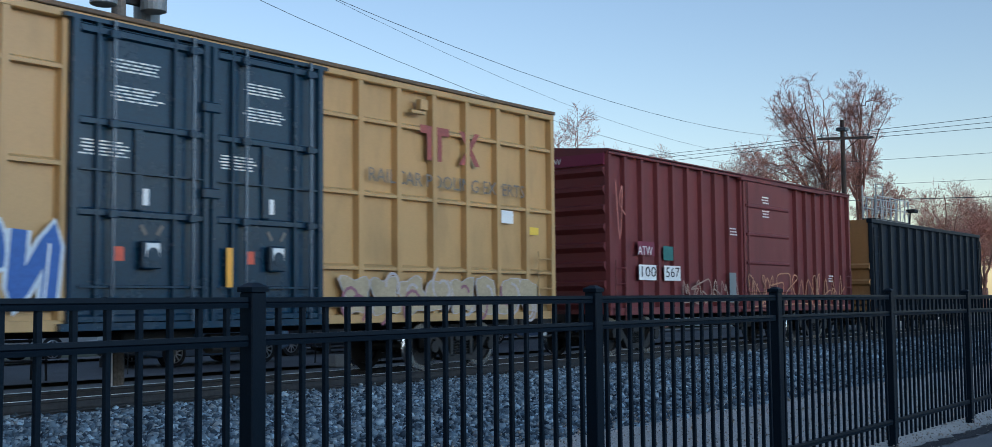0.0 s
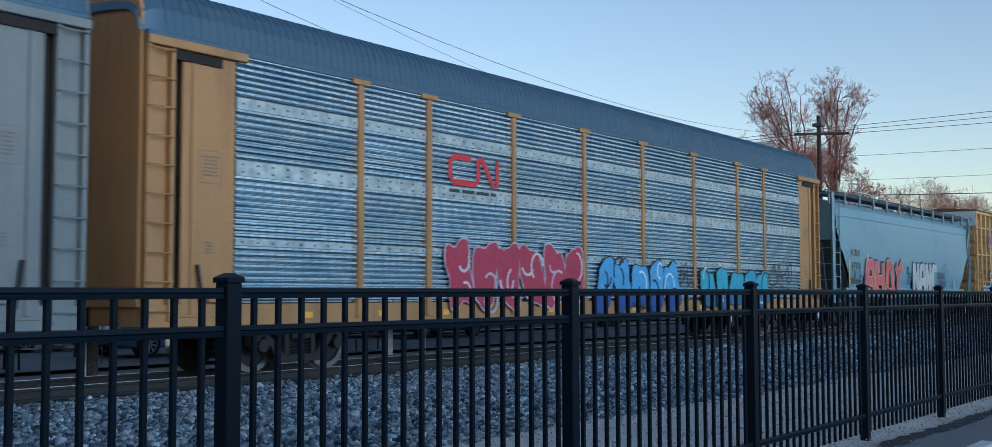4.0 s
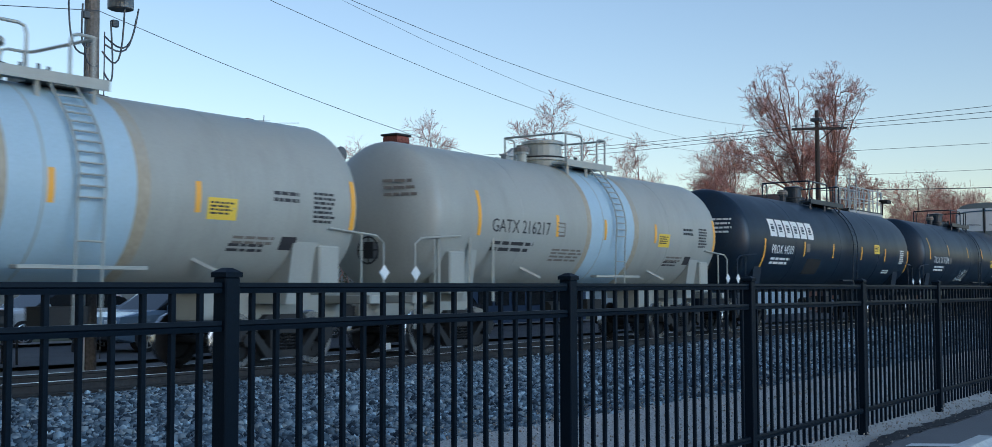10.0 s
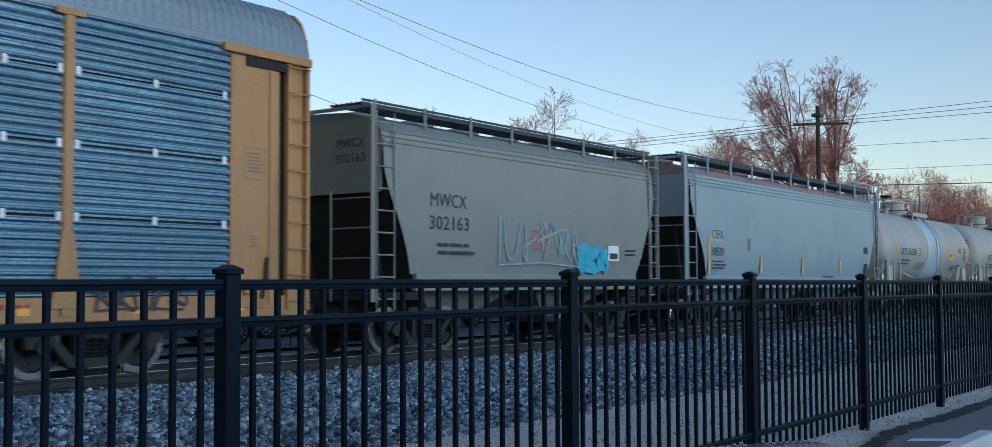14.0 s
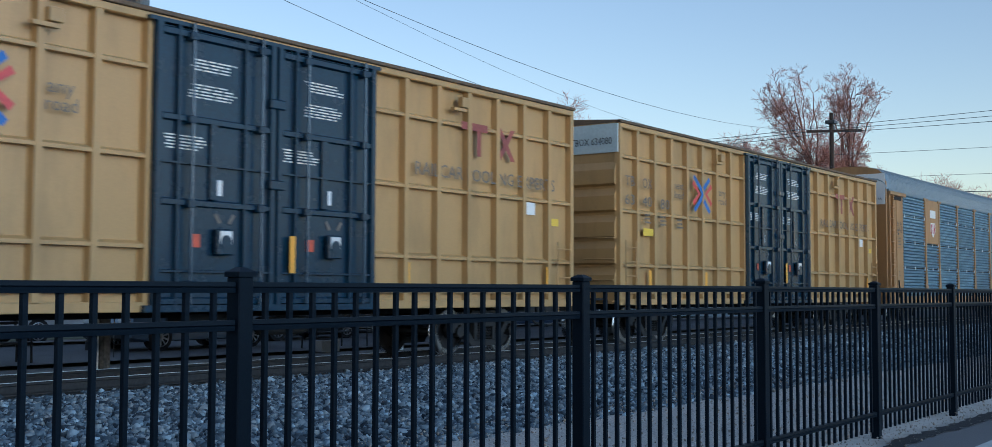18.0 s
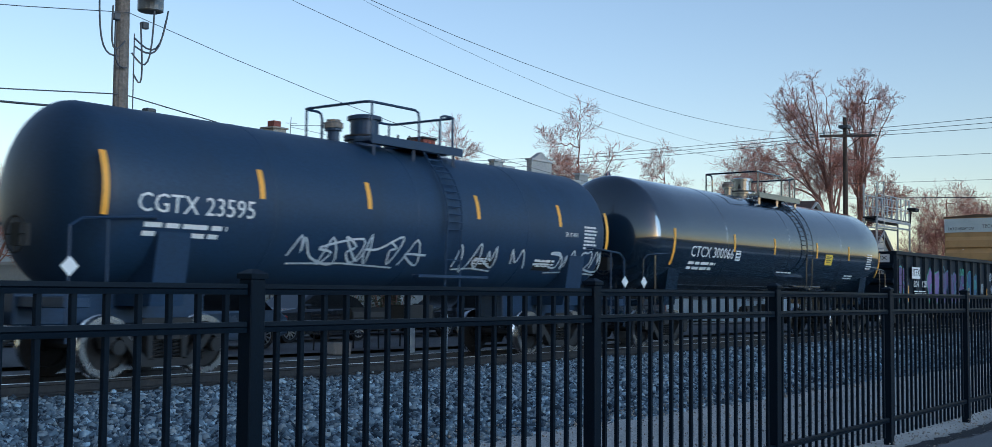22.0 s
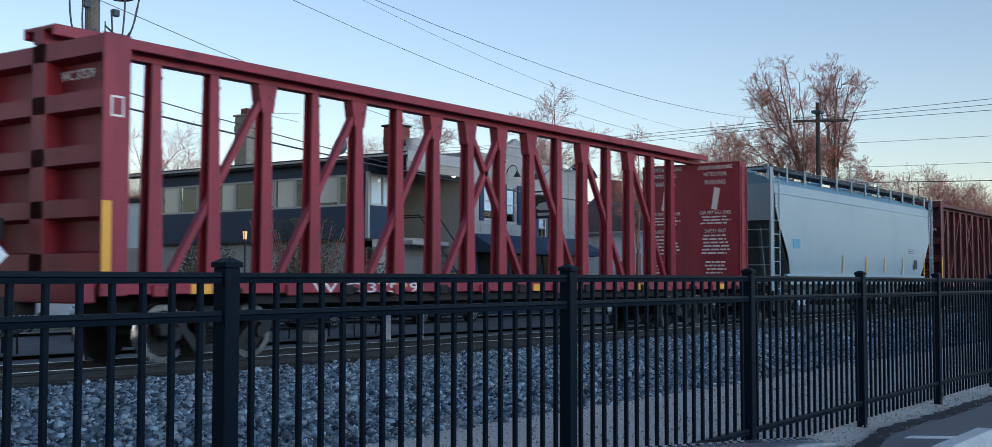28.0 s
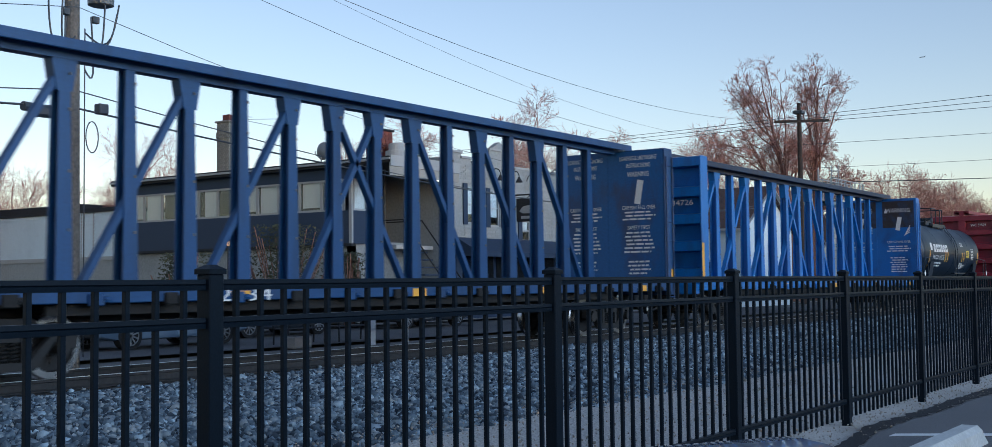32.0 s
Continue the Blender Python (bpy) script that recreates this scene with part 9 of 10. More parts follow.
part("end_top_panel", Shape().cbox(-h - 0.075, -h - 0.062, 0.11, 1.46, 4.45, 5.72, 0.004), m_white, c, "white excess-height panel")
for y in (-0.8, 0.8):
    end_lettering("EXCESS HEIGHT CAR", 0.13, c, y, 4.8, -h - 0.075, m_darkstencil, 1.15)
end_lettering("TTGX", 0.16, c, -0.9, 4.25, -h - 0.06, m_darkstencil, 0.42)
end_lettering("705562", 0.16, c, -0.9, 4.05, -h - 0.06, m_darkstencil, 0.55)


def tank_marks(c, marks, x, z, strips, yellow=None, table=None, print_at=None, ink=m_stencil, size=0.4, width=1.7, mid=2.66, ends=(2.8, 2.71)):
    """Reporting marks, reflective strips and stencils on a tank's near side."""
    tank_text(c, marks, size, x, z, ink, width)
    for k, sx in enumerate(strips):
        last = k == len(strips) - 1
        zm, half = (ends[0], 0.46) if k == 0 else (ends[1], 0.44) if last else (mid, 0.24)
        tank_patch(c, sx - 0.055, sx + 0.055, zm - half, zm + half, m_yellow, "reflective_strip")
    if yellow:
        tank_patch(c, yellow[0] - 0.3, yellow[0] + 0.3, yellow[1] - 0.17, yellow[1] + 0.17, m_label, "warning_plate")
        tank_bars(c, yellow[0], yellow[1], 0.5, 0.22, 4, m_darkstencil, 4)
    if table:
        tank_bars(c, table[0], table[1], 0.55, 0.55, 7, ink, 7)
        tank_bars(c, table[0] - 1.6, 1.9, 0.8, 0.16, 2, ink, 8)
    if print_at:
        tank_bars(c, print_at[0], print_at[1], 1.7, 0.26, 2, ink, 9)


c = tank("black_tank_car", "black tank car with yellow reflective strips and a tag", -92.5, -76.2, m_tankblack, zc=2.73, r=1.57)
tank_marks(c, "TILX 319386", -5.1, 2.5, (-6.9, -3.93, -0.55, 2.18, 5.39, 7.5), (4.27, 2.48), (7.0, 2.7), (-5.2, 2.12), width=2.4, mid=2.96, ends=(2.98, 2.94))
tank_patch(c, -3.75, -3.45, 2.36, 2.64, m_greystencil, "stencil_box")
graffiti(c, -1.8, -0.3, 1.7, 2.1, (0.5, 0.55, 0.58), NAVY, 4, 80, slim=True, curve=lambda z: on_tank(z, 2.73, 1.57))

c = tank("black_tank_car", "black tank car with large white block emblem", -110.9, -94.0, m_tankblack, zc=2.73, r=1.57, manway=-0.4, ladder_at=1.24, rails=(-1.2, 0.63, 1.25, 1.95, 0.86))
tank_marks(c, "PROX 44509", -5.3, 2.47, (-6.75, -3.47, -0.77, 2.23, 4.97, 7.9), (3.97, 2.74), (7.1, 2.5), (-5.3, 2.1), width=1.75, mid=2.55, ends=(2.33, 2.34))
for i in range(6):
    x = -6.05 + i * 0.63
    tank_patch(c, x - 0.26, x + 0.26, 2.88, 3.42, m_stencil, "emblem_block", label="white block of the emblem")
    tank_patch(c, x - 0.12, x + 0.12, 3.03, 3.27, m_tankblack, "emblem_gap")
tank_patch(c, -3.1, -1.8, 1.75, 2.25, m_dark, "repaint_patch")
tank_patch(c, -3.3, -3.0, 2.46, 2.74, m_greystencil, "stencil_box")
bars(c, 0, 0, 0.7, 0.5, 4, 0, seed=3).matrix_basis = pose(-8.38, -0.9, 3.1, 0, 0, -78)

for a, b, num in ((-125.6, -112.1, "GATX 216217"), (-140.4, -127.0, "GATX 216221"), (-154.8, -141.6, "GATX 216238")):
    c = tank("white_tank_car", "cream white tank car with a clean band and ladder", a, b, m_tankwhite, zc=2.72, r=1.53, band=(-0.55, 1.5), ladder_at=0.68, manway=-0.3, hatch=0.46, rails=(-0.72, 0.1, 0.8, 1.27, 0.88))
    tank_marks(c, num, -3.42, 2.56, (-4.96, -2.02, 0.1, 2.63, 6.1), (3.12, 2.5), (5.4, 2.62), (-3.6, 2.12), m_darkstencil, width=2.2)
    tank_patch(c, -2.02, -1.7, 2.42, 2.74, m_greystencil, "stencil_box")
    tank_patch(c, -1.98, -1.74, 2.46, 2.70, m_tankwhite, "stencil_box")
    tank_bars(c, -1.4, 2.0, 1.4, 0.3, 4, m_greystencil, 12)
    tank_bars(c, 4.5, 2.75, 0.6, 0.22, 2, m_darkstencil, 13)
    tank_patch(c, 4.5, 4.85, 1.9, 2.12, m_darkstencil, "data_plate")
    tank_bars(c, 3.9, 2.02, 0.9, 0.16, 2, m_greystencil, 14)
    for x in (-5.6, 5.6):
        part("shelf_bracket", Shape().cbox(x - 0.25, x + 0.25, -1.45, -0.9, 1.15, 2.0, 0.03), m_tankwhite, c)
    for x in (-6.2, -5.2, -4.4):
        part("side_post", Shape().bar((x, -1.45, 1.0), (x, -1.45, 2.3), 0.07, 0.05), m_tankwhite, c)
    for x in (-2.6, 3.2):
        part("support_strut", Shape().bar((x, -1.42, 1.5), (x - 0.4, -1.1, 1.75), 0.06, 0.05), m_tankwhite, c)
    bars(c, 0, 0, 0.8, 0.4, 3, 0, material=m_greystencil, seed=5).matrix_basis = pose(-(b - a) / 2 + 0.1, -0.8, 3.2, 0, 0, -72)

c = hopper("white_hopper_car", "clean white covered hopper car with orange strips", -171.8, -155.7, m_hopwhite, m_roofdust, eave=4.26, cut=1.3, beads=(4.19, 4.09, 3.99), board=4.84)
patch(c, -6.62, -5.75, 2.45, 2.82, paint((0.32, 0.36, 0.37)), NEAR - 0.002, "marks_panel")
h = c["half"]
end_lettering("CEFX", 0.19, c, -0.3, 4.02, -h + 0.265, m_greystencil, 0.5)
end_lettering("10539", 0.19, c, -0.3, 3.8, -h + 0.265, m_greystencil, 0.52)
lettering("CEFX", 0.34, c, -6.18, 2.64, NEAR - 0.008, m_darkstencil, 0.75)
lettering("10539", 0.34, c, -6.18, 2.16, NEAR - 0.004, m_darkstencil, 0.78)
bars(c, -6.1, 1.78, 0.95, 0.28, 3, NEAR + 0.01, m_darkstencil, 5)
part("stencil_box", Shape().box(-4.1, -3.9, NEAR - 0.004, NEAR - 0.001, 2.25, 2.6), m_greystencil, c)
for x, z0, z1 in ((-6.73, 1.55, 2.55), (-3.15, 1.6, 2.1), (0.24, 1.6, 2.1), (3.76, 1.6, 2.1)):
    tape(c, x, z0, z1, 0.1, NEAR - 0.0)
patch(c, 6.3, 6.75, 2.36, 2.6, m_darkstencil, NEAR, "data_plate")
patch(c, 6.35, 6.7, 1.6, 2.0, m_darkstencil, NEAR, "data_plate")
patch(c, 2.2, 3.2, 1.47, 1.53, m_darkstencil, NEAR + 0.05, "data_plate")

c = hopper("short_hopper_car", "dusty grey two-bay covered hopper car", -184.3, -173.4, m_hopbeige, m_hopbeige, bays=2, cut=1.1)
h = c["half"]
end_lettering("MWCX", 0.24, c, -0.75, 3.9, -h + 0.265, m_darkstencil, 0.7)
end_lettering("302163", 0.24, c, -0.75, 3.62, -h + 0.265, m_darkstencil, 0.75)
lettering("MWCX", 0.38, c, -3.3, 2.88, NEAR - 0.004, m_darkstencil, 1.15)
lettering("302163", 0.38, c, -3.26, 2.44, NEAR - 0.004, m_darkstencil, 1.25)
bars(c, -3.1, 1.92, 1.3, 0.3, 2, NEAR + 0.0, m_darkstencil, 5)
graffiti(c, 1.5, 2.8, 1.5, 2.15, (0.04, 0.36, 0.5), (0.04, 0.36, 0.5), 3, 90, NEAR + 0.005, (0.1, 0.45, 0.55))
graffiti(c, -1.7, 1.7, 1.75, 2.6, (0.22, 0.36, 0.38), (0.04, 0.36, 0.5), 5, 91, NEAR - 0.002, slim=True)
bars(c, 0.0, 2.2, 1.0, 0.45, 6, NEAR - 0.002, paint((0.4, 0.12, 0.12)), 15)
patch(c, 2.85, 3.35, 1.82, 2.18, m_white, NEAR - 0.002, "data_plate")
patch(c, 2.92, 3.28, 1.86, 2.0, m_darkstencil, NEAR - 0.008, "data_plate")
bars(c, 3.95, 2.0, 0.6, 0.2, 2, NEAR, m_darkstencil, 16)
for x in (-3.9, -1.0, 0.6, 3.4):
    part("sill_stripe", Shape().box(x - 0.5, x + 0.5, NEAR + 0.008, NEAR + 0.014, 1.2, 1.36), m_yellow, c)

c = autorack("ochre_auto_rack", "ochre auto rack with blue-grey perforated screens", -213.2, -186.0, m_racktan, m_rackroof_light, panel_tint=slotted("perforated_blue_grey_screen", (0.16, 0.29, 0.38), (0.05, 0.10, 0.15), (0.09, 0.19, 0.27), 0.5, 0.3), perforated=True)
h = c["half"]
pnl = part("logo_panel", Shape().cbox(-8.9, -7.18, NEAR - 0.04, NEAR - 0.018, 3.24, 5.02, 0.008), m_racktan, c, "ochre panel with a shield emblem")
part("emblem", Shape().prism([(-8.35, 4.1), (-7.7, 4.1), (-7.7, 3.75), (-8.02, 3.5), (-8.35, 3.75)], "y", NEAR - 0.05, NEAR - 0.042), m_white, pnl)
for i in range(3):
    part("emblem_stripe", Shape().box(-8.28 + i * 0.2, -8.2 + i * 0.2, NEAR - 0.056, NEAR - 0.051, 3.66, 4.06), paint((0.4, 0.04, 0.05)), pnl)
part("emblem", Shape().box(-8.4, -7.65, NEAR - 0.05, NEAR - 0.042, 4.3, 4.62), m_white, pnl)
graffiti(c, -h + 0.85, -h + 1.5, 3.5, 3.9, (0.03, 0.03, 0.04), (0.1, 0.2, 0.4), 2, 92, NEAR - 0.014, slim=True)
part("end_top_panel", Shape().cbox(-h - 0.075, -h - 0.062, -1.5, -0.05, 4.55, 5.72, 0.004), m_white, c, "white excess-height panel")
end_lettering("EXCESS HEIGHT CAR", 0.13, c, -0.8, 4.75, -h - 0.075, m_darkstencil, 1.15)
graffiti(c, 9.4, 11.0, 0.95, 1.35, (0.03, 0.03, 0.04), (0.1, 0.2, 0.4), 4, 93, NEAR - 0.03, slim=True)
for x in (-5.6, -1.5, 3.0, 8.0):
    bars(c, x, 0.93, 1.0, 0.16, 1, NEAR, paint((0.25, 0.03, 0.03)), int(x + 20))

tall_boxcar("tan_box_car", "clean tan excess-height box car with black doors", -233.2, -214.65, ("TB", "OX", "63", "40", "80"))
tall_boxcar("tan_box_car", "clean tan excess-height box car with black doors", -253.73, -235.26, ("TB", "OX", "63", "22", "68"))

c = gondola("gondola_car", "black gondola car sprayed with purple and teal graffiti", -271.1, -254.9, m_gonblack)
h = c["half"]
for a, b, fill, line, n, sd in ((-7.9, -6.45, PURPLE, (0.06, 0.35, 0.30), 2, 101), (-4.1, -2.5, (0.16, 0.10, 0.28), (0.03, 0.36, 0.20), 2, 102), (-2.3, 1.45, (0.085, 0.06, 0.18), (0.04, 0.16, 0.24), 4, 103), (1.55, 3.1, (0.015, 0.075, 0.18), (0.03, 0.28, 0.27), 2, 104)):
    graffiti(c, a, b, 1.0, 2.45, fill, line, n, sd, NEAR + 0.085, (0.04, 0.26, 0.24), bubble=True)
graffiti(c, 0.48, 1.3, 2.26, 2.48, (0.04, 0.30, 0.24), NAVY, 7, 105, NEAR + 0.08, slim=True)
graffiti(c, 2.3, 3.0, 1.7, 2.05, (0.04, 0.30, 0.27), NAVY, 5, 115, NEAR + 0.07, slim=True)
for a, b, z0, z1, n, sd in ((3.5, 4.2, 1.58, 1.9, 5, 106), (3.55, 4.1, 1.52, 1.8, 4, 116), (5.2, 6.15, 2.1, 2.42, 5, 107), (5.55, 5.95, 1.82, 2.2, 2, 117), (5.45, 6.14, 1.62, 1.74, 6, 109), (5.5, 6.1, 1.5, 1.6, 7, 119),
                         (6.46, 7.1, 1.75, 2.25, 4, 108), (6.9, 7.35, 1.8, 2.2, 2, 118), (6.5, 7.48, 1.45, 1.68, 7, 110)):
    graffiti(c, a, b, z0, z1, (0.42, 0.50, 0.56), NAVY, n, sd, NEAR + 0.08, slim=True)
patch(c, -6.3, -5.3, 1.98, 2.42, m_white, NEAR - 0.012, "marks_panel")
lettering("ITFX", 0.4, c, -5.8, 2.2, NEAR - 0.018, m_darkstencil, 0.85)
lettering("804", 0.36, c, -5.8, 1.77, NEAR - 0.012, m_stencil, 0.6)
lettering("128", 0.36, c, -4.8, 1.77, NEAR - 0.012, m_stencil, 0.55)
bars(c, -5.3, 1.42, 1.8, 0.2, 2, NEAR - 0.012, m_stencil, 5)
end_plate = part("marks_plate", Shape().box(-h - 0.13, -h - 0.12, -1.4, -0.6, 2.55, 2.85), m_white, c)
end_lettering("ITFX", 0.22, end_plate, -1.0, 2.7, -h - 0.13, m_darkstencil, 0.6)
end_lettering("804128", 0.2, c, -0.8, 2.18, -h - 0.13, m_stencil, 0.8)
for x in (-6.75, 1.53, 4.48, 8.02):
    tape(c, x, 1.1, 1.7 if x < 7 else 1.95, 0.1, NEAR - 0.012)

c = tank("glossy_tank_car", "glossy black tank car reflecting the pale sky", -289.4, -272.3, m_tankgloss, zc=2.73, r=1.57)
tank_marks(c, "CTCX 300066", -5.1, 2.38, (-7.3, -3.83, -1.11, 2.16, 4.98, 8.0), (3.2, 2.44), (7.0, 2.46), (-5.5, 2.0), width=2.5, mid=2.7, ends=(2.48, 2.38))
tank_patch(c, -3.7, -3.4, 2.22, 2.5, m_stencil, "stencil_box")
tank_patch(c, -3.66, -3.44, 2.26, 2.46, m_tankgloss, "stencil_box")
tank_bars(c, 0.0, 1.95, 1.2, 0.07, 1, m_stencil, 18)

c = tank("black_tank_car", "faded blue-black tank car with white scrawled tags", -305.0, -290.8, m_tankblue, zc=2.64, r=1.43, ladder_at=0.94)
tank_marks(c, "CGTX 23595", -5.1, 2.5, (-6.75, -3.85, -1.34, 1.82, 4.75, 6.7), None, (6.0, 2.5), (-5.2, 2.1), width=2.2, mid=2.95, ends=(2.75, 2.7))
for a, b, n, sd in ((-3.1, -0.4, 5, 111), (-0.3, 0.5, 1, 112), (1.3, 2.6, 3, 113), (3.0, 3.7, 1, 114), (4.5, 6.6, 5, 115)):
    graffiti(c, a, b, 1.75, 2.2, (0.5, 0.55, 0.58), NAVY, n, sd, slim=True, curve=lambda z: on_tank(z, 2.64, 1.43))
for x in (2.2, 4.4):
    tank_patch(c, x - 0.35, x + 0.35, 1.75, 1.98, m_dark, "notice_plate")
    tank_bars(c, x, 1.88, 0.55, 0.15, 3, m_stencil, 19)
tank_text(c, "SR 12450", 0.14, 5.2, 2.55, m_stencil, 0.5)

m_hopstain = mat("stained_grey_hopper_paint", (0.15, 0.225, 0.25), 0.45, grain=30, vary=0.05, bump=0.03, dirt=(0.155, 0.175, 0.15), dirt_scale=0.5, dirt_amount=0.6, stretch=(1, 1, 0.7))
c = hopper("grey_hopper_car", "stained grey covered hopper car with outline graffiti", -323.1, -306.6, m_hopstain, m_hopgrey, eave=4.32, cut=1.75, slope=m_slope, beads=(4.29, 4.17, 4.05), board=4.8)
h = c["half"]
end_lettering("ACFX", 0.26, c, -0.75, 4.02, -h + 0.265, m_darkstencil, 0.75)
end_lettering("67866", 0.26, c, -0.75, 3.74, -h + 0.265, m_darkstencil, 0.75)
patch(c, -1.56, 0.43, 2.0, 3.55, mat("blue_grey_repaint_patch", (0.135, 0.215, 0.25), 0.5, grain=30, vary=0.05, bump=0.02, dirt=(0.14, 0.19, 0.21), dirt_scale=0.9), NEAR - 0.003, "repaint_patch", "blue-grey repainted patch")
m_streak = mat("rust_streak", (0.24, 0.17, 0.10), 0.8, grain=14, vary=0.3, bump=0.02, dirt=(0.155, 0.2, 0.2), dirt_scale=3.0, dirt_amount=0.8)
wet = random.Random(77)
for mid_x, spread, count in ((-4.1, 0.22, 16), (-5.2, 0.4, 7), (4.5, 0.6, 16), (0.6, 2.2, 8)):
    for k in range(count):
        x, z, run = wet.gauss(mid_x, spread), 4.3 - abs(wet.gauss(0, 0.04)), wet.uniform(0.12, 0.5)
        s = ribbon([(x, z), (x + wet.uniform(-0.02, 0.02), z - run * 0.5), (x + wet.uniform(-0.03, 0.03), z - run)], wet.uniform(0.008, 0.028), lambda q: NEAR + 0.03 + 0.155 * max(0.0, q - 3.87) - 0.007)
        part("rust_stain", s, m_streak, c, "rust streak below the eave")
lettering("ACFX", 0.3, c, -5.9, 2.78, NEAR - 0.004, m_darkstencil, 0.9)
lettering("67866", 0.3, c, -5.88, 2.38, NEAR - 0.004, m_darkstencil, 0.95)
bars(c, -5.9, 1.85, 1.1, 0.2, 2, NEAR + 0.01, m_darkstencil, 21)
for a, b, sd in ((-6.4, -5.0, 121), (-4.6, -3.3, 122), (-2.2, -0.1, 123)):
    graffiti(c, a, b, 1.75, 2.2, (0.5, 0.07, 0.04), NAVY, 4, sd, NEAR - 0.006, slim=True)
graffiti(c, 0.5, 5.9, 1.55, 2.4, (0.16, 0.235, 0.26), (0.03, 0.085, 0.11), 6, 124, NEAR - 0.004, (0.3, 0.2, 0.05), bubble=True)
for x, z0, z1 in ((-6.47, 1.6, 2.5), (-3.5, 1.6, 2.05), (-1.3, 1.6, 2.05), (2.2, 1.55, 2.0), (4.2, 1.55, 2.0), (7.2, 1.6, 2.4)):
    tape(c, x, z0, z1, 0.1, NEAR - 0.016)
patch(c, 5.75, 6.15, 2.05, 2.35, m_white, NEAR, "data_plate")
patch(c, 5.8, 6.1, 2.08, 2.22, m_darkstencil, NEAR - 0.006, "data_plate")
bars(c, -1.2, 3.42, 1.4, 0.07, 1, NEAR - 0.002, m_greystencil, 22)

c = centerbeam("red_centerbeam_car", "brown-red centerbeam flat car, empty, with a tagged end", -346.95, -324.57, m_cbdarkred, COLS, BRACES)
h = c["half"]
end_lettering("CN 626084", 0.24, c, -0.9, 3.55, -h - 0.0, m_stencil, 1.0)
scrawl = [(0.0, 0.0), (0.1, 0.9), (0.3, 0.2), (0.45, 1.0), (0.55, 0.1), (0.75, 0.8), (0.5, 0.45), (0.95, 0.3), (0.2, 0.6), (0.85, 1.05), (0.65, 0.0), (0.15, 0.3), (0.9, 0.6)]
for k, (w, z) in enumerate(((0.75, 1.75), (0.6, 2.05))):
    part("graffiti_tag", ribbon(rounded([(w * u - 0.4, z + 0.55 * v) for u, v in scrawl[k:]]), 0.016, lambda q: 0.0), m_stencil, c, "white scrawled tag", at=pose(h - 0.48, -0.95, 0, 0, 0, -90))
lettering("CN 626084", 0.24, c, -6.0, 1.1, NEAR, m_stencil, 1.6)

c = hopper("white_hopper_car", "white covered hopper car with orange strips", -366.0, -348.3, mat("pale_blue_hopper_paint", (0.28, 0.375, 0.42), 0.42, grain=30, vary=0.04, bump=0.02, dirt=(0.21, 0.28, 0.31), dirt_scale=0.5, dirt_amount=0.45), m_hopgrey, eave=4.3, cut=1.6, slope=m_slope, beads=(4.0,), board=4.88)
for x in (-2.5, 0.0, 2.16, 4.51):
    tape(c, x, 1.55, 2.15, 0.1, NEAR - 0.004)
tape(c, 7.44, 1.5, 2.5, 0.1, NEAR + 0.0)
patch(c, 6.0, 6.45, 1.75, 2.12, m_darkstencil, NEAR - 0.002, "data_plate")
bars(c, 5.6, 2.45, 1.0, 0.2, 3, NEAR - 0.002, m_greystencil, 23)
patch(c, -7.2, -6.6, 2.3, 2.6, paint((0.1, 0.3, 0.45)), NEAR - 0.002, "data_plate")

c = centerbeam("red_centerbeam_car", "red centerbeam flat car, empty", -390.14, -367.97, m_cbred, [k + 0.009 for k in COLS], [(a + 0.009, b + 0.009) for a, b in BRACES], wall=4.74)
h = c["half"]
end_lettering("WC 37539", 0.2, c, -0.85, 4.2, -h + 0.1, m_stencil, 0.8)
lettering("W C 37539", 0.26, c, -5.5, 1.1, NEAR, m_stencil, 2.8)
patch(c, -h + 0.12, -h + 0.34, 3.55, 3.85, m_stencil, NEAR, "stencil_box")
patch(c, -h + 0.15, -h + 0.31, 3.58, 3.82, m_cbred, NEAR - 0.005, "stencil_box")

c = tank("short_tank_car", "short black tank car with a white block emblem", -403.4, -391.9, m_tankblack, zc=2.54, r=1.35, ladder_at=0.11, manway=-0.45, hatch=0.26, rails=(-1.0, -0.1, 0.68, 1.17, 0.55), low_top=True)
tank_marks(c, "PROX 16536", -2.82, 2.29, (-4.4, -1.58, -1.2, 1.62, 2.0, 4.9), (2.72, 2.52), (3.74, 2.52), (-2.9, 1.94), width=1.95, size=0.3, mid=2.35, ends=(2.15, 2.2))
for i in range(6):
    x = -3.5 + i * 0.42
    tank_patch(c, x - 0.17, x + 0.17, 2.55, 2.9, m_stencil, "emblem_block", label="white block of the emblem")
    tank_patch(c, x - 0.075, x + 0.075, 2.66, 2.80, m_tankblack, "emblem_gap")
tank_patch(c, -4.25, -3.95, 2.62, 2.95, m_stencil, "emblem")
tank_bars(c, 1.7, 2.95, 0.6, 0.2, 3, m_stencil, 25)
part("lettering", text_mesh("PROX 16536", 0.17, m_stencil, 0.72), None, c, at=pose(-c["half"] + 0.13, -0.72, 3.2, 90, 0, -62))
bars(c, 0, 0, 0.5, 0.26, 3, 0, seed=33).matrix_basis = pose(-c["half"] + 0.08, -0.7, 2.98, 0, 0, -62)
tank_bars(c, 1.7, 1.9, 0.9, 0.3, 3, m_stencil, 26)

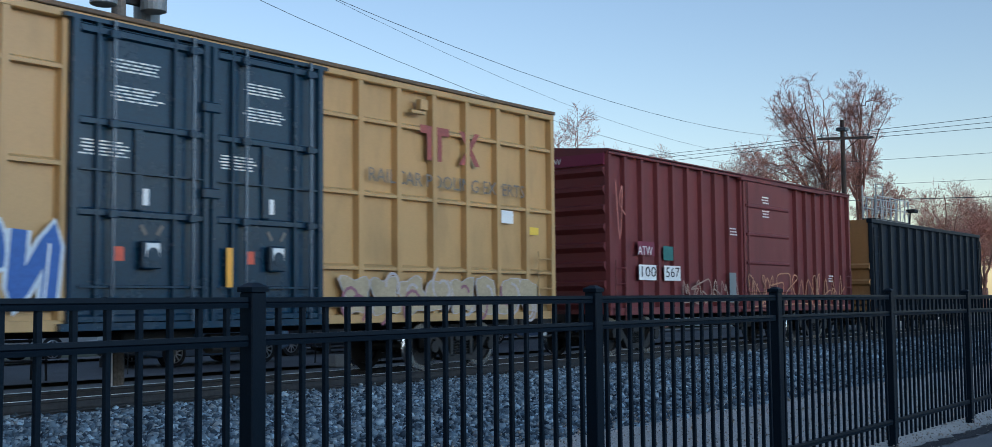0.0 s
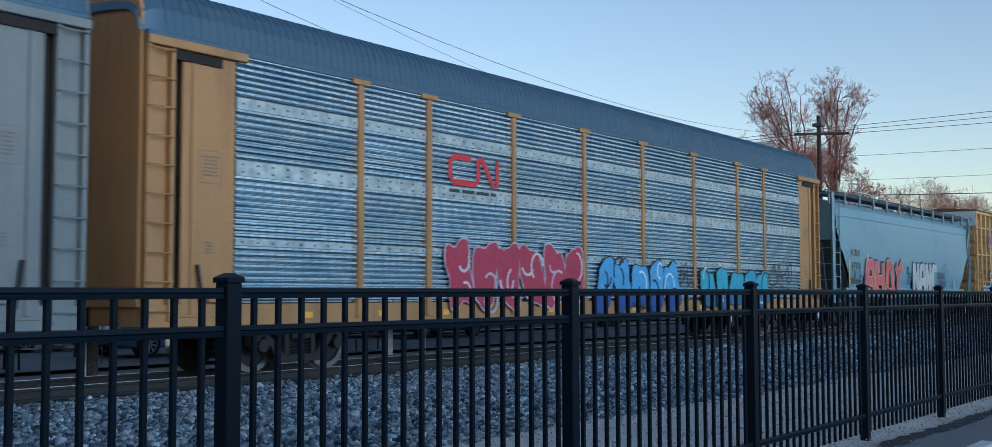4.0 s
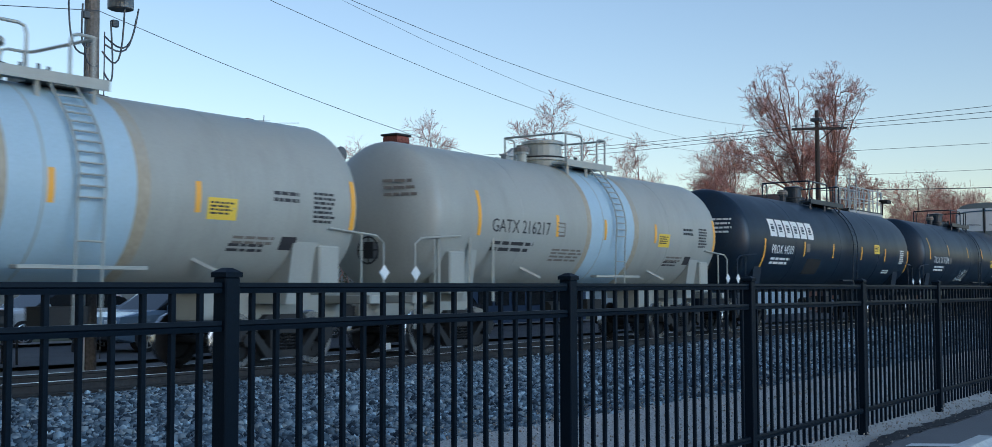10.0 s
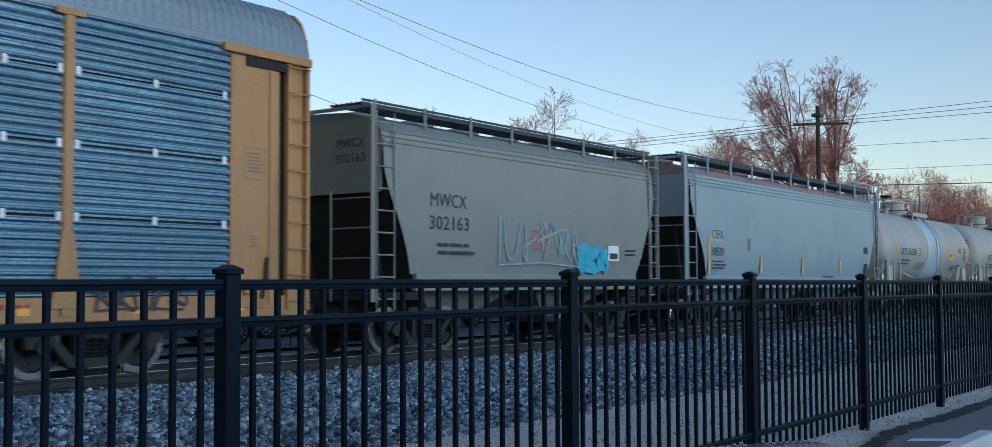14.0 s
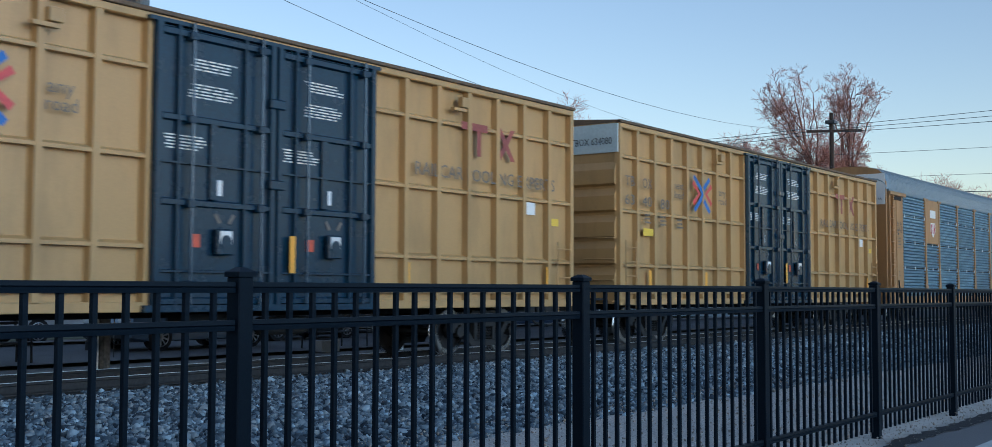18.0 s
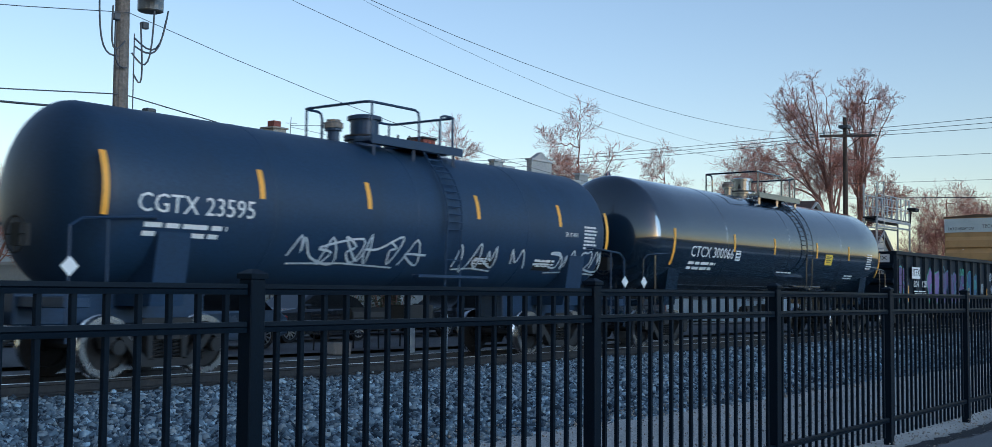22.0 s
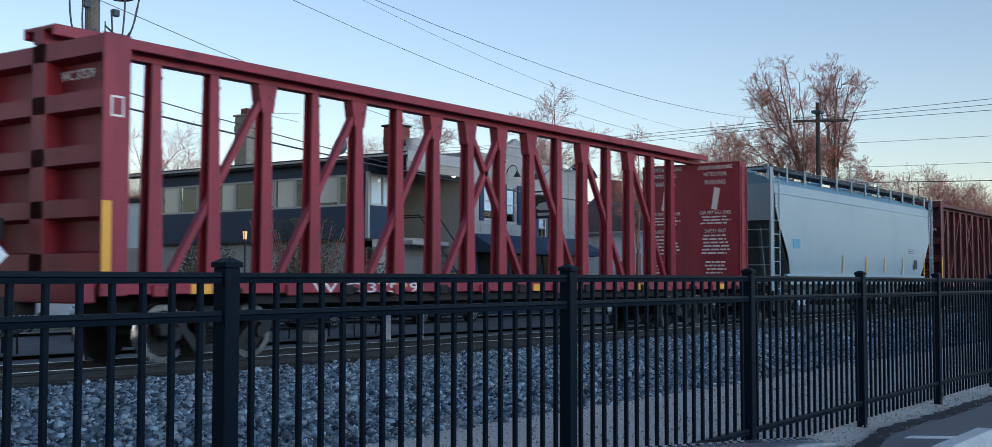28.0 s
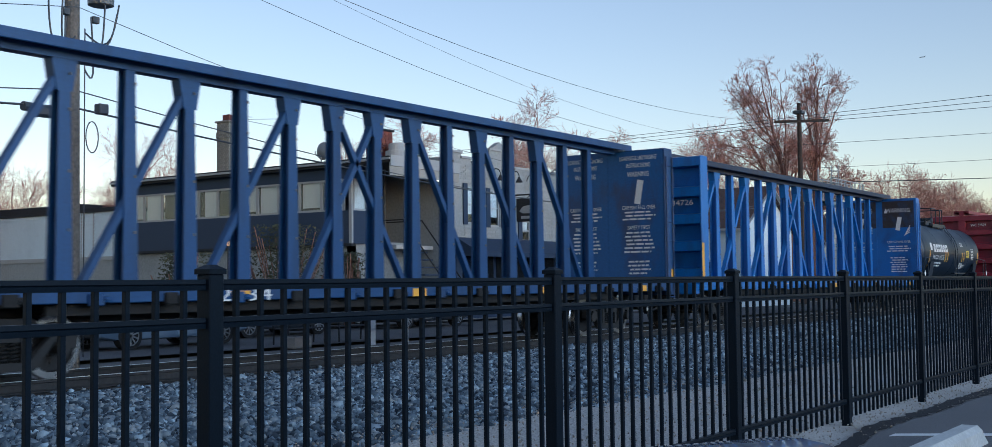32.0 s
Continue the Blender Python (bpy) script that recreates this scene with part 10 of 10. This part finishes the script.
# the chord's dark navy holds painted shade as well as rust stains
c = centerbeam("blue_centerbeam_car", "bright blue centerbeam flat car, empty", -427.1, -404.65, m_cbblue, COLS, BRACES, mat("rust_stained_blue_panel", (0.006, 0.135, 0.43), 0.5, grain=25, vary=0.12, bump=0.05, dirt=(0.02, 0.03, 0.06), dirt_scale=0.9, dirt_amount=0.75, stretch=(1, 1, 0.6)), mat("shade_and_stain_blue_chord", (0.018, 0.035, 0.07), 0.55, grain=25, vary=0.15, bump=0.05, dirt=(0.05, 0.03, 0.025), dirt_scale=1.5, dirt_amount=0.7), bold=True)
h = c["half"]
end_lettering("734726", 0.22, c, -0.9, 3.5, -h + 0.1, m_stencil, 0.8)
c = centerbeam("dark_blue_centerbeam_car", "dark blue centerbeam flat car, empty", -450.75, -428.9, m_cbnavy, COLS, BRACES, mat("rust_stained_navy_panel", (0.008, 0.09, 0.26), 0.5, grain=25, vary=0.12, bump=0.05, dirt=(0.06, 0.035, 0.03), dirt_scale=0.75, dirt_amount=0.9, stretch=(1, 1, 0.6)))
lettering("32534", 0.3, c, -4.6, 1.1, NEAR, m_stencil, 1.4)


# ---- a far aircraft ----
plane = thing("airplane", "small dark airplane far off in the evening sky", "airplane", at=pose(4154, -549, 712))
part("fuselage", Shape().lathe([(-9.5, 0.2), (-8.6, 0.8), (-6, 1.2), (5, 1.2), (8, 0.7), (9.5, 0.15)], 0, 0, 12), m_can, plane, at=pose(0, 0, 0, 0, 0, 90))
part("wing", Shape().prism([(-8.5, -2.0), (-1.0, 1.2), (1.0, 1.2), (8.5, -2.0), (8.5, -2.8), (0, -1.4), (-8.5, -2.8)], "z", -0.5, -0.2), m_can, plane)
part("tail_fin", Shape().prism([(-9.2, 0.8), (-6.6, 0.9), (-8.2, 3.4), (-9.4, 3.4)], "x", -0.1, 0.1), m_can, plane)


# ---- the train rolls by at an even pace ----
def motions():
    walk(plane, [(t, pose(4154 - 10.7 * t, -549 + 48.0 * t, 712)) for t in (0.0, 16.0, 32.0)])
    for c, x0 in CARS:
        walk(c, [(t, pose(x0 + SPEED * t, TRACK_Y, RAIL_Z)) for t in (0.0, 8.0, 16.0, 24.0, 32.0)])
        for t in c.children:
            for w in t.children:
                if "rolls" in w:
                    roll(w, x0 + t.matrix_basis.translation.x)


def roll(w, x0):
    """Turns a wheelset by the way it runs, while it passes the camera."""
    at = w.matrix_basis.translation.copy()
    first = max(0, round((5.0 - x0) / SPEED * FPS))
    last = min(32 * FPS, round((46.0 - x0) / SPEED * FPS))
    spin = math.degrees(SPEED / 0.457) / FPS
    rows = [(0.0, pose(*at))] if first > 0 else []
    for i in range(first, max(first, last) + 1):
        rows.append((i / FPS, pose(*at, 0, spin * (i - first), 0)))
    if last < 32 * FPS:
        rows.append((32.0, rows[-1][1]))
    if len(rows) > 1:
        walk(w, rows)


motions()
